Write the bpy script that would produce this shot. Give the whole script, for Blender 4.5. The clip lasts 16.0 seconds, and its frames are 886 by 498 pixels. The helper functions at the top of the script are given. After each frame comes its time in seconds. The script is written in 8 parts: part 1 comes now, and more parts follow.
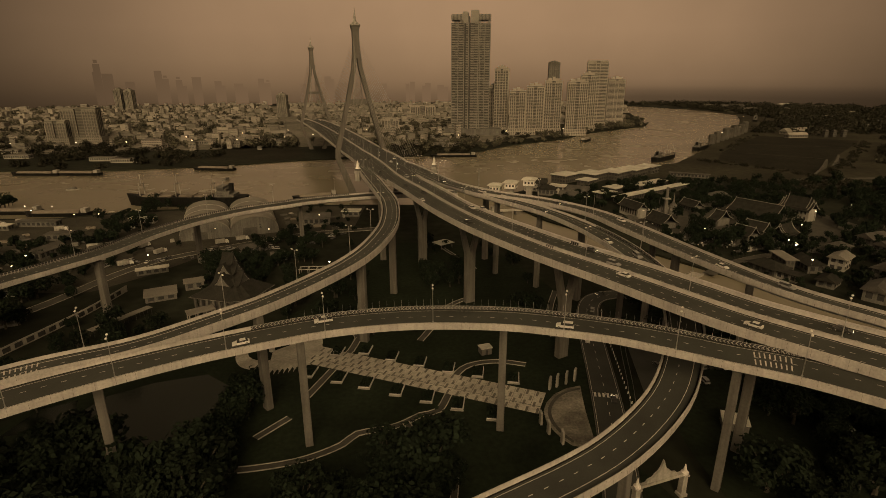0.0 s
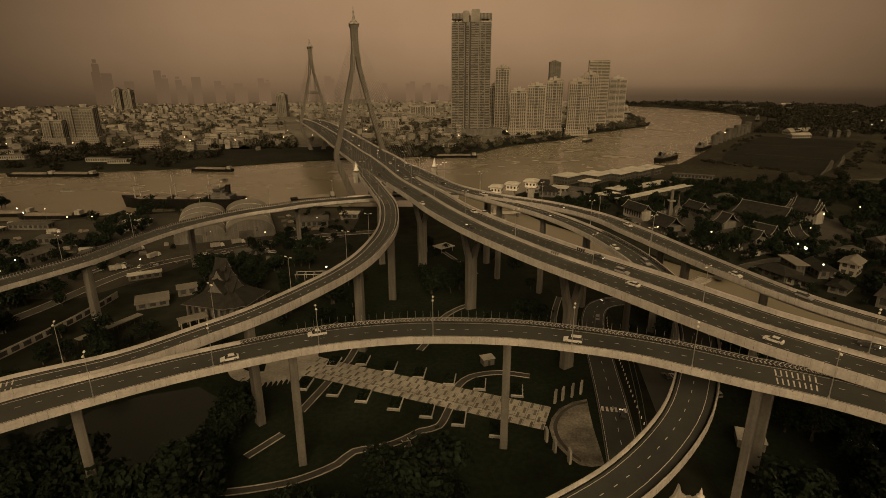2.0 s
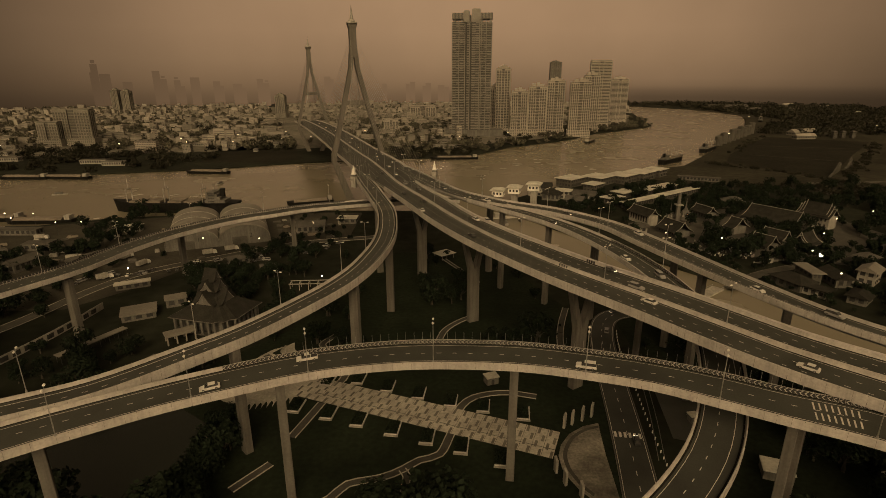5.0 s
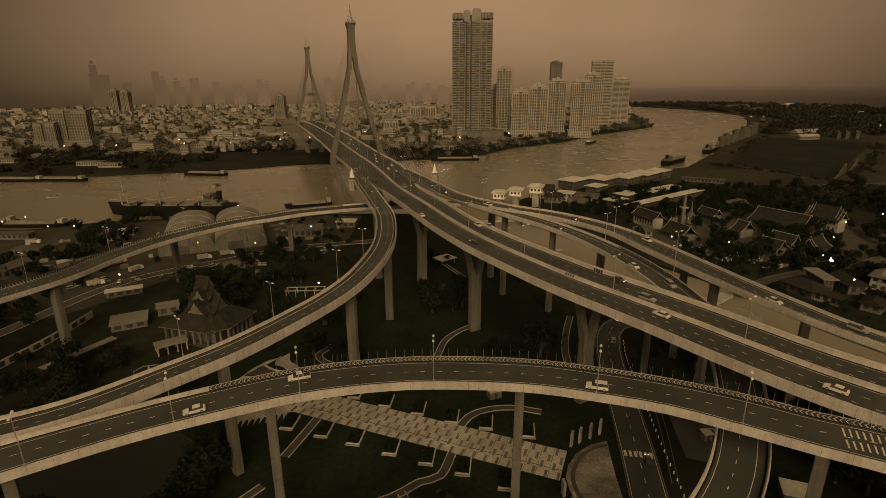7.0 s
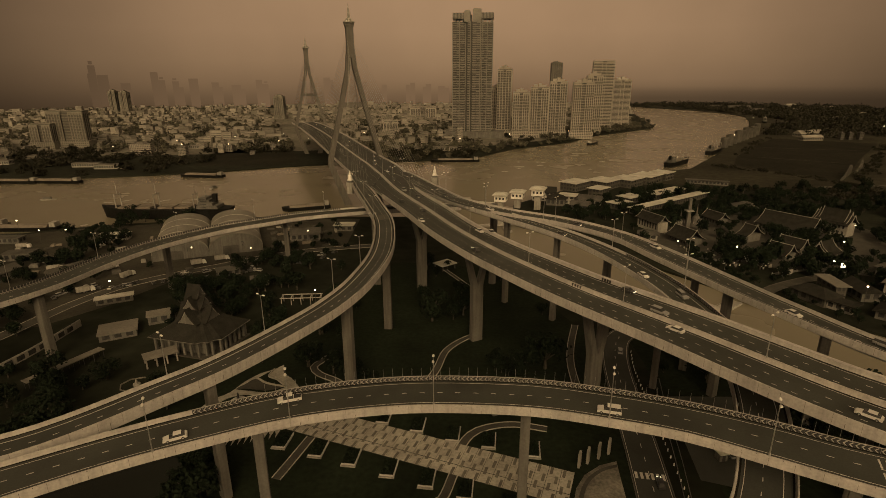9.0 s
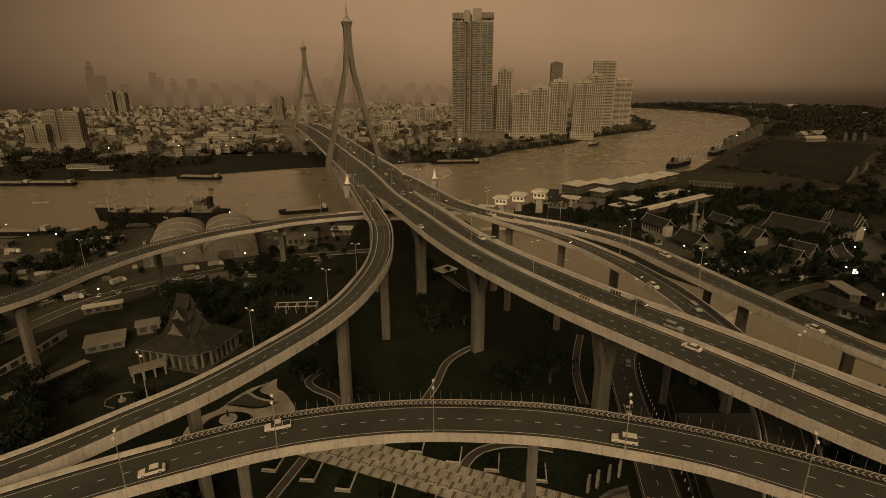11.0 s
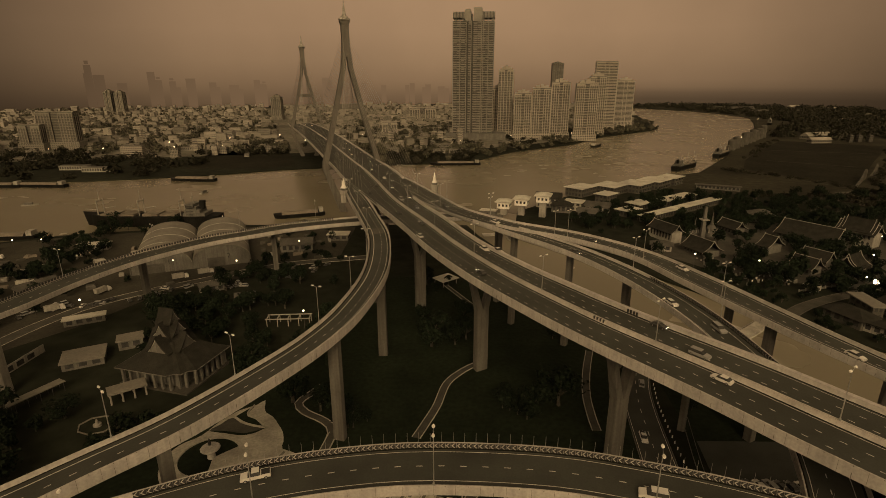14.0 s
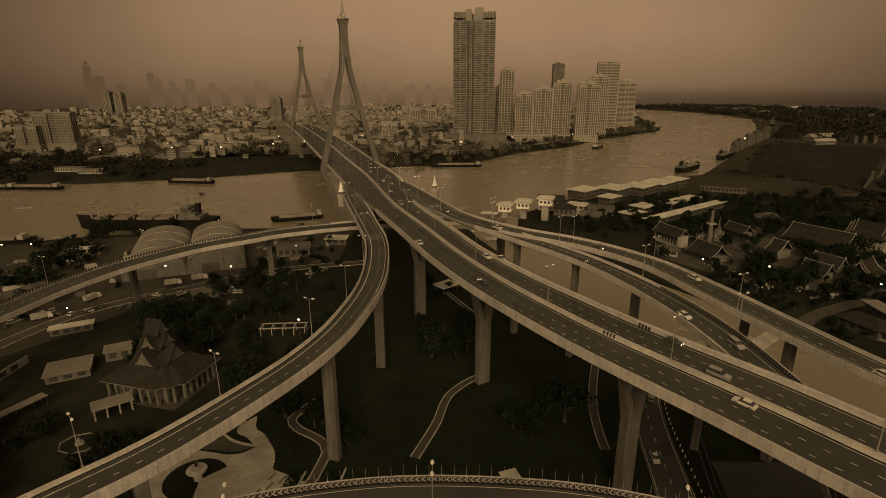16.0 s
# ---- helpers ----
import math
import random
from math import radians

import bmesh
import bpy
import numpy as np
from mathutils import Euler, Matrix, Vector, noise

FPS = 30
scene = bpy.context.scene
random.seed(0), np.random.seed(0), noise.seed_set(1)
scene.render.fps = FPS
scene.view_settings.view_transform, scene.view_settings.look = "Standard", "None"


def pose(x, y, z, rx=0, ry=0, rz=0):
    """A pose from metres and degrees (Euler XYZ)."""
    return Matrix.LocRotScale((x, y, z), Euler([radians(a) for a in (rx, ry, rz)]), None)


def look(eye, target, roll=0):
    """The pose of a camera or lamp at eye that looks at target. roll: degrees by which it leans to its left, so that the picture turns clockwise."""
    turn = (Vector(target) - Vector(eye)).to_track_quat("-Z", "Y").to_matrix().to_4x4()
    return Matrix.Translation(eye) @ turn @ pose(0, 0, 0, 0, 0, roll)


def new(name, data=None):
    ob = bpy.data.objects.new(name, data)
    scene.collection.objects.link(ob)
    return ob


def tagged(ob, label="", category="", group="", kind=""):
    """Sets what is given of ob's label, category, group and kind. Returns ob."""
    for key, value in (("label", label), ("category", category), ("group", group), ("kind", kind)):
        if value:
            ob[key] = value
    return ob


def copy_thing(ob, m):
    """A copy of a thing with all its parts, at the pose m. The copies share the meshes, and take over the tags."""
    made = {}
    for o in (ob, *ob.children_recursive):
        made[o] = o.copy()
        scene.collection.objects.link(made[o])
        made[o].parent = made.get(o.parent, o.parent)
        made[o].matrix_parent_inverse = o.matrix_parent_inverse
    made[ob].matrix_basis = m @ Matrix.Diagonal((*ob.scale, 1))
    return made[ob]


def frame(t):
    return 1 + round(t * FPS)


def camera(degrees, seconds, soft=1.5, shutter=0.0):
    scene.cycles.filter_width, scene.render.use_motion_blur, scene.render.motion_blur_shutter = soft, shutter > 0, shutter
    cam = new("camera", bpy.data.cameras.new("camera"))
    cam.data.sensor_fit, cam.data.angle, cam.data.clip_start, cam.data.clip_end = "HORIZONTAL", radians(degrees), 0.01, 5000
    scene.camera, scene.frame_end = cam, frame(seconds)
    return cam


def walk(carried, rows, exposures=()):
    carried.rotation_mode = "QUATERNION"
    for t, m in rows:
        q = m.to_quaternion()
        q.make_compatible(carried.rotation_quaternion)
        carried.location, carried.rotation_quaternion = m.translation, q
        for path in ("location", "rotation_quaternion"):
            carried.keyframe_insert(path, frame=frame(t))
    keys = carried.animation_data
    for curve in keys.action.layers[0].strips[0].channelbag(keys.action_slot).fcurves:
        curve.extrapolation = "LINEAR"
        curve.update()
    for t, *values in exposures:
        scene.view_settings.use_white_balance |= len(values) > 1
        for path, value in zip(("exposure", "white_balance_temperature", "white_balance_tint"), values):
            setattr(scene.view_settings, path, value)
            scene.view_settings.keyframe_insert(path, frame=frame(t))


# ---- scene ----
cam = camera(80.0, 16.0, soft=0.82)
PATH = [
    (0, (0.947, 0.068, 104.566), (0.934, 1.973, 103.955), -0.1),
    (0.5, (0.918, 2.175, 104.562), (0.904, 4.079, 103.951), -0.1),
    (1, (0.87, 4.297, 104.56), (0.856, 6.202, 103.949), -0.1),
    (1.5, (0.821, 6.455, 104.564), (0.807, 8.359, 103.953), -0.1),
    (2, (0.797, 8.561, 104.573), (0.783, 10.466, 103.961), -0.1),
    (2.5, (0.755, 10.691, 104.602), (0.741, 12.595, 103.991), -0.1),
    (3, (0.698, 12.78, 104.637), (0.683, 14.684, 104.026), -0.1),
    (3.5, (0.653, 14.883, 104.677), (0.639, 16.788, 104.066), -0.1),
    (4, (0.59, 17.04, 104.697), (0.576, 18.944, 104.086), -0.1),
    (6.5, (0.345, 27.697, 104.963), (0.329, 29.602, 104.353), -0.2),
    (7, (0.298, 29.811, 104.983), (0.282, 31.716, 104.373), -0.2),
    (7.5, (0.241, 31.981, 105.001), (0.225, 33.885, 104.391), -0.1),
    (8, (0.203, 34.203, 105.022), (0.187, 36.108, 104.413), -0.2),
    (8.5, (0.147, 36.403, 105.023), (0.131, 38.308, 104.415), -0.2),
    (9, (0.082, 38.61, 105.01), (0.066, 40.515, 104.402), -0.2),
    (11.5, (-0.241, 50.149, 105.232), (-0.255, 52.055, 104.625), -0.2),
    (12, (-0.268, 52.486, 105.254), (-0.283, 54.392, 104.646), -0.1),
    (12.5, (-0.348, 54.829, 105.274), (-0.363, 56.735, 104.667), -0.1),
    (13, (-0.466, 57.22, 105.278), (-0.48, 59.126, 104.671), -0.1),
    (13.5, (-0.564, 59.598, 105.26), (-0.578, 61.503, 104.654), -0.1),
    (14, (-0.641, 61.925, 105.222), (-0.655, 63.831, 104.615), -0.1),
    (14.5, (-0.701, 64.149, 105.164), (-0.715, 66.055, 104.559), -0.1),
    (15, (-0.735, 66.3, 105.096), (-0.749, 68.206, 104.491), -0.1),
    (15.5, (-0.693, 68.498, 105.064), (-0.707, 70.404, 104.459), -0.2),
    (16, (-0.618, 70.746, 105.064), (-0.634, 72.652, 104.46), -0.1),
]
walk(cam, [(t, look(eye, target, roll)) for t, eye, target, roll in PATH])

# ---------------------------------------------------------------- light
world = bpy.data.worlds.new("world")
scene.world = world
world.use_nodes = True
wn, wl = world.node_tree.nodes, world.node_tree.links
wn.clear()
sky = wn.new("ShaderNodeTexSky")
sky.sky_type = "NISHITA"
sky.sun_disc = False
sky.sun_elevation = radians(30)
sky.sun_rotation = radians(180)
sky.air_density, sky.dust_density, sky.ozone_density = 1.6, 6.0, 1.0
hsv = wn.new("ShaderNodeHueSaturation")
hsv.inputs["Saturation"].default_value = 0.0
tint = wn.new("ShaderNodeMix")
tint.data_type, tint.blend_type = "RGBA", "MULTIPLY"
tint.inputs[0].default_value = 1.0
tint.inputs[7].default_value = (1.0, 0.69, 0.355, 1)
bg = wn.new("ShaderNodeBackground")
bg.inputs["Strength"].default_value = 0.068
out = wn.new("ShaderNodeOutputWorld")
wl.new(sky.outputs[0], hsv.inputs["Color"])
wl.new(hsv.outputs[0], tint.inputs[6])
wl.new(tint.outputs[2], bg.inputs["Color"])
wl.new(bg.outputs[0], out.inputs[0])

sun_data = bpy.data.lights.new("sun", "SUN")
sun_data.energy, sun_data.angle, sun_data.color = 1.3, radians(28), (1.0, 0.69, 0.355)
sun = new("sun", sun_data)
sun.matrix_world = look((60, -800, 500), (0, 0, 0))

# ---------------------------------------------------------------- materials


def material(name, colour, rough=0.85, scale=0.3, vary=0.25, fine=6.0, fine_vary=0.12, bump=0.15, metal=0.0, streak=0.0, island=0.0, spec=0.35):
    """Two scales of noise over a base colour, fine bump, and rain streaks that run down."""
    m = bpy.data.materials.new(name)
    m.use_nodes = True
    n, l = m.node_tree.nodes, m.node_tree.links
    b = n["Principled BSDF"]
    b.inputs["Roughness"].default_value, b.inputs["Metallic"].default_value = rough, metal
    b.inputs["Specular IOR Level"].default_value = spec
    geo = n.new("ShaderNodeNewGeometry")
    big, small = n.new("ShaderNodeTexNoise"), n.new("ShaderNodeTexNoise")
    big.inputs["Scale"].default_value, big.inputs["Detail"].default_value = scale, 5
    small.inputs["Scale"].default_value, small.inputs["Detail"].default_value = fine, 4
    l.new(geo.outputs["Position"], big.inputs["Vector"])
    l.new(geo.outputs["Position"], small.inputs["Vector"])

    def ramp(sock, lo, hi, a=0.3, c=0.7):
        r = n.new("ShaderNodeMapRange")
        r.inputs[1].default_value, r.inputs[2].default_value = a, c
        r.inputs[3].default_value, r.inputs[4].default_value = lo, hi
        l.new(sock, r.inputs[0])
        return r.outputs[0]

    def times(a, c):
        x = n.new("ShaderNodeMath")
        x.operation = "MULTIPLY"
        l.new(a, x.inputs[0])
        l.new(c, x.inputs[1])
        return x.outputs[0]
    f = times(ramp(big.outputs[0], 1 - vary, 1 + vary), ramp(small.outputs[0], 1 - fine_vary, 1 + fine_vary))
    if streak:
        mp = n.new("ShaderNodeMapping")
        mp.inputs["Scale"].default_value = (0.9, 0.9, 0.06)
        st = n.new("ShaderNodeTexNoise")
        st.inputs["Scale"].default_value, st.inputs["Detail"].default_value = 1.0, 6
        l.new(geo.outputs["Position"], mp.inputs[0])
        l.new(mp.outputs[0], st.inputs["Vector"])
        f = times(f, ramp(st.outputs[0], 1 - streak, 1.0, 0.35, 0.58))
    if island:
        f = times(f, ramp(geo.outputs["Random Per Island"], 1 - island, 1 + island, 0, 1))
    mix = n.new("ShaderNodeMix")
    mix.data_type, mix.blend_type = "RGBA", "MULTIPLY"
    mix.inputs[0].default_value = 1.0
    mix.inputs[6].default_value = (*colour, 1)
    l.new(f, mix.inputs[7])
    l.new(mix.outputs[2], b.inputs["Base Color"])
    if bump:
        bp = n.new("ShaderNodeBump")
        bp.inputs["Strength"].default_value, bp.inputs["Distance"].default_value = bump, 0.05
        l.new(small.outputs[0], bp.inputs["Height"])
        l.new(bp.outputs[0], b.inputs["Normal"])
    return m


def glow(name, colour, strength):
    m = bpy.data.materials.new(name)
    m.use_nodes = True
    b = m.node_tree.nodes["Principled BSDF"]
    b.inputs["Base Color"].default_value = (*colour, 1)
    b.inputs["Emission Color"].default_value, b.inputs["Emission Strength"].default_value = (*colour, 1), strength
    return m


M = dict(
    asphalt=material("asphalt", (0.0395, 0.042, 0.0372), 0.74, 0.08, 0.3, 3.0, 0.12, spec=0.4),
    patch=material("patched_asphalt", (0.085, 0.084, 0.074), 0.9, 0.2, 0.25, 3.0, 0.12),
    stain=material("drain_stain", (0.11, 0.095, 0.08), 0.9, 0.4, 0.4, 3.0, 0.3, bump=0, spec=0.1),
    grime=material("gutter_strip", (0.016, 0.0155, 0.013), 0.95, 0.3, 0.3, 3.0, 0.2, bump=0, spec=0.1),
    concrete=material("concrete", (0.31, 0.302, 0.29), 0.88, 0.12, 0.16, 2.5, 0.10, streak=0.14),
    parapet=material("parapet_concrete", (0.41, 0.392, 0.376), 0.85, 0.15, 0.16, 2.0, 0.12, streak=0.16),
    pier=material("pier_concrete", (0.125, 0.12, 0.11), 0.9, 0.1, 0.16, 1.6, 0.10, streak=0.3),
    pylon=material("pylon_concrete", (0.125, 0.118, 0.107), 0.85, 0.05, 0.15, 0.8, 0.10, streak=0.2),
    white=material("white_paint", (0.75, 0.73, 0.69), 0.7, 0.5, 0.12, 4, 0.08),
    worn_white=material("worn_white_paint", (0.55, 0.53, 0.5), 0.8, 0.8, 0.25, 6, 0.2),
    black=material("black_paint", (0.03, 0.03, 0.03), 0.6, 1, 0.2, 6, 0.1),
    steel=material("galvanised_steel", (0.35, 0.35, 0.34), 0.5, 0.6, 0.15, 5, 0.1, metal=0.6),
    dark_steel=material("dark_steel", (0.06, 0.06, 0.06), 0.6, 0.6, 0.2, 5, 0.1, metal=0.3),
    cable=material("cable_sheath", (0.24, 0.228, 0.208), 0.6, 0.2, 0.1, 2, 0.1, bump=0),
    grass=material("grass", (0.0128, 0.0176, 0.0108), 0.95, 0.05, 0.35, 0.6, 0.3, bump=0.4, spec=0.1),
    land=material("land", (0.017, 0.019, 0.0135), 0.95, 0.01, 0.45, 0.12, 0.35, bump=0.3, spec=0.1),
    soil=material("packed_soil", (0.045, 0.043, 0.035), 0.95, 0.05, 0.3, 0.7, 0.2, spec=0.15),
    paving=material("pale_paving", (0.35, 0.335, 0.3), 0.9, 0.15, 0.25, 1.2, 0.15, island=0.12),
    worn_paving=material("worn_plaza_paving", (0.16, 0.15, 0.13), 0.9, 0.12, 0.6, 1.2, 0.3),
    band_paving=material("band_paving", (0.125, 0.118, 0.103), 0.9, 0.2, 0.3, 1.2, 0.2),
    paving_dark=material("dark_paving", (0.055, 0.053, 0.046), 0.9, 0.2, 0.25, 1.2, 0.15),
    leaf=material("foliage", (0.0098, 0.0155, 0.0088), 0.9, 0.08, 0.35, 1.2, 0.3, bump=0, island=0.3, spec=0.15),
    # Lifted well above the near foliage: distance haze is put into this colour.
    leaf_hazed=material("hazed_foliage", (0.0792, 0.0768, 0.0588), 0.9, 0.02, 0.35, 0.4, 0.3, bump=0, island=0.4, spec=0.1),
    leaf_right=material("dusky_foliage", (0.03, 0.0295, 0.0215), 0.9, 0.02, 0.35, 0.4, 0.3, bump=0, island=0.4, spec=0.1),
    meadow=material("meadow", (0.033, 0.0318, 0.0235), 0.95, 0.012, 0.4, 0.15, 0.3, bump=0.2, spec=0.1),
    field=material("dark_field", (0.0165, 0.016, 0.0115), 0.95, 0.02, 0.35, 0.2, 0.3, bump=0.2, spec=0.1),
    leaf_bank=material("bank_foliage", (0.021, 0.0208, 0.0148), 0.9, 0.02, 0.35, 0.4, 0.3, bump=0, island=0.35, spec=0.1),
    bark=material("bark", (0.055, 0.05, 0.04), 0.95, 1.0, 0.3, 6, 0.3),
    roof_dark=material("dark_roof_tiles", (0.027, 0.0265, 0.0235), 0.9, 0.3, 0.25, 3, 0.2, spec=0.1),
    roof_light=material("pale_sheet_roof", (0.5, 0.49, 0.44), 0.6, 0.12, 0.22, 1.2, 0.12, streak=0.1),
    roof_hall=material("hall_sheet_roof", (0.18, 0.17, 0.15), 0.6, 0.12, 0.22, 1.2, 0.12, streak=0.12),
    roof_mid=material("weathered_sheet_roof", (0.066, 0.063, 0.057), 0.7, 0.15, 0.35, 1.5, 0.2),
    wall=material("plastered_wall", (0.29, 0.28, 0.255), 0.85, 0.1, 0.2, 1.5, 0.12, streak=0.25),
    wall_mid=material("grey_wall", (0.125, 0.122, 0.112), 0.85, 0.1, 0.25, 1.5, 0.15, streak=0.25),
    # Dark wall tone; on the sheds it holds the shade under their roofs.
    cladding=material("dark_brown_wall", (0.075, 0.072, 0.063), 0.85, 0.1, 0.25, 1.5, 0.15, streak=0.25),
    glass=material("dark_glazing", (0.05, 0.05, 0.05), 0.25, 0.3, 0.3, 1, 0.2, bump=0, spec=0.5),
    hull=material("dark_hull", (0.014, 0.014, 0.013), 0.6, 0.1, 0.3, 1, 0.2, streak=0.3, spec=0.05),
    rust=material("rusty_deck", (0.17, 0.15, 0.125), 0.85, 0.2, 0.3, 1.5, 0.2),
    car_white=material("white_car_paint", (0.58, 0.57, 0.55), 0.3, 2, 0.04, 8, 0.03, bump=0, spec=0.5),
    car_grey=material("grey_car_paint", (0.25, 0.25, 0.25), 0.3, 2, 0.04, 8, 0.03, bump=0, spec=0.5),
    car_dark=material("dark_car_paint", (0.04, 0.04, 0.04), 0.3, 2, 0.04, 8, 0.03, bump=0, spec=0.5),
    rubber=material("rubber", (0.03, 0.03, 0.03), 0.9, 4, 0.1, 10, 0.1, bump=0),
    # Far and distant town tones lie close together: haze is put into them.
    far_wall=material("far_pale_wall", (0.213, 0.203, 0.178), 0.9, 0.02, 0.2, 0.3, 0.12, bump=0, island=0.3),
    far_sheet=material("far_sheet_roof", (0.31, 0.293, 0.259), 0.9, 0.02, 0.3, 0.3, 0.15, bump=0, island=0.4),
    far_roof=material("far_roof", (0.198, 0.187, 0.163), 0.9, 0.02, 0.3, 0.3, 0.15, bump=0, island=0.4),
    far_ground=material("far_town_ground", (0.144, 0.137, 0.118), 0.95, 0.006, 0.35, 0.08, 0.3, bump=0, spec=0.1),
    tower_wall=material("tower_wall", (0.204, 0.196, 0.178), 0.8, 0.05, 0.15, 0.6, 0.1, bump=0),
    tower_glass=material("tower_glazing", (0.045, 0.044, 0.04), 0.4, 0.05, 0.3, 0.5, 0.2, bump=0),
    condo_glass=material("condominium_glazing", (0.066, 0.063, 0.056), 0.5, 0.05, 0.3, 0.5, 0.2, bump=0),
    condo=material("condominium_wall", (0.302, 0.282, 0.249), 0.85, 0.03, 0.12, 0.5, 0.08, bump=0),
    distant_wall=material("distant_town_wall", (0.22, 0.207, 0.183), 0.9, 0.02, 0.2, 0.3, 0.1, bump=0, island=0.35),
    far_glass=material("far_glazing", (0.12, 0.114, 0.1), 0.5, 0.05, 0.3, 0.5, 0.2, bump=0, island=0.4),
    headlamp=glow("lit_headlamp", (1.0, 0.85, 0.62), 5.0),
    lamp_on=glow("lit_lamp", (1.0, 0.78, 0.5), 7.0),
)

# river water: rippled, mirror-like at grazing angles
wm = bpy.data.materials.new("river_water")
wm.use_nodes = True
n, l = wm.node_tree.nodes, wm.node_tree.links
b = n["Principled BSDF"]
b.inputs["Base Color"].default_value = (0.19, 0.17, 0.125, 1)
b.inputs["Roughness"].default_value, b.inputs["IOR"].default_value = 0.22, 1.33
geo = n.new("ShaderNodeNewGeometry")
n1, n2 = n.new("ShaderNodeTexNoise"), n.new("ShaderNodeTexNoise")
n1.inputs["Scale"].default_value, n1.inputs["Detail"].default_value = 0.25, 6
n2.inputs["Scale"].default_value, n2.inputs["Detail"].default_value = 0.012, 4
l.new(geo.outputs["Position"], n1.inputs["Vector"])
l.new(geo.outputs["Position"], n2.inputs["Vector"])
bp = n.new("ShaderNodeBump")
bp.inputs["Strength"].default_value, bp.inputs["Distance"].default_value = 0.32, 0.2
l.new(n1.outputs[0], bp.inputs["Height"])
l.new(bp.outputs[0], b.inputs["Normal"])
mr = n.new("ShaderNodeMapRange")
mr.inputs[1].default_value, mr.inputs[2].default_value, mr.inputs[3].default_value, mr.inputs[4].default_value = 0.3, 0.7, 0.15, 0.32
l.new(n2.outputs[0], mr.inputs[0])
l.new(mr.outputs[0], b.inputs["Roughness"])
M["water"] = wm
pw = wm.copy()
pw.name = "pond_water"
pw.node_tree.nodes["Principled BSDF"].inputs["Base Color"].default_value = (0.0095, 0.0125, 0.009, 1)
M["pond"] = pw

# ---------------------------------------------------------------- mesh helpers


def part(name, bm, mat, parent=None, label=""):
    """One mesh object from a bmesh, under its thing."""
    me = bpy.data.meshes.new(name)
    bm.to_mesh(me)
    bm.free()
    me.materials.append(mat)
    ob = new(name, me)
    if parent is not None:
        ob.parent = parent
    if label:
        ob["label"] = label
    return ob


def shared(name, me, parent, m=None):
    ob = new(name, me)
    ob.parent = parent
    if m is not None:
        ob.matrix_basis = m
    return ob


def thing(name, m, label, category, group="", kind=""):
    ob = new(name)
    ob.matrix_basis = m
    return tagged(ob, label, category, group, kind)


def box(bm, x0, y0, z0, x1, y1, z1, m=None):
    vs = [bm.verts.new((x, y, z)) for z in (z0, z1) for x, y in ((x0, y0), (x1, y0), (x1, y1), (x0, y1))]
    if m is not None:
        for v in vs:
            v.co = m @ v.co
    for f in ((3, 2, 1, 0), (4, 5, 6, 7), (0, 1, 5, 4), (1, 2, 6, 5), (2, 3, 7, 6), (3, 0, 4, 7)):
        bm.faces.new([vs[i] for i in f])
    return vs


def tube(bm, p, q, r0, r1=None, k=8):
    """A tapered round bar from p to q."""
    p, q = Vector(p), Vector(q)
    r1 = r0 if r1 is None else r1
    d = (q - p).normalized()
    a = d.orthogonal().normalized()
    c = d.cross(a)
    rings = []
    for o, r in ((p, r0), (q, r1)):
        rings.append([bm.verts.new(o + r * (a * math.cos(2 * math.pi * i / k) + c * math.sin(2 * math.pi * i / k))) for i in range(k)])
    for i in range(k):
        j = (i + 1) % k
        bm.faces.new((rings[0][i], rings[0][j], rings[1][j], rings[1][i]))
    bm.faces.new(rings[0][::-1])
    bm.faces.new(rings[1])


def lathe(bm, profile, k=16, at=(0, 0, 0)):
    """A turned body from (radius, height) pairs."""
    rings = [[bm.verts.new((at[0] + r * math.cos(2 * math.pi * i / k), at[1] + r * math.sin(2 * math.pi * i / k), at[2] + z)) for i in range(k)] for r, z in profile]
    for a, c in zip(rings, rings[1:]):
        for i in range(k):
            j = (i + 1) % k
            bm.faces.new((a[i], a[j], c[j], c[i]))
    bm.faces.new(rings[0][::-1])
    bm.faces.new(rings[-1])


def loft(bm, sections):
    """Joins closed sections with the same number of points and caps the ends."""
    rings = [[bm.verts.new(p) for p in s] for s in sections]
    k = len(rings[0])
    for a, c in zip(rings, rings[1:]):
        for i in range(k):
            j = (i + 1) % k
            bm.faces.new((a[i], a[j], c[j], c[i]))
    bm.faces.new(rings[0][::-1])
    bm.faces.new(rings[-1])


def fix(bm):
    bmesh.ops.recalc_face_normals(bm, faces=bm.faces)
    return bm


def spline(pts, step=4.0):
    """Smooth line through the points (of any number of values), sampled about every step metres."""
    p = [np.array(q, float) for q in pts]
    p = [2 * p[0] - p[1]] + p + [2 * p[-1] - p[-2]]
    res = []
    for i in range(1, len(p) - 2):
        a, b_, c, d = p[i - 1:i + 3]
        k = max(2, int(np.linalg.norm((c - b_)[:3]) / step))
        for j in range(k):
            t = j / k
            res.append(0.5 * ((2 * b_) + (c - a) * t + (2 * a - 5 * b_ + 4 * c - d) * t * t + (3 * b_ - a - 3 * c + d) * t ** 3))
    res.append(p[-2])
    return res


def sides(line):
    """The unit vector to the right of the way at each sample, level."""
    res = []
    for i in range(len(line)):
        d = line[min(i + 1, len(line) - 1)] - line[max(i - 1, 0)]
        res.append(Vector((d.y, -d.x, 0)).normalized())
    return res


def ribbon(bm, line, side, profile):
    """Sweeps a closed profile of (offset, height), or a function of the sample's number giving one, along a line."""
    loft(bm, [[p + s * o + Vector((0, 0, h)) for o, h in (profile(i) if callable(profile) else profile)] for i, (p, s) in enumerate(zip(line, side))])


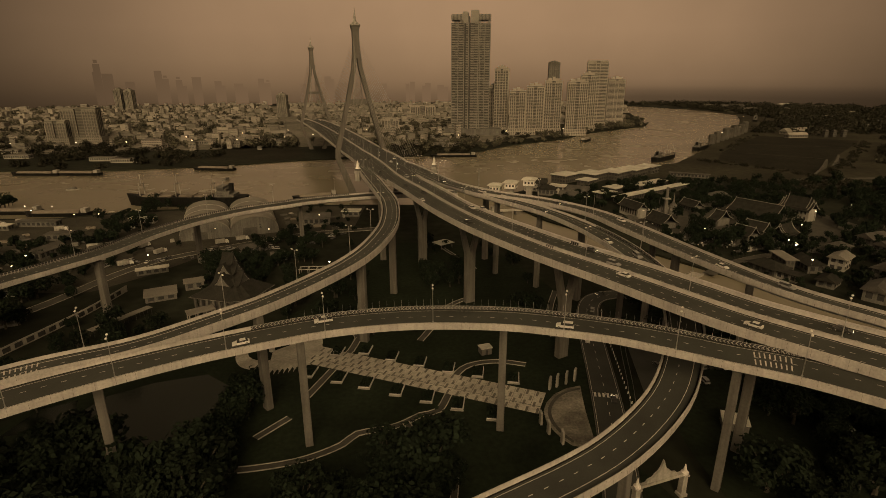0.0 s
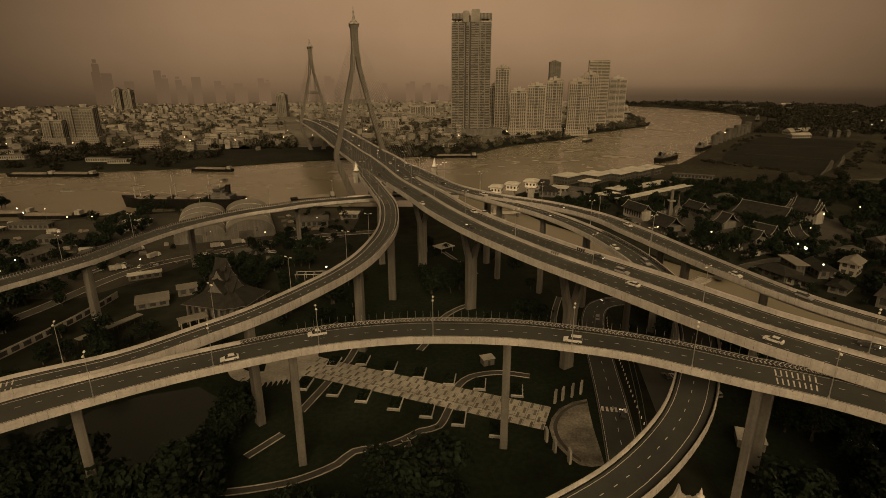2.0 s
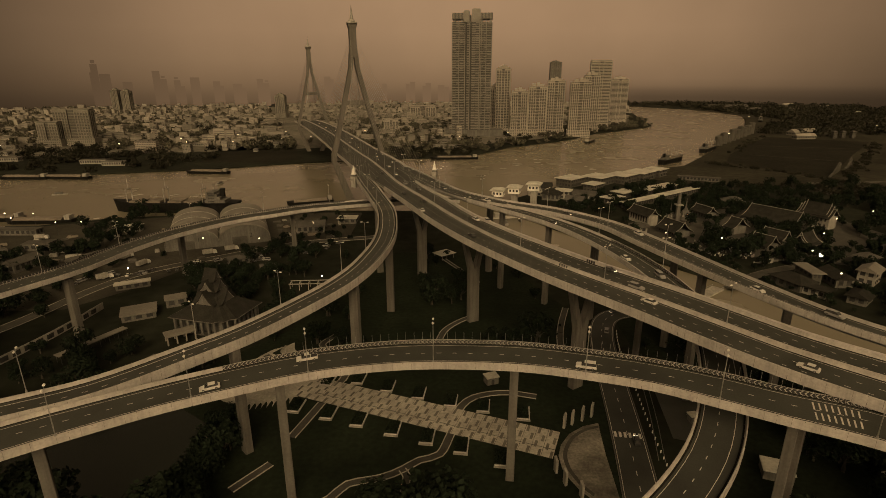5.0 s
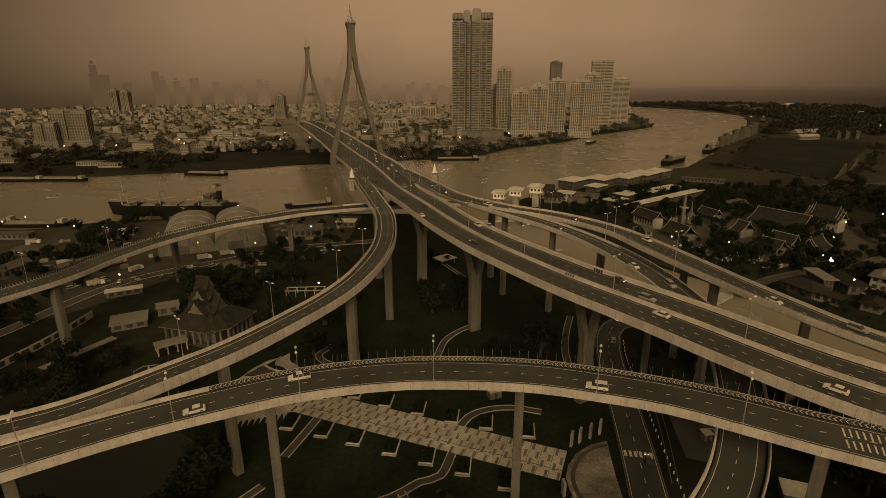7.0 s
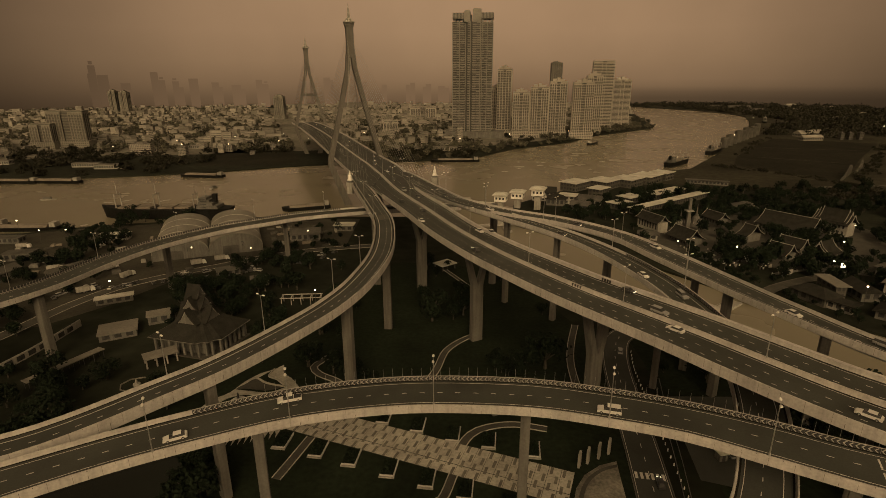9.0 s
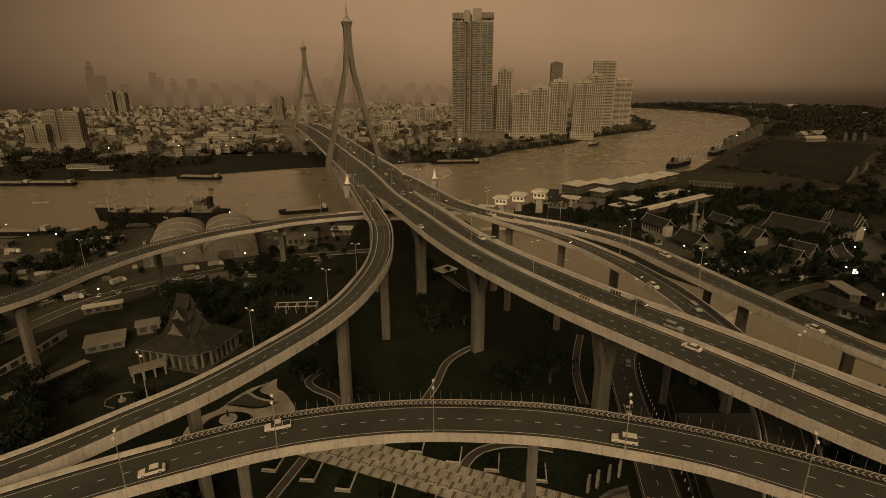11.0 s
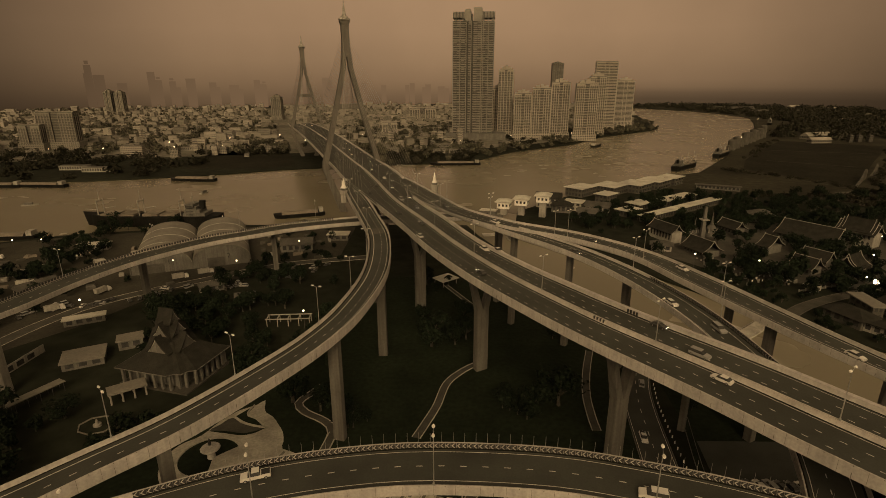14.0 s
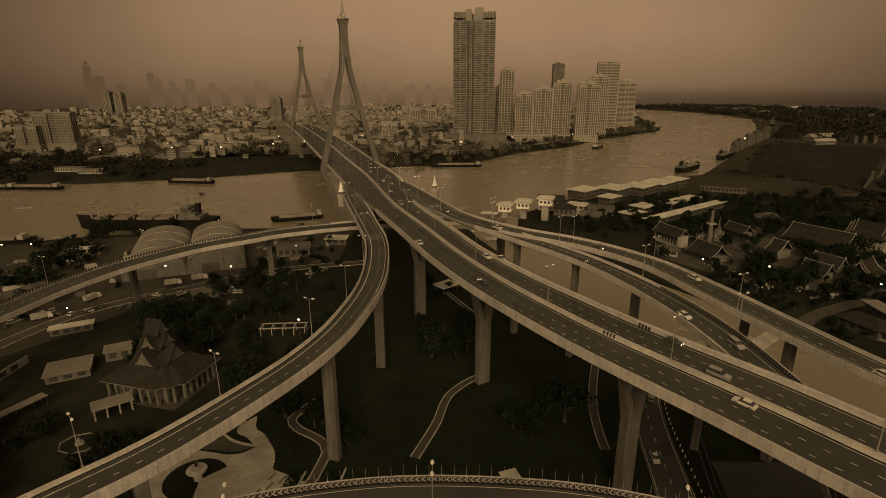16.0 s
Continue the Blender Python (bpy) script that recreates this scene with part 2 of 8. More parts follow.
def dashes(bm, line, side, off, on=1.15, gap=2.85, w=0.085, z=0.012, solid=False):
    """Painted line along the way at an offset to the right."""
    run, k = 0.0, 0
    for i in range(len(line) - 1):
        a, b_ = line[i] + side[i] * off, line[i + 1] + side[i + 1] * off
        length = (b_ - a).length
        d = (b_ - a) / max(length, 1e-6)
        n_ = Vector((d.y, -d.x, 0)) * w
        up = Vector((0, 0, z))
        if solid:
            bm.faces.new([bm.verts.new(v + up) for v in (a - n_, b_ - n_, b_ + n_, a + n_)][::-1])
            continue
        while k * (on + gap) < run + length:
            s = k * (on + gap) - run
            p, q = a + d * s, a + d * (s + on)
            bm.faces.new([bm.verts.new(v + up) for v in (p - n_, q - n_, q + n_, p + n_)][::-1])
            k += 1
        run += length


def polygon(bm, pts, z, depth=0.0):
    """A flat area with an edge that goes down."""
    top = [bm.verts.new((x, y, z)) for x, y in pts]
    f = bm.faces.new(top)
    if f.normal.z == 0:
        f.normal_update()
    if f.normal.z < 0:
        f.normal_flip()
    if depth:
        low = [bm.verts.new((x, y, z - depth)) for x, y in pts]
        for i in range(len(pts)):
            j = (i + 1) % len(pts)
            bm.faces.new((top[i], low[i], low[j], top[j]))
    bmesh.ops.triangulate(bm, faces=[f])


# ---------------------------------------------------------------- ground and water
BANK_FAR = [(-4400, 450), (-1145.9, 592.1), (-737.3, 622.9), (-542.8, 636), (-406.2, 640.3), (-283.7, 678), (-209.4, 719), (-125.4, 748.1), (28, 781.5), (60.7, 829), (100.7, 892.5), (214.9, 990), (301.7, 1116.3), (454.8, 1261.7), (489.5, 1317.8), (614.6, 1846.3), (725.8, 2231.4)]
BANK_NEAR = [(-4400, 200), (-765.8, 370.7), (-354.1, 403.9), (-309.9, 405.9), (-268.2, 427.8), (-162.5, 452.8), (-67.7, 454.1), (14.9, 452.4)]
CANAL_W = [(22, 424.7), (30, 402), (48, 348), (67, 307), (91, 268), (118, 233), (158, 198), (255, 143), (420, 40)]
CANAL_E = [(450, 80), (288.2, 184.8), (196.5, 237.6), (160.8, 275.1), (136.7, 310.6), (106.6, 358.2), (78.3, 401), (53.6, 463)]
BANK_EAST = [(58.5, 495.7), (103.3, 547.8), (213.9, 646.2), (302, 694.6), (400.4, 828.6), (483.9, 965.5), (656.9, 1218.4), (795, 1470.8), (892.5, 1675.6), (904.9, 1858.2), (882.3, 2021.5), (771.4, 2244.2)]

bm = bmesh.new()
polygon(bm, BANK_FAR + [(720, 4500), (-4400, 4500)], 0, 3)
polygon(bm, BANK_NEAR + CANAL_W + [(420, -900), (-4400, -900)], 0, 3)
polygon(bm, CANAL_E + BANK_EAST + [(748, 2257.2), (740, 4480), (4500, 4500), (4500, -900), (450, -900)], 0, 3)
ground = tagged(part("ground", fix(bm), M["land"]), "dark land with river banks, reaching the horizon", "ground", kind="structure")
bm = bmesh.new()
box(bm, -4450, -950, -3.2, 4550, 4550, -1.3)
water = tagged(part("water", bm, M["water"]), "wide brown river with a rippled sheen", "river", kind="structure")

# ---------------------------------------------------------------- elevated roads
def deck(label, pts, lanes, z_girder=2.3, step=4.0, median=False, belly=0.5, bank=0.0, open_l=None, open_r=None, line_l=1.5, line_r=1.5, bold_l=False, top=0.95, drop=1.05, thick_l=0.34, thick_r=0.34):
    """A box-girder road along the points (x, y, z, width to the left, width to the right): girder, surface, parapets, paint.
    bank: fall to the right per metre. open_l, open_r: stretch of y in which that parapet is left out.
    lanes: offsets of the dashed lines, each a number or a function of the place. line_l, line_r: edge lines, from the outer edge.
    top, drop: parapet above and fascia below the road; thick_l, thick_r: width of the coping."""
    raw = spline(pts, step)
    line = [Vector(q[:3]) for q in raw]
    flat = sides(line)
    side = [s - Vector((0, 0, bank)) for s in flat]
    wl_, wr_ = [q[3] for q in raw], [q[4] for q in raw]
    road = thing("elevated_road", Matrix(), label, "elevated road", "elevated roads of the interchange")
    bm = bmesh.new()
    ribbon(bm, line, side, lambda i: [(-wl_[i] + 0.05, -0.02), (wr_[i] - 0.05, -0.02), (wr_[i] - 0.05, -0.75), (wr_[i] * belly + 0.5 * (1 - belly), -1.15), (wr_[i] * belly, -z_girder), (-wl_[i] * belly, -z_girder), (-wl_[i] * belly - 0.5 * (1 - belly), -1.15), (-wl_[i] + 0.05, -0.75)])
    part("girder", fix(bm), M["concrete"], road)
    bm = bmesh.new()
    ribbon(bm, line, side, lambda i: [(-wl_[i] + 0.3, 0.004), (wr_[i] - 0.3, 0.004), (wr_[i] - 0.3, -0.05), (-wl_[i] + 0.3, -0.05)])
    part("road_surface", fix(bm), M["asphalt"], road, "worn grey asphalt")
    joints = bmesh.new()
    for sgn, ws, gap, thick in ((-1, wl_, open_l, thick_l), (1, wr_, open_r, thick_r)):
        runs, run = [], []
        for i, p in enumerate(line):
            if gap and gap[0] < p.y < gap[1]:
                if len(run) > 1:
                    runs.append(run)
                run = []
            else:
                run.append(i)
        if len(run) > 1:
            runs.append(run)
        for run in runs:
            bm = bmesh.new()
            loft(bm, [[line[i] + side[i] * o + Vector((0, 0, h)) for o, h in ((sgn * ws[i], -drop), (sgn * ws[i], top - 0.06), (sgn * (ws[i] - 0.06), top), (sgn * (ws[i] - thick + 0.06), top), (sgn * (ws[i] - thick), top - 0.05), (sgn * (ws[i] - thick - 0.04), 0.35), (sgn * (ws[i] - thick - 0.2), 0.0), (sgn * (ws[i] - thick - 0.2), -0.01), (sgn * (ws[i] - 0.1), -drop))] for i in run])
            part("parapet", fix(bm), M["parapet"], road)
            # narrow dark gutter strip along the foot of the parapet
            bm = bmesh.new()
            ribbon(bm, [line[i] for i in run], [side[i] for i in run], lambda j: [(sgn * (ws[run[j]] - thick - 0.2), 0.006), (sgn * (ws[run[j]] - thick - 0.2), 0.012), (sgn * (ws[run[j]] - thick - 0.62), 0.012), (sgn * (ws[run[j]] - thick - 0.62), 0.006)])
            part("gutter", fix(bm), M["grime"], road, "narrow black gutter strip")
            # open joints and drain stains on the outer face
            for i in run[:-1]:
                h = (line[i + 1] - line[i]).normalized()
                p = line[i] + side[i] * (sgn * (ws[i] + 0.004))
                box(joints, -0.02, -0.012, -drop + 0.05, 0.02, 0.012, top - 0.02, frame_at(p, h))
                q = (line[i] + line[i + 1]) / 2 + side[i] * (sgn * ((ws[i] + ws[i + 1]) / 2 + 0.004))
                box(joints, -0.07, -0.012, top - 0.2, 0.07, 0.012, top - 0.04, frame_at(q, h))
                if i % 3 == 0:
                    box(joints, -0.04, -0.012, -drop + 0.05, 0.04, 0.012, -0.3, frame_at(q, h))
    part("joint", fix(joints), M["stain"], road, "stained joints and drains")["kind"] = "stuff"
    if median:
        for s in (-1, 1):
            bm = bmesh.new()
            ribbon(bm, line, side, [(s * a, z) for a, z in ((0.16, 0), (0.2, 0.95), (0.48, 0.95), (0.54, 0.3), (0.7, 0))])
            part("median_barrier", fix(bm), M["parapet"], road)
            bm = bmesh.new()
            ribbon(bm, line, side, [(s * a, z) for a, z in ((0.7, 0.006), (0.7, 0.012), (1.15, 0.012), (1.15, 0.006))])
            part("gutter", fix(bm), M["grime"], road)
    bm = bmesh.new()
    for off in lanes:
        if callable(off):
            dashes(bm, [p + s * off(p) for p, s in zip(line, side)], side, 0)
        else:
            dashes(bm, line, side, off)
    part("lane_dashes", bm, M["worn_white"], road)["kind"] = "stuff"
    bm = bmesh.new()
    dashes(bm, [p + s * (-w + line_l) for p, s, w in zip(line, side, wl_)], side, 0, solid=True, w=0.12 if bold_l else 0.07)
    dashes(bm, [p + s * (w - line_r) for p, s, w in zip(line, side, wr_)], side, 0, solid=True, w=0.07)
    if median:
        dashes(bm, line, side, -1.5, solid=True, w=0.07)
        dashes(bm, line, side, 1.5, solid=True, w=0.07)
    part("edge_line", bm, M["worn_white"], road)
    return road, line, side, wl_, wr_


def frame_at(p, h):
    return Matrix.Translation(p) @ Matrix.Rotation(math.atan2(h.y, h.x), 4, "Z")


def wide(pts, w, special=None):
    special = special or {}
    return [(*p, *special.get(i, w)) for i, p in enumerate(pts)]


MAIN = wide([(-247.3, 967.8, 37.0), (-203.7, 847.9, 41.0), (-141.7, 677.6, 43.0), (-79.7, 507.3, 41.2), (-64.4, 461.9, 42.1), (-47.3, 404.0, 43.6), (-29.0, 340.7, 44.6), (-10.4, 291.3, 45.2), (3.5, 255.9, 45.0), (16.7, 228.7, 44.6), (28.3, 209.3, 44.2), (42.3, 189.1, 43.6), (61.7, 164.9, 43.0), (73.9, 148.6, 42.6), (84.3, 135.2, 42.3), (96.9, 122.6, 42.0), (114.9, 106.4, 41.7), (141.1, 84.9, 41.4)],
    (11.9, 12.5), {0: (19, 19), 1: (20.3, 20.3), 2: (20.3, 20.3), 3: (20.3, 20.3), 4: (20.3, 20.3), 5: (19.0, 18.4), 6: (11.6, 12.4), 7: (10.4, 11.9), 8: (9.8, 12.1), 9: (10.9, 12.2), 10: (11.8, 12.2), 11: (12.3, 12.3), 12: (12.5, 12.6), 13: (12.3, 12.8)})
main_road, main_line, main_side, main_wl, main_wr = deck("wide grey bridge road with a median barrier and dashed lanes", MAIN, (-6.4, -3.2, 5.4, 8.9), 2.9, median=True, belly=0.55, open_l=(343, 402), open_r=(331, 402), line_l=2.4, line_r=1.3, top=1.15, drop=1.5, thick_l=1.2)
R1 = wide([(-146.4, 58.3, 33.6), (-123.5, 83.1, 34.4), (-99.9, 104.8, 35.3), (-70.5, 121.5, 36.4), (-48.7, 132, 37.1), (-34.2, 137.5, 37.5), (-18.4, 140.7, 37.9), (-2.8, 141.7, 38.2), (18.5, 139.9, 38.6), (34.6, 135.8, 38.8), (49, 130.7, 39), (61.7, 124.5, 39.2), (72.7, 117.7, 39.4), (85.1, 111.7, 39.6), (99.2, 101, 39.9), (126.2, 79.3, 40.5)],
    (5.3, 5.55), {0: (4.6, 7.0), 1: (4.6, 7.0), 2: (4.6, 6.9), 3: (5.2, 5.3), 11: (5.3, 6.4), 12: (5.3, 6.3), 13: (5.0, 7.2), 14: (4.8, 7.4), 15: (4.8, 7.4)})
ramp_road, ramp_line, ramp_side, ramp_wl, ramp_wr = deck("curved two-lane concrete ramp with black chevron boards", R1, (-0.1,), 2.2, bank=0.06, line_l=1.6, line_r=2.15)
R2 = wide([(-154.6, 68.8, 33.8), (-130.3, 93.8, 34.6), (-106.1, 115.4, 35.2), (-83.6, 129, 35.6), (-67.9, 145.1, 36), (-57.3, 157.2, 36.3), (-45.7, 175.4, 36.8), (-36.4, 193.1, 37.4), (-30.1, 213.2, 38.2), (-26.4, 242.7, 39.6), (-29.6, 278.9, 41.4), (-38.2, 309.2, 43), (-50.2, 348, 44.3), (-65.8, 400.9, 43.5)],
    (4.7, 4.5), {12: (4.7, 4.3), 13: (3.1, 0.5)})
loop_road, loop_line, loop_side, loop_wl, loop_wr = deck("curving ramp with pale parapets and a solid edge line", R2, (0.7,), 2.3, bank=-0.03, belly=0.86, open_r=(345, 440), line_l=2.3, bold_l=True, drop=1.9)
R3 = wide([(-184.8, 105.6, 29), (-183.6, 145.6, 29.2), (-177.1, 184.8, 29.4), (-166.6, 207.7, 29.5), (-156.5, 230.2, 29.5), (-150.9, 257.5, 29.5), (-140.6, 284.8, 29.5), (-121.5, 311.1, 29.5), (-102.7, 326.3, 29.5), (-86, 339, 29.5), (-51.4, 353.3, 29.5), (-19, 360.9, 29.5), (8.2, 364.1, 29.5)],
    (6.3, 6.3), {})
far_ramp, far_line, far_side, far_wl, far_wr = deck("low curved ramp beside the river with pale parapets", R3, (0.4,), 2.2)
R4 = wide([(-29.5, 380, 44.05), (-16.4, 350, 44.45), (6.1, 308.9, 44.8), (27.9, 280.9, 43.9), (47.1, 259, 42.7), (59.2, 240.4, 41.4), (67.9, 220.9, 40), (73.4, 201.5, 38.5), (76.2, 183.6, 36.6), (77.9, 167.5, 34.8), (74.5, 149.5, 32.6), (68, 133.1, 30.5), (59.9, 119.2, 28.6), (50.6, 108.4, 27.2), (39.6, 98.7, 26), (29, 91.8, 25.1), (14, 83.6, 24.3), (-10.2, 70.8, 23)],
    (4.1, 4.1), {0: (3.4, 3.4), 1: (3.4, 3.4), 5: (4.6, 4.1), 6: (5.4, 4.2), 7: (6.1, 4.0), 8: (6.6, 3.9), 9: (6.2, 4.5), 10: (5.8, 5.2), **{k: (5.2, 5.6) for k in range(11, 18)}})
under_ramp, under_line, under_side, under_wl, under_wr = deck("descending two-lane ramp that dives under the main road", R4, (lambda p: 0.8 - 1.2 * max(0.0, min(1.0, (p.y - 140) / 50)),), 2.2, bank=0.04, open_l=(283, 420), open_r=(298, 400), line_l=2.45, line_r=1.6)
R5 = wide([(-32.5, 407, 43.75), (-22.5, 382, 44.15), (-8.6, 345, 44.65), (5.8, 310.8, 44.95), (27.5, 287.5, 44.5), (52.3, 271.7, 43.8), (71.5, 250.7, 43.1), (82.6, 225.9, 42.4), (90.6, 203.3, 41.6), (99, 181.3, 41), (111.9, 154.7, 40), (135.9, 126.2, 39)],
    (4.8, 4.9), {7: (4.8, 6.4), 8: (5.2, 5.6), 10: (4.6, 3.4), 11: (4.6, 3.4)})
outer_ramp, outer_line, outer_side, outer_wl, outer_wr = deck("outer two-lane ramp along the canal with pale parapets", R5, (0.3,), 2.2, open_r=(292, 420), line_r=3.0)


def pier(parent, x, y, z, w, d, turn, spread=0.0, split=0.0, base=0.0):
    """A tapered concrete column; with spread, two arms fork up to the girder."""
    bm = bmesh.new()
    t = pose(x, y, base, 0, 0, turn)

    def sec(cx, w_, d_, h):
        c = min(w_, d_) * 0.12
        o = [(-w_ + c, -d_), (w_ - c, -d_), (w_, -d_ + c), (w_, d_ - c), (w_ - c, d_), (-w_ + c, d_), (-w_, d_ - c), (-w_, -d_ + c)]
        return [t @ Vector((cx + a, b_, h)) for a, b_ in o]
    top = z - base
    if spread:
        loft(bm, [sec(0, w / 2, d / 2, 0), sec(0, w / 2, d / 2, split)])
        for s in (-1, 1):
            loft(bm, [sec(s * w * 0.25, w * 0.25, d / 2, split - 0.02), sec(s * (w * 0.26 + spread * 0.5), w * 0.19, d / 2 * 0.95, split + (top - split) * 0.5), sec(s * (w * 0.26 + spread), w * 0.2, d / 2 * 0.95, top)])
    else:
        loft(bm, [sec(0, w / 2 * 1.04, d / 2 * 1.04, 0), sec(0, w / 2, d / 2, 0.4 * top), sec(0, w / 2, d / 2, top)])
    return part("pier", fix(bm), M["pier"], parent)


for x, y, z, turn in ((-86.4, 114.6, 33.4, 35), (-40.3, 133.4, 34.9, 20), (17.8, 140.9, 36.2, -8), (73.1, 115.8, 37, -42)):
    pier(ramp_road, x, y, z, 2.2 if x < 60 else 1.9, 2.3, turn)
for x, y, z, turn, w in ((-58.6, 151.9, 34, 45, 3.0), (-33.4, 199.5, 35.2, 75, 3.4), (-26.1, 251.8, 37.6, 88, 3.4), (-37.6, 305, 40.2, 105, 3.4)):
    pier(loop_road, x, y, z, 2.3, w, turn)
for x, y, z, turn in ((-155.7, 223.2, 27.3, 70), (-146.3, 299.3, 27.3, 55), (-95.4, 338.2, 27.3, 20), (-166.8, 160.7, 27.2, 80)):
    pier(far_ramp, x, y, z, 3.4, 2.6, turn - 90)
for x, y, z, turn, sp in ((12.2, 241, 42.7, 28, 3.8), (-13.3, 299.2, 44.3, 22, 3.8), (46.4, 187, 40.9, 32, 3.8), (-39, 374, 41.3, 18, 5.5)):
    pier(main_road, x, y, z, 4.9, 2.8, turn, sp + 0.6, z - 17.5)
for x, y, z, turn in ((73.6, 204.5, 36.3, 60), (48.3, 260.5, 40.6, 50), (28.6, 281, 41.6, 45), (43.3, 102.8, 24, 40)):
    pier(under_ramp, x, y, z, 2.4, 2.2, turn, base=-2.5 if y > 200 else 0)
for x, y, z, turn in ((89.7, 217.3, 40.3, 60), (65.8, 243.5, 38.6, 50), (24.4, 306.5, 44.2, 40), (110.7, 178.4, 38.3, 60)):
    pier(outer_ramp, x, y, z, 3.0, 2.6, turn, base=-2.5)
for x, y, z, turn in ((92.2, 199.5, 38, 30), (86.3, 130.8, 39.5, 40)):
    pier(main_road, x, y, z, 2.6 if y > 150 else 1.7, 2.4, turn)

# ---------------------------------------------------------------- towers of the cable-stayed bridge
AX = Vector((-203 + 80, 848 - 505, 0)).normalized()
CROSS = Vector((AX.y, -AX.x, 0))


def pylon(x, y, z_deck, top):
    tower = thing("bridge_pylon", Matrix(), "tall grey concrete bridge pylon with spread legs and a gilded spire", "bridge pylon", "pylons of the bridge")
    o = Vector((x, y, 0))

    def sec(off, w, d, z):
        return [o + CROSS * (off + a) + AX * c + Vector((0, 0, z)) for a, c in ((-w, -d), (w, -d), (w, d), (-w, d))]
    for s in (-1, 1):
        bm = bmesh.new()
        loft(bm, [sec(s * 8.6, 3.2, 3.6, -3), sec(s * 22.2, 2.3, 3.2, 35), sec(s * 21.8, 2.2, 3.1, 41), sec(s * 15.4, 2.0, 2.9, 65), sec(s * 10.2, 1.9, 2.8, 85), sec(s * 6.3, 1.9, 2.8, 101), sec(s * 2.9, 1.8, 2.8, 115), sec(s * 1.9, 1.8, 2.8, top - 24)])
        part("leg", fix(bm), M["pylon"], tower)
    bm = bmesh.new()
    loft(bm, [sec(0, 3.6, 2.9, top - 27), sec(0, 2.9, 2.7, top - 14), sec(0, 3.0, 2.8, top - 4), sec(0, 4.0, 3.6, top - 0.5)])
    part("shaft", fix(bm), M["pylon"], tower)
    bm = bmesh.new()
    lathe(bm, [(4.0, 0), (4.7, 0.5), (4.6, 1.4), (3.2, 1.9), (2.6, 3.2), (1.5, 3.8), (1.2, 6), (0.8, 9), (0.4, 12), (0.1, 15)], 12, (x, y, top - 0.5))
    part("spire", fix(bm), M["wall"], tower, "pale pointed crown")
    bm = bmesh.new()
    loft(bm, [sec(0, 10.8, 1.5, 83.5), sec(0, 9.8, 1.5, 87.5)])
    part("crossbeam", fix(bm), M["pylon"], tower)
    bm = bmesh.new()
    loft(bm, [sec(0, 22, 2.2, z_deck - 6), sec(0, 22.5, 2.2, z_deck - 3.1)])
    part("crossbeam", fix(bm), M["pylon"], tower)
    return o


P1, P2, TOP = (-80.5, 507), (-203.5, 848), 150.5
for (x, y), z in ((P1, 41.2), (P2, 41)):
    pylon(x, y, z, TOP)


def stay(parent, p, q, r=0.07):
    bm = bmesh.new()
    tube(bm, p, q, r, r, 5)
    part("stay_cable", bm, M["cable"], parent)


stays = thing("stay_cables", Matrix(), "fans of pale stay cables from the pylons to the deck edges", "bridge cables")
for (x, y), z in ((P1, 41.2), (P2, 41)):
    o = Vector((x, y, 0))
    for way in (-1, 1):
        for k in range(15):
            reach = 26 + k * 9.0
            f = o + AX * (way * reach)
            zz = z + (0.008 if (way > 0) == (y < 600) else -0.005) * reach
            for s in (-1, 1):
                foot = Vector((f.x, f.y, zz + 0.6)) + CROSS * (s * 18.2)
                if s < 0 and way < 0 and y < 600:
                    # the approach bends away from the bridge's axis: this fan follows the deck's edge
                    i = min(range(len(main_line)), key=lambda j: abs((main_line[j] - f).dot(AX)))
                    foot = main_line[i] + main_side[i] * (main_wr[i] - 0.9) + Vector((0, 0, 0.6))
                stay(stays, o + CROSS * (s * 2.2) + Vector((0, 0, 100 + k * 2.8)), foot)

# ---------------------------------------------------------------- backdrop of haze and sky
def side_falloff(n, l, geo):
    """How bright the haze glows in each direction: full ahead, painted dimmer towards the sides."""
    g = n.new("ShaderNodeMapRange")
    g.interpolation_type = "SMOOTHSTEP"
    g.inputs[1].default_value, g.inputs[2].default_value = 0.68, 0.99
    g.inputs[3].default_value, g.inputs[4].default_value = 0.24, 1.0
    unit, dot = n.new("ShaderNodeVectorMath"), n.new("ShaderNodeVectorMath")
    unit.operation, dot.operation = "NORMALIZE", "DOT_PRODUCT"
    dot.inputs[1].default_value = (0.03, 0.9995, 0)
    l.new(geo.outputs["Position"], unit.inputs[0])
    l.new(unit.outputs[0], dot.inputs[0])
    l.new(dot.outputs["Value"], g.inputs[0])
    return g


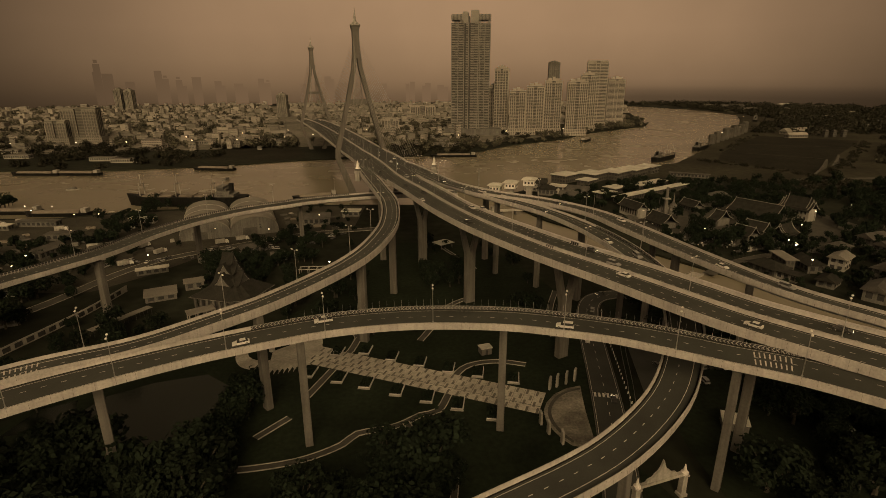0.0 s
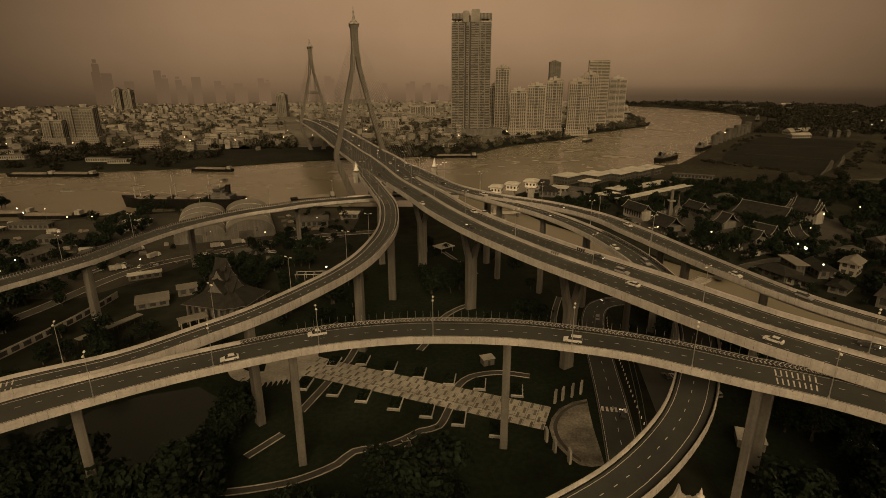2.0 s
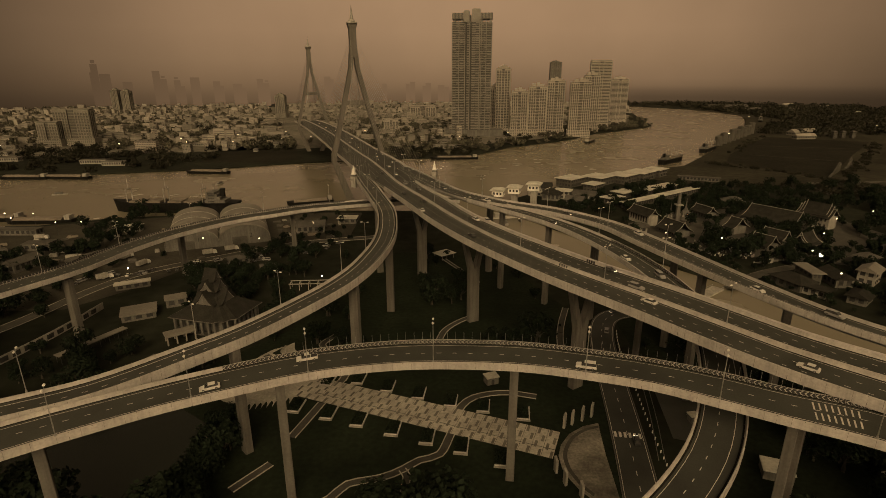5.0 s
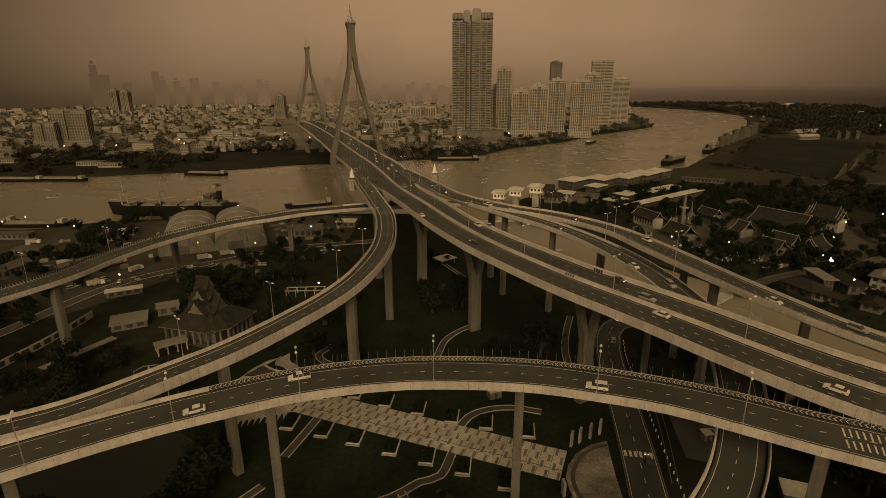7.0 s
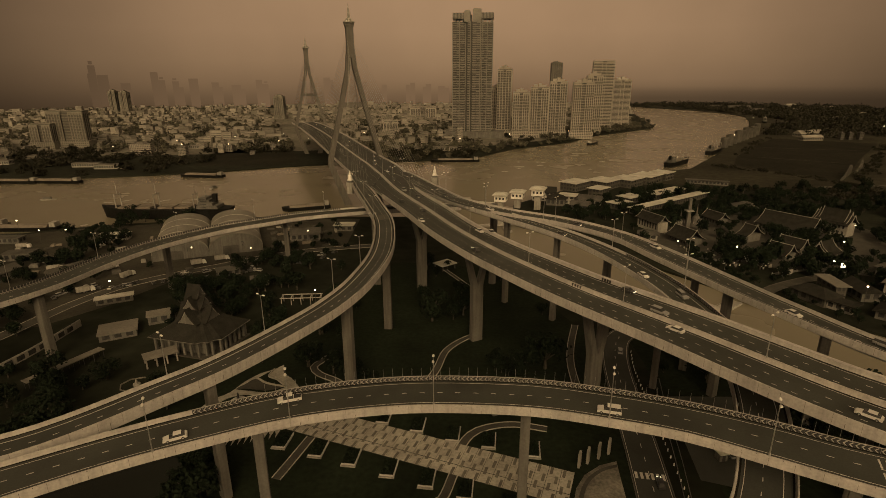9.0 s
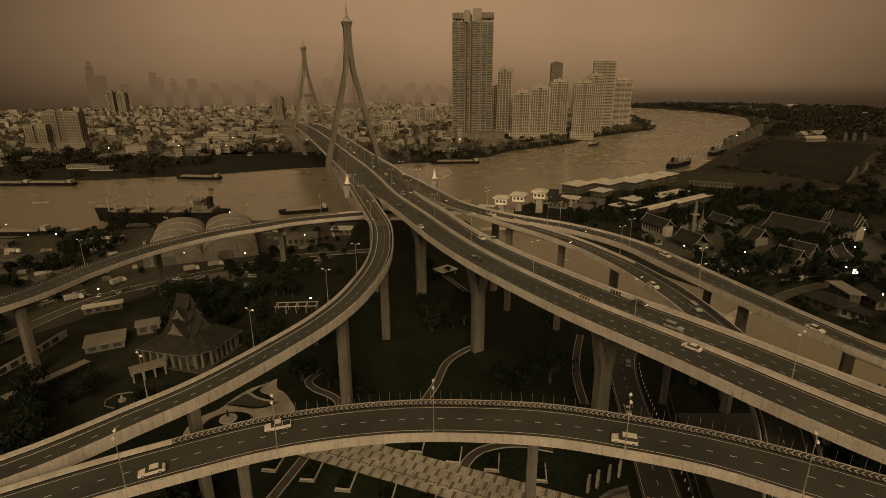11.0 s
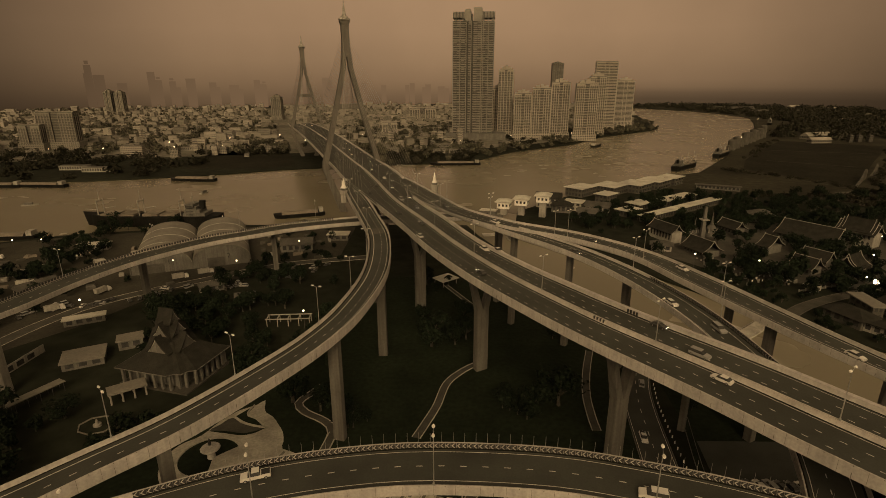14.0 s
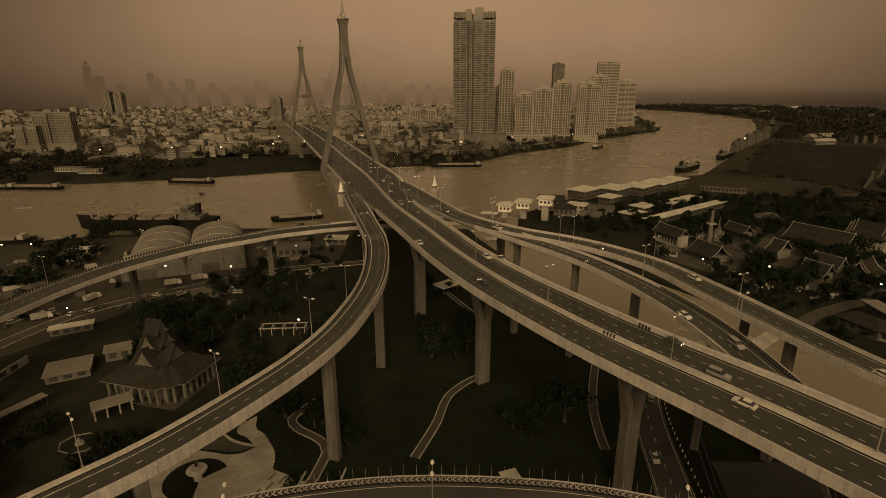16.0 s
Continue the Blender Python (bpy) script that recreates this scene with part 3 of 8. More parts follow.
def haze_backdrop():
    bm = bmesh.new()
    rad, k = 2650, 96
    rings = []
    for z in (-30, 0, 60, 120, 200, 300, 420, 570, 750):
        rings.append([bm.verts.new((rad * math.cos(2 * math.pi * i / k), rad * math.sin(2 * math.pi * i / k), z)) for i in range(k)])
    for a, c in zip(rings, rings[1:]):
        for i in range(k):
            j = (i + 1) % k
            bm.faces.new((a[j], a[i], c[i], c[j]))
    m = bpy.data.materials.new("haze_sky")
    m.use_nodes = True
    n, l = m.node_tree.nodes, m.node_tree.links
    n.clear()
    geo = n.new("ShaderNodeNewGeometry")
    sep = n.new("ShaderNodeSeparateXYZ")
    l.new(geo.outputs["Position"], sep.inputs[0])
    up = n.new("ShaderNodeMapRange")
    up.inputs[1].default_value, up.inputs[2].default_value = 0, 660
    l.new(sep.outputs["Z"], up.inputs[0])
    ramp = n.new("ShaderNodeValToRGB")
    e = ramp.color_ramp.elements
    e[0].position, e[0].color = 0.0, (0.135, 0.082, 0.042, 1)
    e[1].position, e[1].color = 1.0, (0.39, 0.238, 0.128, 1)
    for pos, col in ((0.06, (0.165, 0.1, 0.052, 1)), (0.115, (0.205, 0.124, 0.064, 1)), (0.165, (0.235, 0.142, 0.074, 1)), (0.29, (0.29, 0.177, 0.093, 1)), (0.48, (0.345, 0.21, 0.112, 1))):
        x = e.new(pos)
        x.color = col
    l.new(up.outputs[0], ramp.inputs[0])
    glowx = side_falloff(n, l, geo)
    noise_ = n.new("ShaderNodeTexNoise")
    noise_.inputs["Scale"].default_value, noise_.inputs["Detail"].default_value = 0.0018, 4
    l.new(geo.outputs["Position"], noise_.inputs["Vector"])
    nr = n.new("ShaderNodeMapRange")
    nr.inputs[1].default_value, nr.inputs[2].default_value, nr.inputs[3].default_value, nr.inputs[4].default_value = 0.3, 0.7, 0.93, 1.07
    l.new(noise_.outputs[0], nr.inputs[0])
    mul = n.new("ShaderNodeMath")
    mul.operation = "MULTIPLY"
    l.new(glowx.outputs[0], mul.inputs[0])
    l.new(nr.outputs[0], mul.inputs[1])
    # flat dark country instead of town under the haze, east of the river
    land = n.new("ShaderNodeValToRGB")
    e = land.color_ramp.elements
    e[0].position, e[0].color = 0.0, (0.085, 0.053, 0.028, 1)
    e[1].position, e[1].color = 1.0, (0.39, 0.238, 0.128, 1)
    for pos, col in ((0.045, (0.095, 0.059, 0.031, 1)), (0.085, (0.135, 0.083, 0.044, 1)), (0.12, (0.2, 0.122, 0.064, 1)), (0.165, (0.24, 0.146, 0.077, 1)), (0.29, (0.29, 0.177, 0.093, 1)), (0.48, (0.345, 0.21, 0.112, 1))):
        x = e.new(pos)
        x.color = col
    l.new(up.outputs[0], land.inputs[0])
    east = n.new("ShaderNodeMapRange")
    east.interpolation_type = "SMOOTHSTEP"
    east.inputs[1].default_value, east.inputs[2].default_value = 560, 900
    l.new(sep.outputs["X"], east.inputs[0])
    both = n.new("ShaderNodeMix")
    both.data_type = "RGBA"
    l.new(east.outputs[0], both.inputs[0])
    l.new(ramp.outputs[0], both.inputs[6])
    l.new(land.outputs[0], both.inputs[7])
    em = n.new("ShaderNodeEmission")
    l.new(both.outputs[2], em.inputs["Color"])
    l.new(mul.outputs[0], em.inputs["Strength"])
    o = n.new("ShaderNodeOutputMaterial")
    l.new(em.outputs[0], o.inputs[0])
    tagged(part("backdrop", bm, m), "hazy brown sky above a far horizon", "sky", kind="structure")


haze_backdrop()

# ---------------------------------------------------------------- furniture of the elevated roads
def along(line, side, s):
    """Place, heading and side at s metres along a line."""
    run = 0.0
    for i in range(len(line) - 1):
        d = (line[i + 1] - line[i]).length
        if run + d >= s:
            u = (s - run) / d
            p = line[i].lerp(line[i + 1], u)
            h = (line[i + 1] - line[i]).normalized()
            return p, h, side[i].lerp(side[i + 1], u), i
        run += d
    return line[-1], (line[-1] - line[-2]).normalized(), side[-1], len(line) - 1


def length_of(line):
    return sum((q - p).length for p, q in zip(line, line[1:]))


def chevron_mesh(length):
    """A board with two slanting pale bars that meet in a point, facing -y."""
    bm = bmesh.new()
    box(bm, -length / 2, 0, 0.06, length / 2, 0.05, 1.1)
    me = bpy.data.meshes.new("chevron_board")
    k = len(bm.faces)
    mid, w, y = 0.54, 0.25, -0.012
    for z0, z1 in ((mid, 1.06), (mid, 0.08)):
        q = [(-0.45, y, z0), (-0.45 + w, y, z0), (0.06 + w, y, z1), (0.06, y, z1)]
        bm.faces.new([bm.verts.new(v) for v in q])
    fix(bm)
    bm.faces.ensure_lookup_table()
    for f in bm.faces[k:]:
        f.material_index = 1
        if f.normal.y > 0:
            f.normal_flip()
    bm.to_mesh(me)
    bm.free()
    me.materials.append(M["black"])
    me.materials.append(M["parapet"])
    return me


board = chevron_mesh(1.0)


def chevrons(road, line, side, widths, s0, s1, sgn):
    s = s0
    while s < s1:
        p, h, sd, i = along(line, side, s)
        q = p + sd * (sgn * (widths[i] - 0.62))
        m = Matrix.Translation(q) @ Matrix.Rotation(math.atan2(h.y, h.x) + (0 if sgn < 0 else math.pi), 4, "Z")
        shared("chevron_board", board, road, m)
        s += 1.02


def s_at(line, x=None, y=None):
    run, best, res = 0.0, 1e9, 0.0
    for i, p in enumerate(line):
        if i:
            run += (p - line[i - 1]).length
        d = abs(p.x - x) if y is None else abs(p.y - y)
        if d < best:
            best, res = d, run
    return res


chevrons(ramp_road, ramp_line, ramp_side, ramp_wl, s_at(ramp_line, x=-52.4), s_at(ramp_line, x=90.4), -1)
a = s_at(under_line, y=230)
chevrons(under_ramp, under_line, under_side, under_wl, a, a + 62, -1)

# thin posts on the outside of the curved ramp and a guard rail on the riverside ramp
bm = bmesh.new()
tube(bm, (0, 0, 0), (0, 0, 2.7), 0.04, 0.03, 5)
post_me = bpy.data.meshes.new("post")
bm.to_mesh(post_me)
bm.free()
post_me.materials.append(M["steel"])
s = s_at(ramp_line, x=-40)
while s < s_at(ramp_line, x=85):
    p, h, sd, i = along(ramp_line, ramp_side, s)
    shared("post", post_me, ramp_road, Matrix.Translation(p - sd * (ramp_wl[i] - 0.12) + Vector((0, 0, 0.4))))
    s += 2.1
bm = bmesh.new()
box(bm, -0.42, -0.06, 0.3, 0.42, 0.06, 1.35)
rail_me = bpy.data.meshes.new("rail_board")
bm.to_mesh(rail_me)
bm.free()
rail_me.materials.append(M["dark_steel"])
s = s_at(far_line, y=172)
while s < s_at(far_line, x=-64):
    p, h, sd, i = along(far_line, far_side, s)
    shared("rail_board", rail_me, far_ramp, frame_at(p - sd * (far_wl[i] - 0.55), h))
    s += 1.25

# black and white hazard blocks on the barriers of the main road
bm = bmesh.new()
box(bm, -0.24, -0.24, 0.02, 0.24, 0.24, 1.02)
block_me = bpy.data.meshes.new("hazard_block")
bm.to_mesh(block_me)
bm.free()
block_me.materials.append(M["black"])
for off, k0 in ((0.34, 0), (-11.0, 2.5)):
    for k in range(4):
        p, h, sd, i = along(main_line, main_side, s_at(main_line, y=191) + k0 + 1.0 * k)
        shared("hazard_block", block_me, main_road, frame_at(p + sd * off, h))

for off_l, s0 in ((-1, s_at(loop_line, x=-120.5)), (1, s_at(loop_line, x=-117))):
    for k in range(4):
        p, h, sd, i = along(loop_line, loop_side, s0 + 1.0 * k)
        shared("hazard_block", block_me, loop_road, frame_at(p + sd * (off_l * ((loop_wl if off_l < 0 else loop_wr)[i] - 0.3)), h))

# white bars across the ramp lanes
bm = bmesh.new()


def bars(line, side, s, offs, count, gap=1.1, half=1.25):
    for k in range(count):
        p, h, sd, i = along(line, side, s + gap * k)
        for off in offs:
            q = p + sd * off + Vector((0, 0, 0.013))
            bm.faces.new([bm.verts.new(v) for v in (q - sd * half - h * 0.16, q - sd * half + h * 0.16, q + sd * half + h * 0.16, q + sd * half - h * 0.16)])


bars(ramp_line, ramp_side, s_at(ramp_line, x=78.4), (-1.6, 2.0), 8)
bars(ramp_line, ramp_side, s_at(ramp_line, x=-108.8), (-1.6, 2.0), 8)
part("rumble_bars", fix(bm), M["worn_white"], ramp_road)
bm = bmesh.new()
bars(loop_line, loop_side, s_at(loop_line, x=-108.8), (-1.8, 2.2), 8)
part("rumble_bars", fix(bm), M["worn_white"], loop_road)


for s0, length in ((s_at(loop_line, y=338), 9), (s_at(loop_line, y=316), 7), (s_at(loop_line, y=282), 8)):
    bm = bmesh.new()
    ends = []
    for k in range(4):
        p, h, sd, i = along(loop_line, loop_side, s0 + length * k / 3)
        ends.append((p - sd * 3.6 + Vector((0, 0, 0.008)), p + sd * 3.4 + Vector((0, 0, 0.008))))
    for (a0, b0), (a1, b1) in zip(ends, ends[1:]):
        bm.faces.new([bm.verts.new(v) for v in (a0, b0, b1, a1)])
    part("asphalt_patch", fix(bm), M["patch"], loop_road, "paler patched asphalt")


def street_lamp(height=10.8):
    lamp = thing("street_lamp", Matrix(), "slim grey steel street lamp with two short arms", "street lamp", "street lamps of the interchange")
    bm = bmesh.new()
    lathe(bm, [(0.22, 0), (0.22, 0.5), (0.12, 0.55)], 8)
    tube(bm, (0, 0, 0.5), (0, 0, height), 0.12, 0.07, 8)
    part("pole", fix(bm), M["steel"], lamp)
    for s in (-1, 1):
        bm = bmesh.new()
        tube(bm, (0, 0, height - 0.1), (0, s * 0.9, height + 0.25), 0.05, 0.04, 6)
        part("arm", bm, M["steel"], lamp)
        bm = bmesh.new()
        loft(bm, [[Vector((x * k, s * (0.85 + y), height + z)) for x, z in ((-0.2, 0.18), (0.2, 0.18), (0.28, 0.3), (0.14, 0.46), (-0.14, 0.46), (-0.28, 0.3))] for y, k in ((0, 0.6), (0.2, 1), (0.6, 1), (0.8, 0.5))])
        part("luminaire", fix(bm), M["white"], lamp)
    return lamp


lamp = street_lamp()
first = True


def lamps_along(line, side, widths, s0, s1, gap, sgn, inset=0.12, raise_=0.9):
    global first
    s = s0
    while s < s1:
        p, h, sd, i = along(line, side, s)
        off = sgn * (widths[i] - inset) if widths is not None else 0.0
        m = frame_at(p + sd * off + Vector((0, 0, raise_)), h)
        if first:
            lamp.matrix_basis = m
            first = False
        else:
            copy_thing(lamp, m)
        s += gap


for x in (-118, -100, -80.5, -60, -33, -3, 37, 61, 86, 110):
    s = s_at(ramp_line, x=x)
    lamps_along(ramp_line, ramp_side, ramp_wr, s, s + 1, 30, 1)
for y in (101, 123, 147.5, 173, 199, 226, 254, 283, 312, 341):
    s = s_at(loop_line, y=y)
    lamps_along(loop_line, loop_side, loop_wl, s, s + 1, 30, -1)
lamps_along(main_line, main_side, None, s_at(main_line, y=496), s_at(main_line, y=80), 38.5, 1)
lamps_along(outer_line, outer_side, outer_wr, 20, 240, 36, 1)
lamps_along(under_line, under_side, under_wl, 60, 240, 37, -1)
lamps_along(far_line, far_side, far_wl, 40, 300, 40, -1)


# ---------------------------------------------------------------- vehicles
def car(kind, paint, label, lit=False):
    """A car of kind sedan, suv or pickup, nose towards +x, wheels on z = 0."""
    v = thing("car" if kind != "pickup" else "pickup_truck", Matrix(), label, "car" if kind != "pickup" else "pickup truck", "cars on the roads")
    length, half, top = {"sedan": (4.5, 0.87, 1.45), "suv": (4.85, 0.93, 1.82), "pickup": (5.2, 0.92, 1.78)}[kind]
    b0, b1 = -length / 2, length / 2
    prof = {"sedan": [(b0, 0.4), (b0, 0.8), (b0 + 0.3, 0.95), (b1 - 1.2, 0.92), (b1 - 0.2, 0.72), (b1, 0.55), (b1, 0.3), (b0, 0.3)],
            "suv": [(b0, 0.45), (b0, 1.0), (b0 + 0.1, 1.08), (b1 - 1.3, 1.06), (b1 - 0.15, 0.9), (b1, 0.7), (b1, 0.35), (b0, 0.35)],
            "pickup": [(b0, 0.5), (b0, 1.0), (b0 + 0.05, 1.05), (b1 - 1.3, 1.06), (b1 - 0.15, 0.92), (b1, 0.7), (b1, 0.38), (b0, 0.38)]}[kind]
    bm = bmesh.new()
    loft(bm, [[Vector((x * (0.985 if k < 1 else 1), y, z + (0.03 if k < 1 and z < 0.5 else 0))) for x, z in prof] for y, k in ((-half, 0.9), (-half + 0.1, 1), (half - 0.1, 1), (half, 0.9))])
    part("body", fix(bm), paint, v)
    base = prof[3][1] - 0.03
    cab = {"sedan": (b0 + 0.35, b0 + 1.05, b1 - 2.0, b1 - 1.15), "suv": (b0 + 0.05, b0 + 0.3, b1 - 2.0, b1 - 1.25), "pickup": (b0 + 1.75, b0 + 1.95, b1 - 2.05, b1 - 1.25)}[kind]
    bm = bmesh.new()
    loft(bm, [[Vector((cab[0], s * (half - 0.06), base)) for s in (-1, 1)] + [Vector((cab[3], s * (half - 0.06), base)) for s in (1, -1)],
              [Vector((cab[1], s * (half - 0.22), top - 0.06)) for s in (-1, 1)] + [Vector((cab[2], s * (half - 0.22), top - 0.06)) for s in (1, -1)]])
    part("glasshouse", fix(bm), M["glass"], v, "dark car glazing")
    bm = bmesh.new()
    box(bm, cab[1] - 0.03, -half + 0.2, top - 0.08, cab[2] + 0.03, half - 0.2, top)
    part("roof", fix(bm), paint, v)
    if kind == "pickup":
        bm = bmesh.new()
        box(bm, b0 + 0.12, -half + 0.16, 1.0, b0 + 1.6, half - 0.16, 1.075)
        part("cargo_bed", bm, M["rubber"], v)
    for x in (b0 + 0.85, b1 - 0.85):
        for s in (-1, 1):
            bm = bmesh.new()
            tube(bm, (x, s * (half - 0.2), 0.33), (x, s * (half + 0.02), 0.33), 0.33, 0.33, 12)
            tyre = part("wheel", fix(bm), M["rubber"], v)
            bm = bmesh.new()
            tube(bm, (x, s * (half + 0.0), 0.33), (x, s * (half + 0.035), 0.33), 0.19, 0.17, 10)
            part("rim", fix(bm), M["steel"], tyre)
    for s in (-1, 1):
        bm = bmesh.new()
        box(bm, b1 - 0.06, s * (half - 0.42) - 0.17, 0.62, b1 + 0.02, s * (half - 0.42) + 0.17, 0.78)
        part("headlight", bm, M["headlamp"] if lit else M["steel"], v)
    return v


sedan_w = car("sedan", M["car_white"], "white sedan with dark windows")
suv_w = car("suv", M["car_white"], "white sport utility car driving on a ramp")
pick_w = car("pickup", M["car_white"], "white pickup truck driving on a ramp")
sedan_d = car("sedan", M["car_dark"], "dark sedan with lit headlights on a road", lit=True)
sedan_p = car("sedan", M["car_dark"], "dark parked sedan with unlit lamps")
suv_g = car("suv", M["car_grey"], "grey sport utility car on a road")
templates_used = set()


def put(v, m):
    if v.name in templates_used:
        return copy_thing(v, m)
    templates_used.add(v.name)
    v.matrix_basis = m
    return v


def drive(v, line, side, s, off, back=False):
    p, h, sd, i = along(line, side, s)
    q = p + sd * off + Vector((0, 0, 0.01))
    x = -h if back else h
    y = Vector((0, 0, 1)).cross(x).normalized()
    z = x.cross(y)
    put(v, Matrix.Translation(q) @ Matrix((x, y, z)).transposed().to_4x4())


drive(suv_w, ramp_line, ramp_side, s_at(ramp_line, x=33.4), 2.2, True)
drive(pick_w, ramp_line, ramp_side, s_at(ramp_line, x=-33.5), -1.8, True)
drive(sedan_w, ramp_line, ramp_side, s_at(ramp_line, x=-54), 2.0, True)
for x, off, v in ((62, -3.2, suv_g), (66, 3.4, sedan_w), (54, -9.6, sedan_d), (12, -6.8, sedan_w), (22, 6.9, sedan_d), (14, -10, pick_w), (-4, 3.2, sedan_d), (2, 9.8, sedan_w), (-12, 6.6, sedan_d), (-22, -3.1, suv_g), (-30, 9.9, sedan_d), (-36, 3.3, sedan_d), (-44, -6.8, sedan_w),
                  (-52, 6.8, sedan_d), (-62, 3.4, sedan_d), (-75, 9.6, sedan_d), (-90, 6.6, sedan_d), (-100, -5.0, suv_g), (-118, 3.2, sedan_d), (-140, 9.2, sedan_d), (-160, 6.4, sedan_d), (-185, 3.2, sedan_d), (-215, 8, sedan_d), (92, 7, sedan_w), (104, -6.6, sedan_d)):
    drive(v, main_line, main_side, s_at(main_line, x=x - 5), off, back=off > 0)
for y, off in ((318, -4.8), (340, -8.2), (372, -5.0), (398, -9.5), (430, -13), (452, -5.2), (476, -9.0), (500, -13.5), (540, -5.0), (575, -9.2), (610, -13.0), (655, -5.5), (700, -9.5), (752, -5.0), (790, -12.8), (840, -7.5), (885, -11), (930, -5)):
    drive(sedan_d, main_line, main_side, s_at(main_line, y=y), off)
for y, off, v in ((209, 1.8, sedan_w), (192, -1.6, suv_g), (250, 1.9, sedan_d), (285, -1.7, sedan_w)):
    drive(v, under_line, under_side, s_at(under_line, y=y + 4), off)
for y, off, v in ((171, 1.9, sedan_w), (154, -1.8, suv_g), (262, 1.7, sedan_d), (230, -1.7, sedan_w), (318, 1.8, sedan_d)):
    drive(v, outer_line, outer_side, s_at(outer_line, y=y + 5), off)

# ---------------------------------------------------------------- trees
def tree_mesh(seed, radius, height, cards, size, low=0.24):
    """Trunk with limbs, and a crown of many small leaf clumps in uneven lobes."""
    rnd = random.Random(seed)
    bm = bmesh.new()
    fork = height * low
    tube(bm, (0, 0, -0.3), (0.1, 0.05, fork), radius * 0.1, radius * 0.06, 6)
    lobes = []
    for k in range(9):
        a = rnd.uniform(0, 6.28)
        r = radius * rnd.uniform(0.2, 0.75)
        z = height * rnd.uniform(low + 0.2, 0.84)
        lobes.append((Vector((r * math.cos(a), r * math.sin(a), z)), radius * rnd.uniform(0.38, 0.6)))
        tube(bm, (0.1, 0.05, fork), lobes[-1][0], radius * 0.05, radius * 0.02, 4)
    trunk = bm
    bm = bmesh.new()
    for k in range(cards):
        c, r = rnd.choice(lobes)
        d = Vector((rnd.gauss(0, 1), rnd.gauss(0, 1), rnd.gauss(0.25, 0.9))).normalized()
        p = c + d * r * rnd.uniform(0.55, 1.08)
        p.z = max(p.z, fork * 0.8)
        u = (d + Vector((rnd.uniform(-1, 1), rnd.uniform(-1, 1), rnd.uniform(-1, 1))) * 0.9).normalized()
        a = u.orthogonal().normalized() * size * rnd.uniform(0.6, 1.3)
        b_ = u.cross(a).normalized() * size * rnd.uniform(0.5, 1.0)
        bm.faces.new([bm.verts.new(p + v) for v in (-a, -b_ * 0.9 + a * 0.15 + u * 0.1 * size, a, b_)])
    return trunk, bm


TREES = []


def tree_template(seed, radius, height, cards, size, mat, label):
    t = thing("tree", Matrix(), label, "tree", "trees of the park and the banks")
    trunk, crown = tree_mesh(seed, radius, height, cards, size)
    part("trunk", fix(trunk), M["bark"], t)
    part("crown", crown, mat, t)
    return t


for k, (r, h) in enumerate(((4.2, 9), (5.2, 11), (3.2, 7.5), (4.6, 8), (6, 12.5))):
    TREES.append(tree_template(20 + k, r, h, 760, 0.6, M["leaf"], "broad dark green tree with a dense uneven crown"))


def palm_template(seed):
    rnd = random.Random(seed)
    t = thing("palm_tree", Matrix(), "tall palm with drooping feathery fronds", "palm", "palms of the park")
    bm = bmesh.new()
    tube(bm, (0, 0, -0.2), (0.3, 0.1, 4), 0.22, 0.17, 7)
    tube(bm, (0.3, 0.1, 4), (0.2, 0.3, 8), 0.17, 0.13, 7)
    part("trunk", fix(bm), M["bark"], t)
    bm = bmesh.new()
    for k in range(16):
        a = k * 0.39 + rnd.uniform(-0.15, 0.15)
        lift = rnd.uniform(0.1, 0.9)
        pts = [Vector((0.2 + math.cos(a) * s * 3.2, 0.3 + math.sin(a) * s * 3.2, 8 + lift * s * 2 - 2.6 * s * s)) for s in (0, 0.3, 0.6, 0.85, 1)]
        sd = Vector((-math.sin(a), math.cos(a), 0))
        for i in range(4):
            w0, w1 = (0.15, 0.5, 0.55, 0.4, 0.05)[i:i + 2]
            for s in (-1, 1):
                drop = Vector((0, 0, -0.25))
                bm.faces.new([bm.verts.new(v) for v in (pts[i], pts[i + 1], pts[i + 1] + sd * s * w1 + drop, pts[i] + sd * s * w0 + drop)])
    part("crown", bm, M["leaf"], t)
    return t


PALM = palm_template(4)
planted = set()


def plant(t, x, y, s=1.0, z=0.0, rnd=random):
    m = pose(x, y, z, 0, 0, rnd.uniform(0, 360)) @ Matrix.Diagonal((s, s, s * rnd.uniform(0.85, 1.15), 1))
    if t.name not in planted:
        planted.add(t.name)
        t.matrix_basis = m
    else:
        copy_thing(t, m)


def inside(p, poly):
    x, y = p
    res = False
    for i in range(len(poly)):
        (x0, y0), (x1, y1) = poly[i - 1], poly[i]
        if (y0 > y) != (y1 > y) and x < (x1 - x0) * (y - y0) / (y1 - y0) + x0:
            res = not res
    return res


# ---------------------------------------------------------------- park under the ramps
def flat(name, pts, z, mat, label, category, depth=0.12, kind="structure", step=None):
    bm = bmesh.new()
    polygon(bm, pts, z, depth)
    ob = tagged(part(name, fix(bm), mat), label, category, kind=kind)
    return ob


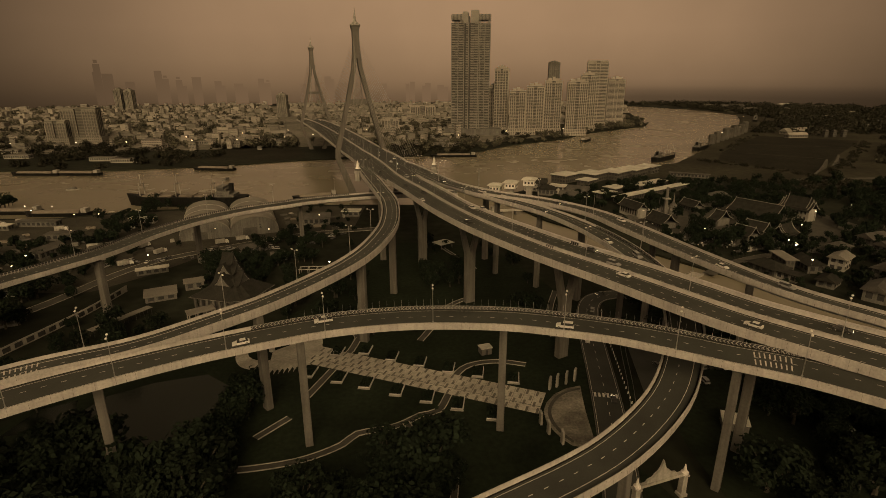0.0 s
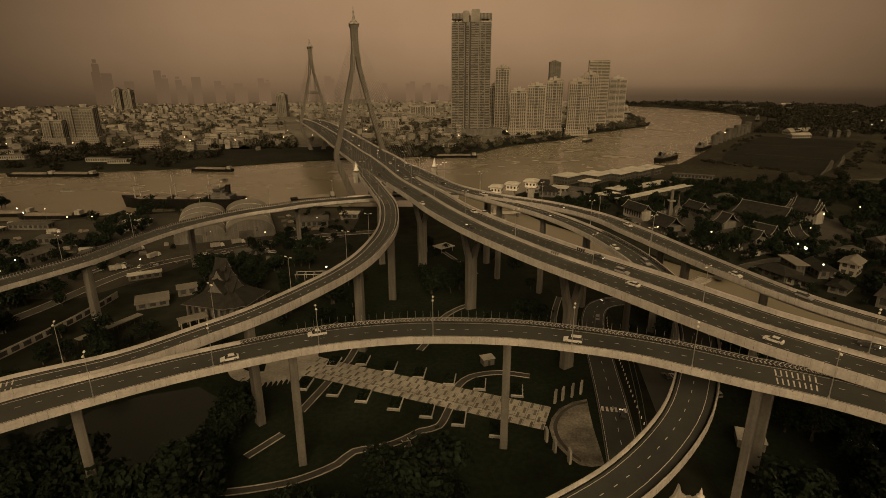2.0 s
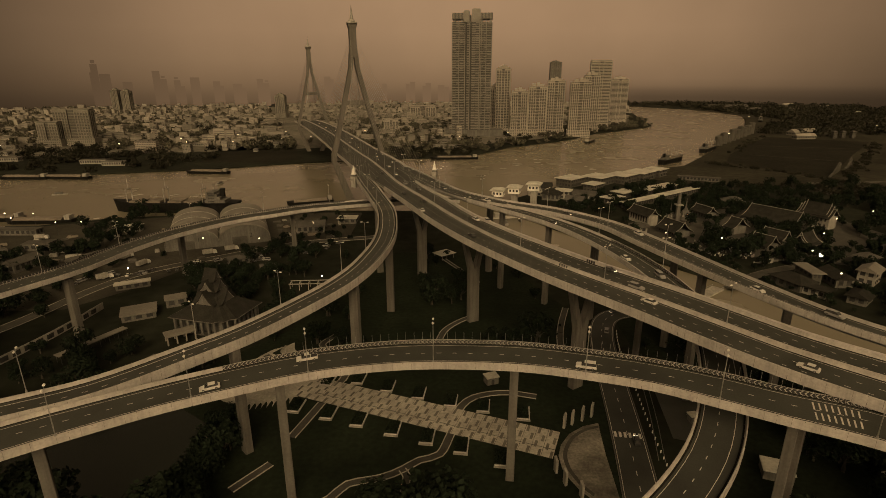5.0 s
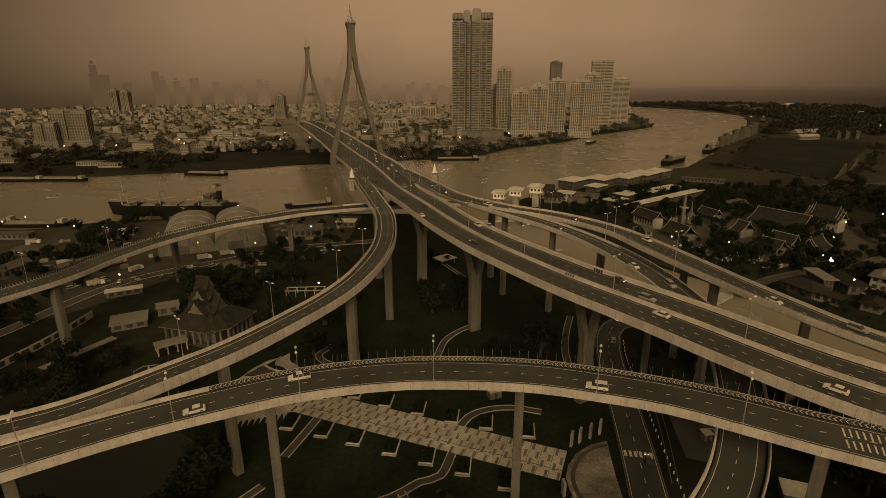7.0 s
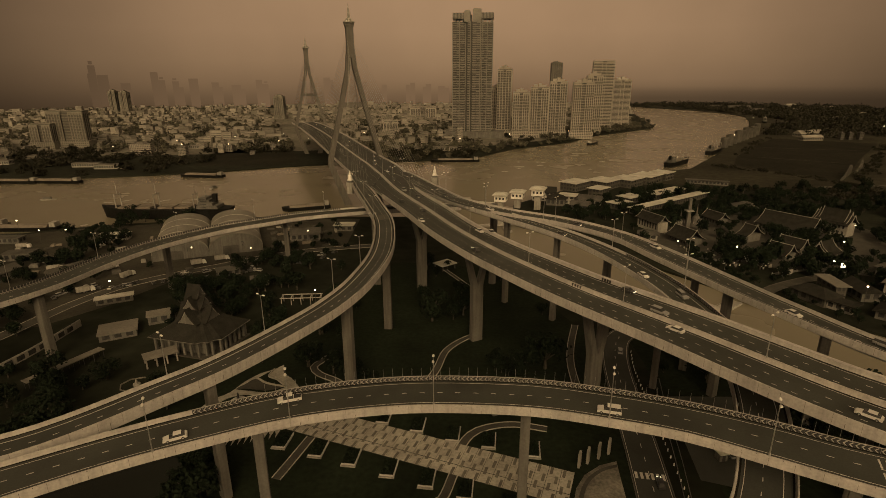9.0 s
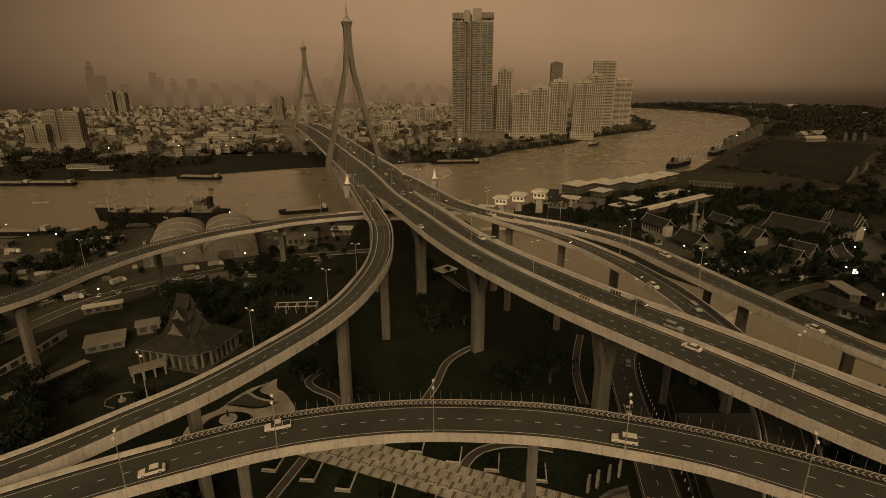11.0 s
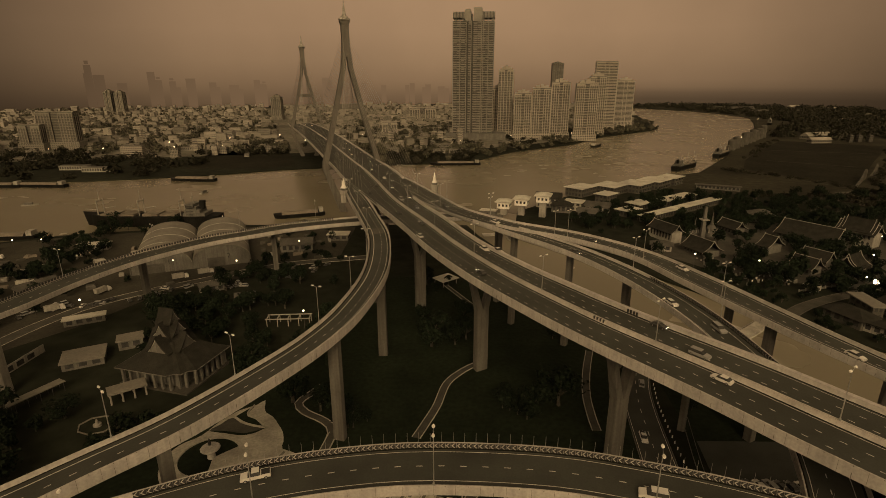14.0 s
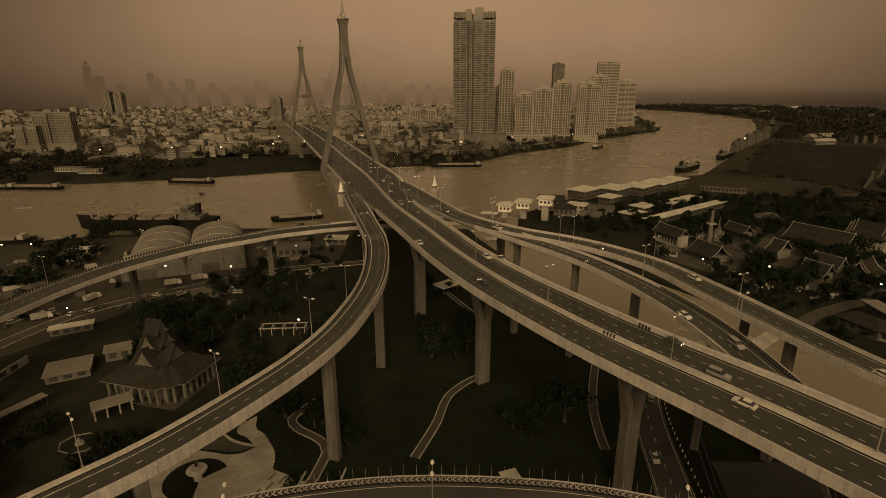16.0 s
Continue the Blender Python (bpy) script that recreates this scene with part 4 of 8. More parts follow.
def strip(name, pts, w, z, mat, label, category, kerb=True, kerb_mat="paving", kw=0.28):
    """A path or road laid along points, with pale kerbs."""
    line = [Vector((q[0], q[1], z)) for q in spline([(x, y, 0) for x, y in pts], 2.5)]
    side = sides(line)
    path = thing(name, Matrix(), label, category, kind="structure")
    bm = bmesh.new()
    ribbon(bm, line, side, [(-w, 0), (w, 0), (w, -0.15), (-w, -0.15)])
    part("surface", fix(bm), mat, path)
    if kerb:
        for s in (-1, 1):
            bm = bmesh.new()
            ribbon(bm, line, side, [(s * w, -0.15), (s * w, 0.14), (s * (w + kw), 0.14), (s * (w + kw), -0.15)])
            part("kerb", fix(bm), M[kerb_mat], path)
    return path, line, side


PARK = [(-146, 88), (-59, 71.4), (29.8, 66.7), (68.5, 97.2), (51.2, 131.9), (55.6, 167.4), (59.9, 202.7), (66.4, 232.8), (53, 268.1), (29.1, 331.5), (-27.8, 341.4), (-64, 296.6), (-59.4, 260.8), (-68.2, 231.4), (-99.5, 188.8), (-136.9, 165.2)]
flat("lawn", PARK, 0.03, M["grass"], "dark lawn of a park beneath the ramps", "lawn")
flat("lawn", [(77.8, 66.6), (200, 40), (239.2, 135.3), (134, 213), (97, 252), (76.9, 252), (76.6, 223.5), (74.4, 188.5), (73.2, 127.8)], 0.03, M["grass"], "dark lawn of a park beneath the ramps", "lawn")
POND = [(-120, 148.9), (-117, 158.4), (-104.8, 166.9), (-87.9, 172.7), (-76.3, 164.5), (-70.3, 151.3), (-69.2, 139.4), (-83.5, 134.8), (-87.2, 129.6), (-99.7, 132), (-112.2, 139.4)]
flat("pond", POND, 0.06, M["pond"], "still dark pond in the park", "pond", 0.02)
flat("pond", [(-136.9, 136.2), (-134.8, 149.6), (-125.5, 156), (-121.8, 148.8), (-125.6, 138.7)], 0.06, M["pond"], "still dark pond in the park", "pond", 0.02)

# promenade of pale slabs with dark cross bands
promenade = thing("promenade", Matrix(), "pale paved promenade with dark cross bands", "promenade", kind="structure")
A0, A1 = Vector((-52, 187.5, 0)), Vector((33.5, 154.8, 0))
along_p = (A1 - A0).normalized()
cross_p = Vector((-along_p.y, along_p.x, 0))
total = (A1 - A0).length
bm = bmesh.new()
polygon(bm, [tuple((A0 + cross_p * 6.6)[:2]), tuple((A1 + cross_p * 6.6)[:2]), tuple((A1 - cross_p * 6.6)[:2]), tuple((A0 - cross_p * 6.6)[:2])], 0.06, 0.05)
part("base", fix(bm), M["paving_dark"], promenade)
rnd = random.Random(8)
slab_cache = {}


def slab_mesh(w, d):
    key = (round(w, 1), round(d, 1))
    if key not in slab_cache:
        bm = bmesh.new()
        w, d = key
        box(bm, -w / 2, -d / 2, 0, w / 2, d / 2, 0.05)
        me = bpy.data.meshes.new("paving_slab")
        bm.to_mesh(me)
        bm.free()
        me.materials.append(M["paving"])
        slab_cache[key] = me
    return slab_cache[key]


rot = math.atan2(along_p.y, along_p.x)
count = 26
bar = bpy.data.meshes.new("paving_band")
bm = bmesh.new()
box(bm, -0.42, -1.5, 0, 0.42, 1.5, 0.056)
bm.to_mesh(bar)
bm.free()
bar.materials.append(M["band_paving"])
for i in range(count):
    for row, (v, d) in enumerate(((4.5, 3.9), (0.1, 4.7), (-4.5, 3.9))):
        p = A0 + along_p * ((i + 0.5) * total / count) + cross_p * v
        shared("paving_slab", slab_mesh(total / count - 0.1, d), promenade, Matrix.Translation((p.x, p.y, 0.062)) @ Matrix.Rotation(rot, 4, "Z"))
    for row, v in enumerate((5.0, 1.5, -1.7, -5.0)):
        p = A0 + along_p * ((i + (0.25, 0.75, 0.3, 0.8)[row]) * total / count) + cross_p * (v + rnd.uniform(-0.15, 0.15))
        shared("paving_band", bar, promenade, Matrix.Translation((p.x, p.y, 0.062)) @ Matrix.Rotation(rot, 4, "Z"))


def planter(x, y, turn):
    """A low white L-shaped wall, long side across the promenade's way, round a clipped hedge."""
    t = thing("planter", pose(x, y, 0.02, 0, 0, turn), "low white L-shaped wall round a dark clipped hedge", "planter", "planters beside the promenade")
    for (x0, y0, x1, y1) in ((1.95, -3.6, 2.3, 3.6), (-1.9, -3.6, 1.95, -3.2)):
        bm = bmesh.new()
        box(bm, x0, y0, -0.1, x1, y1, 0.65)
        bmesh.ops.bevel(bm, geom=bm.edges[:], offset=0.05, segments=1, affect="EDGES")
        part("wall", bm, M["parapet"], t)
    bm = bmesh.new()
    box(bm, -2.0, -4.1, -0.1, 2.4, -3.6, 0.38)
    part("bench", bm, M["wall"], t)
    r = random.Random(int(x * 7 + y))
    bm = bmesh.new()
    for k in range(260):
        p = Vector((r.uniform(-1.9, 1.9), r.uniform(-2.9, 3.5), r.uniform(0.2, 0.85)))
        u = Vector((r.uniform(-1, 1), r.uniform(-1, 1), r.uniform(-0.2, 1))).normalized()
        a = u.orthogonal().normalized() * 0.3
        c = u.cross(a)
        bm.faces.new([bm.verts.new(p + q) for q in (-a, -c, a, c)])
    part("hedge", bm, M["leaf"], t)


deg = math.degrees(rot)
for x, y in ((-43.6, 187.2), (-32.5, 188.6), (-21.3, 183.6), (-10, 179.3), (1.1, 174.8), (12, 171.7), (24.8, 167.6)):
    planter(x + 0.6, y + 2.9, deg + 14)
for x, y in ((-51.2, 171.6), (-39.4, 167.8), (-28.9, 164.2), (-17.4, 159.8), (-6.5, 155.7), (3.9, 151.5), (15.4, 146)):
    planter(x + 0.8, y + 2.8, deg + 14)

# round end of the promenade with upright slabs
disc = [(48.9, 165.6), (43.6, 163.9), (38.4, 160.1), (34.8, 154.9), (33.1, 150.1), (33.1, 144.6), (34.4, 140.2), (36.3, 136.1), (38.8, 133.0), (41.8, 132.3), (45.8, 132.9), (46.4, 141.1), (47.0, 150.1), (47.9, 158.0)]
flat("plaza", disc, 0.075, M["worn_paving"], "round worn plaza of stained paving", "plaza", 0.05)
bm = bmesh.new()
arc = [Vector((x, y, 0)) for x, y, _ in spline([(x, y, 0) for x, y in disc[:9]], 1.5)]
centre = Vector((44.5, 147, 0))
for p, q in zip(arc, arc[1:]):
    ring = [p + (centre - p).normalized() * 1.3, q + (centre - q).normalized() * 1.3, q + (centre - q).normalized() * 2.5, p + (centre - p).normalized() * 2.5]
    loft(bm, [[v + Vector((0, 0, z)) for v in ring] for z in (0.07, 0.082)])
tagged(part("plaza_border", fix(bm), M["paving_dark"]), "curved dark paving band edging the round plaza", "paving", kind="structure")


def standing_slab(x, y, turn, h):
    t = thing("standing_slab", pose(x, y, 0.03, 0, 0, turn), "upright pale concrete gate slab with a sloped top", "gate slab", "gate slabs round the plaza")
    bm = bmesh.new()
    loft(bm, [[Vector((xx, yy, z + (0.5 if xx > 0 and z > 1 else 0))) for xx, yy in ((-0.9, -0.35), (0.9, -0.35), (0.9, 0.35), (-0.9, 0.35))] for z in (-0.1, h)])
    bmesh.ops.bevel(bm, geom=bm.edges[:], offset=0.06, segments=1, affect="EDGES")
    part("slab", fix(bm), M["wall"], t)


for x, y in ((37.6, 163.5), (40.5, 165.2), (44.2, 167.2), (47.7, 169.2)):
    standing_slab(x, y, 62, 4.4)
for x, y in ((31, 143.6), (32.6, 138.8), (35.9, 134.1)):
    standing_slab(x, y, 100, 4.2)

path_z = 0.07
for pts, w in (([(1.9, 160.6), (-1.6, 150.6), (-7.4, 148), (-12.1, 144.1), (-17.9, 140.8), (-26.6, 138.4), (-30.3, 133.2), (-38, 127.8), (-46.6, 124.4), (-61.1, 121.8), (-75.6, 123.1), (-85.2, 122.7), (-95.7, 119.2)], 1.1),
               ([(-12.1, 144.1), (-10.6, 141.2), (-10.9, 136.1), (-9.8, 130.1)], 0.9), ([(-36.1, 202.2), (-37.7, 191.3), (-40.4, 183.2)], 1.2), ([(2.6, 168.7), (7.2, 177.4), (12.9, 181.2), (21.6, 182.6), (31.5, 180.2)], 1.2),
               ([(-42.1, 176.2), (-44.7, 167.1), (-47.4, 158.1)], 1.2), ([(-57.5, 136), (-50, 146.3)], 1.1), ([(1.1, 126.6), (3.3, 118.8), (2.6, 108.6)], 0.8),
               ([(10.6, 244), (5.9, 239.9), (-0.5, 230.7), (-3.9, 216.8), (-7.4, 206.8), (-10.1, 199.7)], 1.2), ([(57.5, 254.8), (52.2, 238.5), (48.4, 223.2), (47, 211), (46.7, 203.5)], 1.2),
               ([(-45.4, 229), (-49, 222.9), (-51.3, 217.9), (-47.8, 212.8), (-40.1, 207.8), (-36.6, 202.1), (-37.7, 190.3)], 1.2), ([(-1.1, 327.5), (11.3, 301.8), (17.5, 287.9)], 0.9)):
    path_z += 0.007
    strip("footpath", pts, w, path_z, M["paving_dark"], "narrow winding footpath with pale kerbs", "footpath")

# swirling paved court with a round lily-shaped monument
COURT = [(q[0], q[1]) for q in spline([(-65.2, 217.1, 0), (-63.3, 219.6, 0), (-62.1, 215.1, 0), (-60.6, 212.5, 0), (-57.7, 210.2, 0), (-54.7, 206.2, 0), (-52, 202.1, 0), (-50.6, 197.7, 0), (-49.9, 194.4, 0), (-44.5, 192, 0), (-42, 186.5, 0), (-47, 182, 0), (-56, 178.6, 0), (-66.5, 175.6, 0), (-76, 177, 0),
                                       (-81.5, 183, 0), (-83.2, 190, 0), (-81.5, 196, 0), (-77, 200.5, 0), (-74, 208, 0), (-70.3, 213.5, 0)], 2.0)]
flat("court", COURT, 0.075, M["paving"], "pale paved court with curved edges", "court", 0.06)


def bed(pts, mat, label, z=0.1):
    flat("flower_bed", [(q[0], q[1]) for q in spline([(x, y, 0) for x, y in pts], 1.0)], z, M[mat], label, "flower bed", 0.05)


bed([(-58.3, 204.4), (-60.7, 202.3), (-64.5, 201.2), (-70, 202.2), (-75.4, 202.9), (-73.4, 206), (-70.9, 209.5), (-66.7, 206.6), (-62.7, 205.1)], "paving_dark", "grey gravel crescent bed in the court")
bed([(-70, 210.4), (-66, 216), (-66.4, 211.2), (-62.6, 208.7), (-58.8, 205), (-62.8, 205.9), (-66.5, 207.5)], "grass", "dark planted crescent bed in the court")
bed([(-58.1, 204.2), (-60.7, 201.7), (-64.5, 200.5), (-70, 201.4), (-75.6, 202.5), (-70, 202.4), (-64.5, 201.4), (-60.7, 202.6)], "grass", "dark low hedge along the crescent bed", 0.3)
for k, (pts, w) in enumerate((([(-70.6, 210.2), (-66.6, 207.1), (-62.7, 205.4), (-58.4, 204.4)], 0.3), ([(-66, 216.5), (-66.5, 211.2), (-62.7, 208.8), (-58.2, 204.3)], 0.18))):
    line = [Vector((q[0], q[1], 0)) for q in spline([(x, y, 0) for x, y in pts], 1.0)]
    wall_ = thing("garden_kerb", Matrix(), "low pale curving kerb round a bed", "kerb")
    bm = bmesh.new()
    ribbon(bm, line, sides(line), [(-w, 0.05), (-w, 0.5), (w, 0.5), (w, 0.05)])
    part("kerb", fix(bm), M["paving"], wall_)
# pointed paving teeth along the court's near edge
bm = bmesh.new()
for k in range(9):
    x, y = -68.4 + 1.75 * k, 175.4 + 0.5 * k
    polygon(bm, [(x, y), (x + 0.9, y - 1.6), (x + 1.25, y - 3.9), (x + 1.5, y - 1.7), (x + 1.75, y + 0.5), (x + 0.9, y + 1.6)], 0.08, 0.05)
teeth = thing("court_edging", Matrix(), "pale pointed edging along the court", "edging", kind="structure")
part("teeth", fix(bm), M["paving"], teeth)["kind"] = "stuff"
# round bed with a pale wedge that leads up to the monument
BC, BR = (-70.4, 190.6), 8.4
flat("flower_bed", [(BC[0] + BR * math.cos(a), BC[1] + BR * math.sin(a)) for a in [radians(36 + k * 9) for k in range(29)]] + [(-69.2, 190.4)], 0.1, M["grass"], "dark round bed with a wedge cut out", "flower bed", 0.05)
bm = bmesh.new()
loft(bm, [[Vector((BC[0] + r * math.cos(a), BC[1] + r * math.sin(a), z)) for r, z in ((BR, 0.05), (BR, 0.45), (BR + 0.35, 0.45), (BR + 0.35, 0.05))] for a in [radians(36 + k * 9) for k in range(29)]])
kerb_ = thing("garden_kerb", Matrix(), "low pale round kerb of a bed", "kerb")
part("kerb", fix(bm), M["paving"], kerb_)
mon = thing("monument", pose(-69.6, 190.6, 0.08), "round tiered pale monument base with a slim dark finial", "monument")
bm = bmesh.new()
lathe(bm, [(1.2, 0), (1.1, 2.2), (1.5, 2.6), (2.6, 2.9), (2.8, 3.2), (2.5, 3.5), (1.8, 3.55), (1.6, 3.9), (0.9, 4.0), (0.8, 4.3)], 24)
part("pedestal", fix(bm), M["parapet"], mon)
bm = bmesh.new()
lathe(bm, [(0.4, 4.25), (0.45, 4.9), (0.3, 5.6), (0.26, 6.1), (0.05, 6.5)], 10)
part("finial", fix(bm), M["black"], mon)
ring_ = thing("flower_ring", pose(-112.6, 205.4, 0.05), "octagonal kerbed flower ring with a small statue base", "flower bed")
bm = bmesh.new()
for k in range(8):
    a0, a1 = k * math.pi / 4, (k + 1) * math.pi / 4
    loft(bm, [[Vector((r * math.cos(a) * 1.2, r * math.sin(a), z)) for r, z in ((4.7, 0), (4.7, 0.4), (5.0, 0.4), (5.0, 0))] for a in (a0, a1)])
part("kerb", fix(bm), M["worn_paving"], ring_)
bm = bmesh.new()
lathe(bm, [(1.3, 0), (1.2, 0.7), (0.5, 0.9), (0.4, 1.8), (0.1, 2.4)], 10)
part("statue_base", fix(bm), M["wall"], ring_)

# surface roads beneath the interchange
road_a, la, sa = strip("road", [(39.1, 83.6), (47.8, 114.8), (52.8, 139.2), (57.1, 164.6), (60.8, 189.9), (64.4, 214.5), (68, 230.2), (73, 242), (80, 248), (91, 250), (104, 243)], 4.9, 0.09, M["asphalt"], "dark surface road with pale edge lines beneath the ramps", "road", kerb_mat="pier", kw=0.18)
bm = bmesh.new()
dashes(bm, la, sa, 0.0, w=0.09, on=2, gap=4)
dashes(bm, la, sa, -4.4, w=0.07, solid=True)
dashes(bm, la, sa, 4.4, w=0.07, solid=True)
for k in range(6):
    p, h, sd, i = along(la, sa, s_at(la, y=160))
    q = p + sd * (-3.6 + k * 1.45) + Vector((0, 0, 0.012))
    bm.faces.new([bm.verts.new(v) for v in (q - sd * 0.4 - h * 1.3, q - sd * 0.4 + h * 1.3, q + sd * 0.4 + h * 1.3, q + sd * 0.4 - h * 1.3)])
part("road_paint", fix(bm), M["worn_white"], road_a)
flat("parking_lot", [(69.8, 158.1), (75.9, 198.6), (105.6, 198.3), (106.5, 182.2), (87.3, 169.1), (79.9, 154.6)], 0.07, M["asphalt"], "dark asphalt parking lot under the main road", "parking lot", 0.03)
for k in range(11):
    put((sedan_p, sedan_w, suv_g, sedan_p)[k % 4], pose(81.5 + 2.75 * k, 179.5 - 0.15 * k, 0.08, 0, 0, 100))
for k in range(6):
    put((sedan_p, suv_g)[k % 2], pose(80 + 2.9 * k, 168.5, 0.08, 0, 0, 95))
for s, off, v in ((40, -2.2, sedan_d), (75, 2.2, sedan_d), (118, -2.2, pick_w), (150, 2.0, suv_g), (172, -2.1, sedan_d)):
    drive(v, la, sa, s, off, back=off < 0)
# white bollards along the road's edge
bollard = thing("bollard", Matrix(), "short white bollard beside the surface road", "bollard", "bollards along the surface road")
bm = bmesh.new()
lathe(bm, [(0.17, 0), (0.17, 0.75), (0.12, 0.9), (0.02, 0.95)], 8)
part("post", fix(bm), M["white"], bollard)
edge = [Vector(q) for q in spline([(59.6, 128, 0.08), (62.6, 142.8, 0.08), (63.7, 154.6, 0.08), (65.4, 170, 0.08), (67.2, 184, 0.08), (69.6, 205, 0.08), (71.4, 218, 0.08), (74.2, 229.6, 0.08)], 2.6)]
bollard.matrix_basis = Matrix.Translation(edge[0])
for q in edge[1:]:
    copy_thing(bollard, Matrix.Translation(q))
strip("planted_strip", [(62.4, 147.7), (67.5, 168), (72.3, 190.4), (77.3, 210.6)], 0.8, 0.1, M["grass"], "low planted strip beside the road", "planted strip", kerb_mat="pier", kw=0.18)


def small_roof(x, y, turn, w, d, h, label="small kiosk with a flat pale roof", mat="roof_light"):
    t = thing("kiosk", pose(x, y, 0, 0, 0, turn), label, "kiosk")
    bm = bmesh.new()
    box(bm, -w / 2 + 0.3, -d / 2 + 0.3, -0.1, w / 2 - 0.3, d / 2 - 0.3, h)
    part("wall", bm, M["wall_mid"], t)
    bm = bmesh.new()
    box(bm, -w / 2, -d / 2, h, w / 2, d / 2, h + 0.35)
    bmesh.ops.bevel(bm, geom=bm.edges[:], offset=0.06, segments=1, affect="EDGES")
    part("roof", bm, M[mat], t)
    bm = bmesh.new()
    box(bm, -0.5, -d / 2 + 0.24, 0, 0.5, -d / 2 + 0.32, min(2.1, h - 0.2))
    part("door", bm, M["glass"], t)
    return t


small_roof(16.5, 189.3, 20, 5, 4, 2.8)
small_roof(91.8, 142.5, -20, 8, 6.5, 2.8, "small kiosk with a flat weathered roof", "roof_light")
small_roof(121.7, 138.2, 10, 6, 5, 3)
small_roof(79.4, 166.7, 10, 3, 3, 2.4)
hut = thing("garden_pavilion", pose(-1.2, 330.3, 0, 0, 0, 40), "open garden pavilion with a pale hipped roof", "pavilion")
bm = bmesh.new()
loft(bm, [[Vector((x * k, y * k, z)) for x, y in ((-6, -5), (6, -5), (6, 5), (-6, 5))] for k, z in ((0.95, 3.2), (0.97, 3.4), (0.05, 4.9))])
part("roof", fix(bm), M["roof_light"], hut)
for x in (-4.5, 4.5):
    for y in (-3.6, 3.6):
        bm = bmesh.new()
        tube(bm, (x, y, -0.1), (x, y, 3.3), 0.18, 0.16, 8)
        part("post", bm, M["wall"], hut)
# ornate gateway over the surface road
gate = thing("gateway_arch", pose(55.9, 111, 0, 0, 0, 20), "ornate pale gateway arch over the road with scrolled crest", "gateway")
for x in (-7.5, 7.5):
    bm = bmesh.new()
    loft(bm, [[Vector((x + a * k, b_ * k, z)) for a, b_ in ((-0.9, -0.9), (0.9, -0.9), (0.9, 0.9), (-0.9, 0.9))] for k, z in ((1.2, -0.1), (1.2, 0.8), (0.85, 0.9), (0.8, 6), (1.1, 6.2), (1.1, 6.7))])
    part("pillar", fix(bm), M["wall"], gate)
bm = bmesh.new()
box(bm, -8.5, -0.5, 6.5, 8.5, 0.5, 7.4)
part("beam", bm, M["wall"], gate)
bm = bmesh.new()
sil = [(-5, 7.4), (-4.4, 8.4), (-3, 8.7), (-2.2, 9.6), (-1.2, 10.2), (-0.5, 11.6), (0, 13.2), (0.5, 11.6), (1.2, 10.2), (2.2, 9.6), (3, 8.7), (4.4, 8.4), (5, 7.4)]
loft(bm, [[Vector((x, y, z)) for x, z in sil] for y in (-0.3, 0.3)])
part("crest", fix(bm), M["wall"], gate)
for x in (-7.5, 7.5):
    bm = bmesh.new()
    lathe(bm, [(0.9, 6.7), (1.0, 7.3), (0.5, 8), (0.3, 8.8), (0.05, 9.8)], 10, (x, 0, 0))
    part("finial", fix(bm), M["worn_white"], gate)

# park trees
rnd = random.Random(31)
keep_out = [(A0 + along_p * (k * 6)) for k in range(17)]


def clear(x, y):
    if any((Vector((x, y, 0)) - p).length < 19 for p in keep_out):
        return False
    if inside((x, y), POND) or inside((x, y), COURT) or (x + 66) ** 2 + (y - 190) ** 2 < 26 ** 2:
        return False
    if (x - 46) ** 2 + (y - 143) ** 2 < 20 ** 2:
        return False
    for p in la[::2]:
        if (p.x - x) ** 2 + (p.y - y) ** 2 < 81:
            return False
    return True


def grove(x0, y0, x1, y1, count, smin=0.7, smax=1.15, palms=0.1):
    k = 0
    for _ in range(count * 6):
        x, y = rnd.uniform(x0, x1), rnd.uniform(y0, y1)
        if clear(x, y):
            plant(PALM if rnd.random() < palms else rnd.choice(TREES), x, y, rnd.uniform(smin, smax), 0, rnd)
            k += 1
        if k >= count:
            break


grove(-80, 92, -58, 134, 30, 0.8, 1.4)
grove(-72, 131.4, -63.5, 172, 13, 0.6, 1.0)
grove(-128, 90, -84, 128, 46, 0.8, 1.4)
grove(-16.5, 91.5, 4, 122, 26, 0.7, 1.2)
grove(-57.6, 90, -20, 114, 16, 0.6, 1.1)
grove(-13.9, 257, 4, 330, 8, 0.6, 1)
grove(-58.1, 205.8, -38, 300, 18, 0.6, 1.0)
grove(5.2, 258.3, 45, 320, 9, 0.5, 0.9)
grove(13.5, 205, 38, 226, 7, 0.6, 0.95)
grove(-36.9, 198.2, -14, 216, 4, 0.4, 0.6)
grove(83.9, 66.8, 150, 125, 44, 0.8, 1.3)
grove(108.6, 139.7, 150, 190, 18, 0.6, 1.0)
grove(79.5, 204.8, 108, 240, 10, 0.5, 0.9)

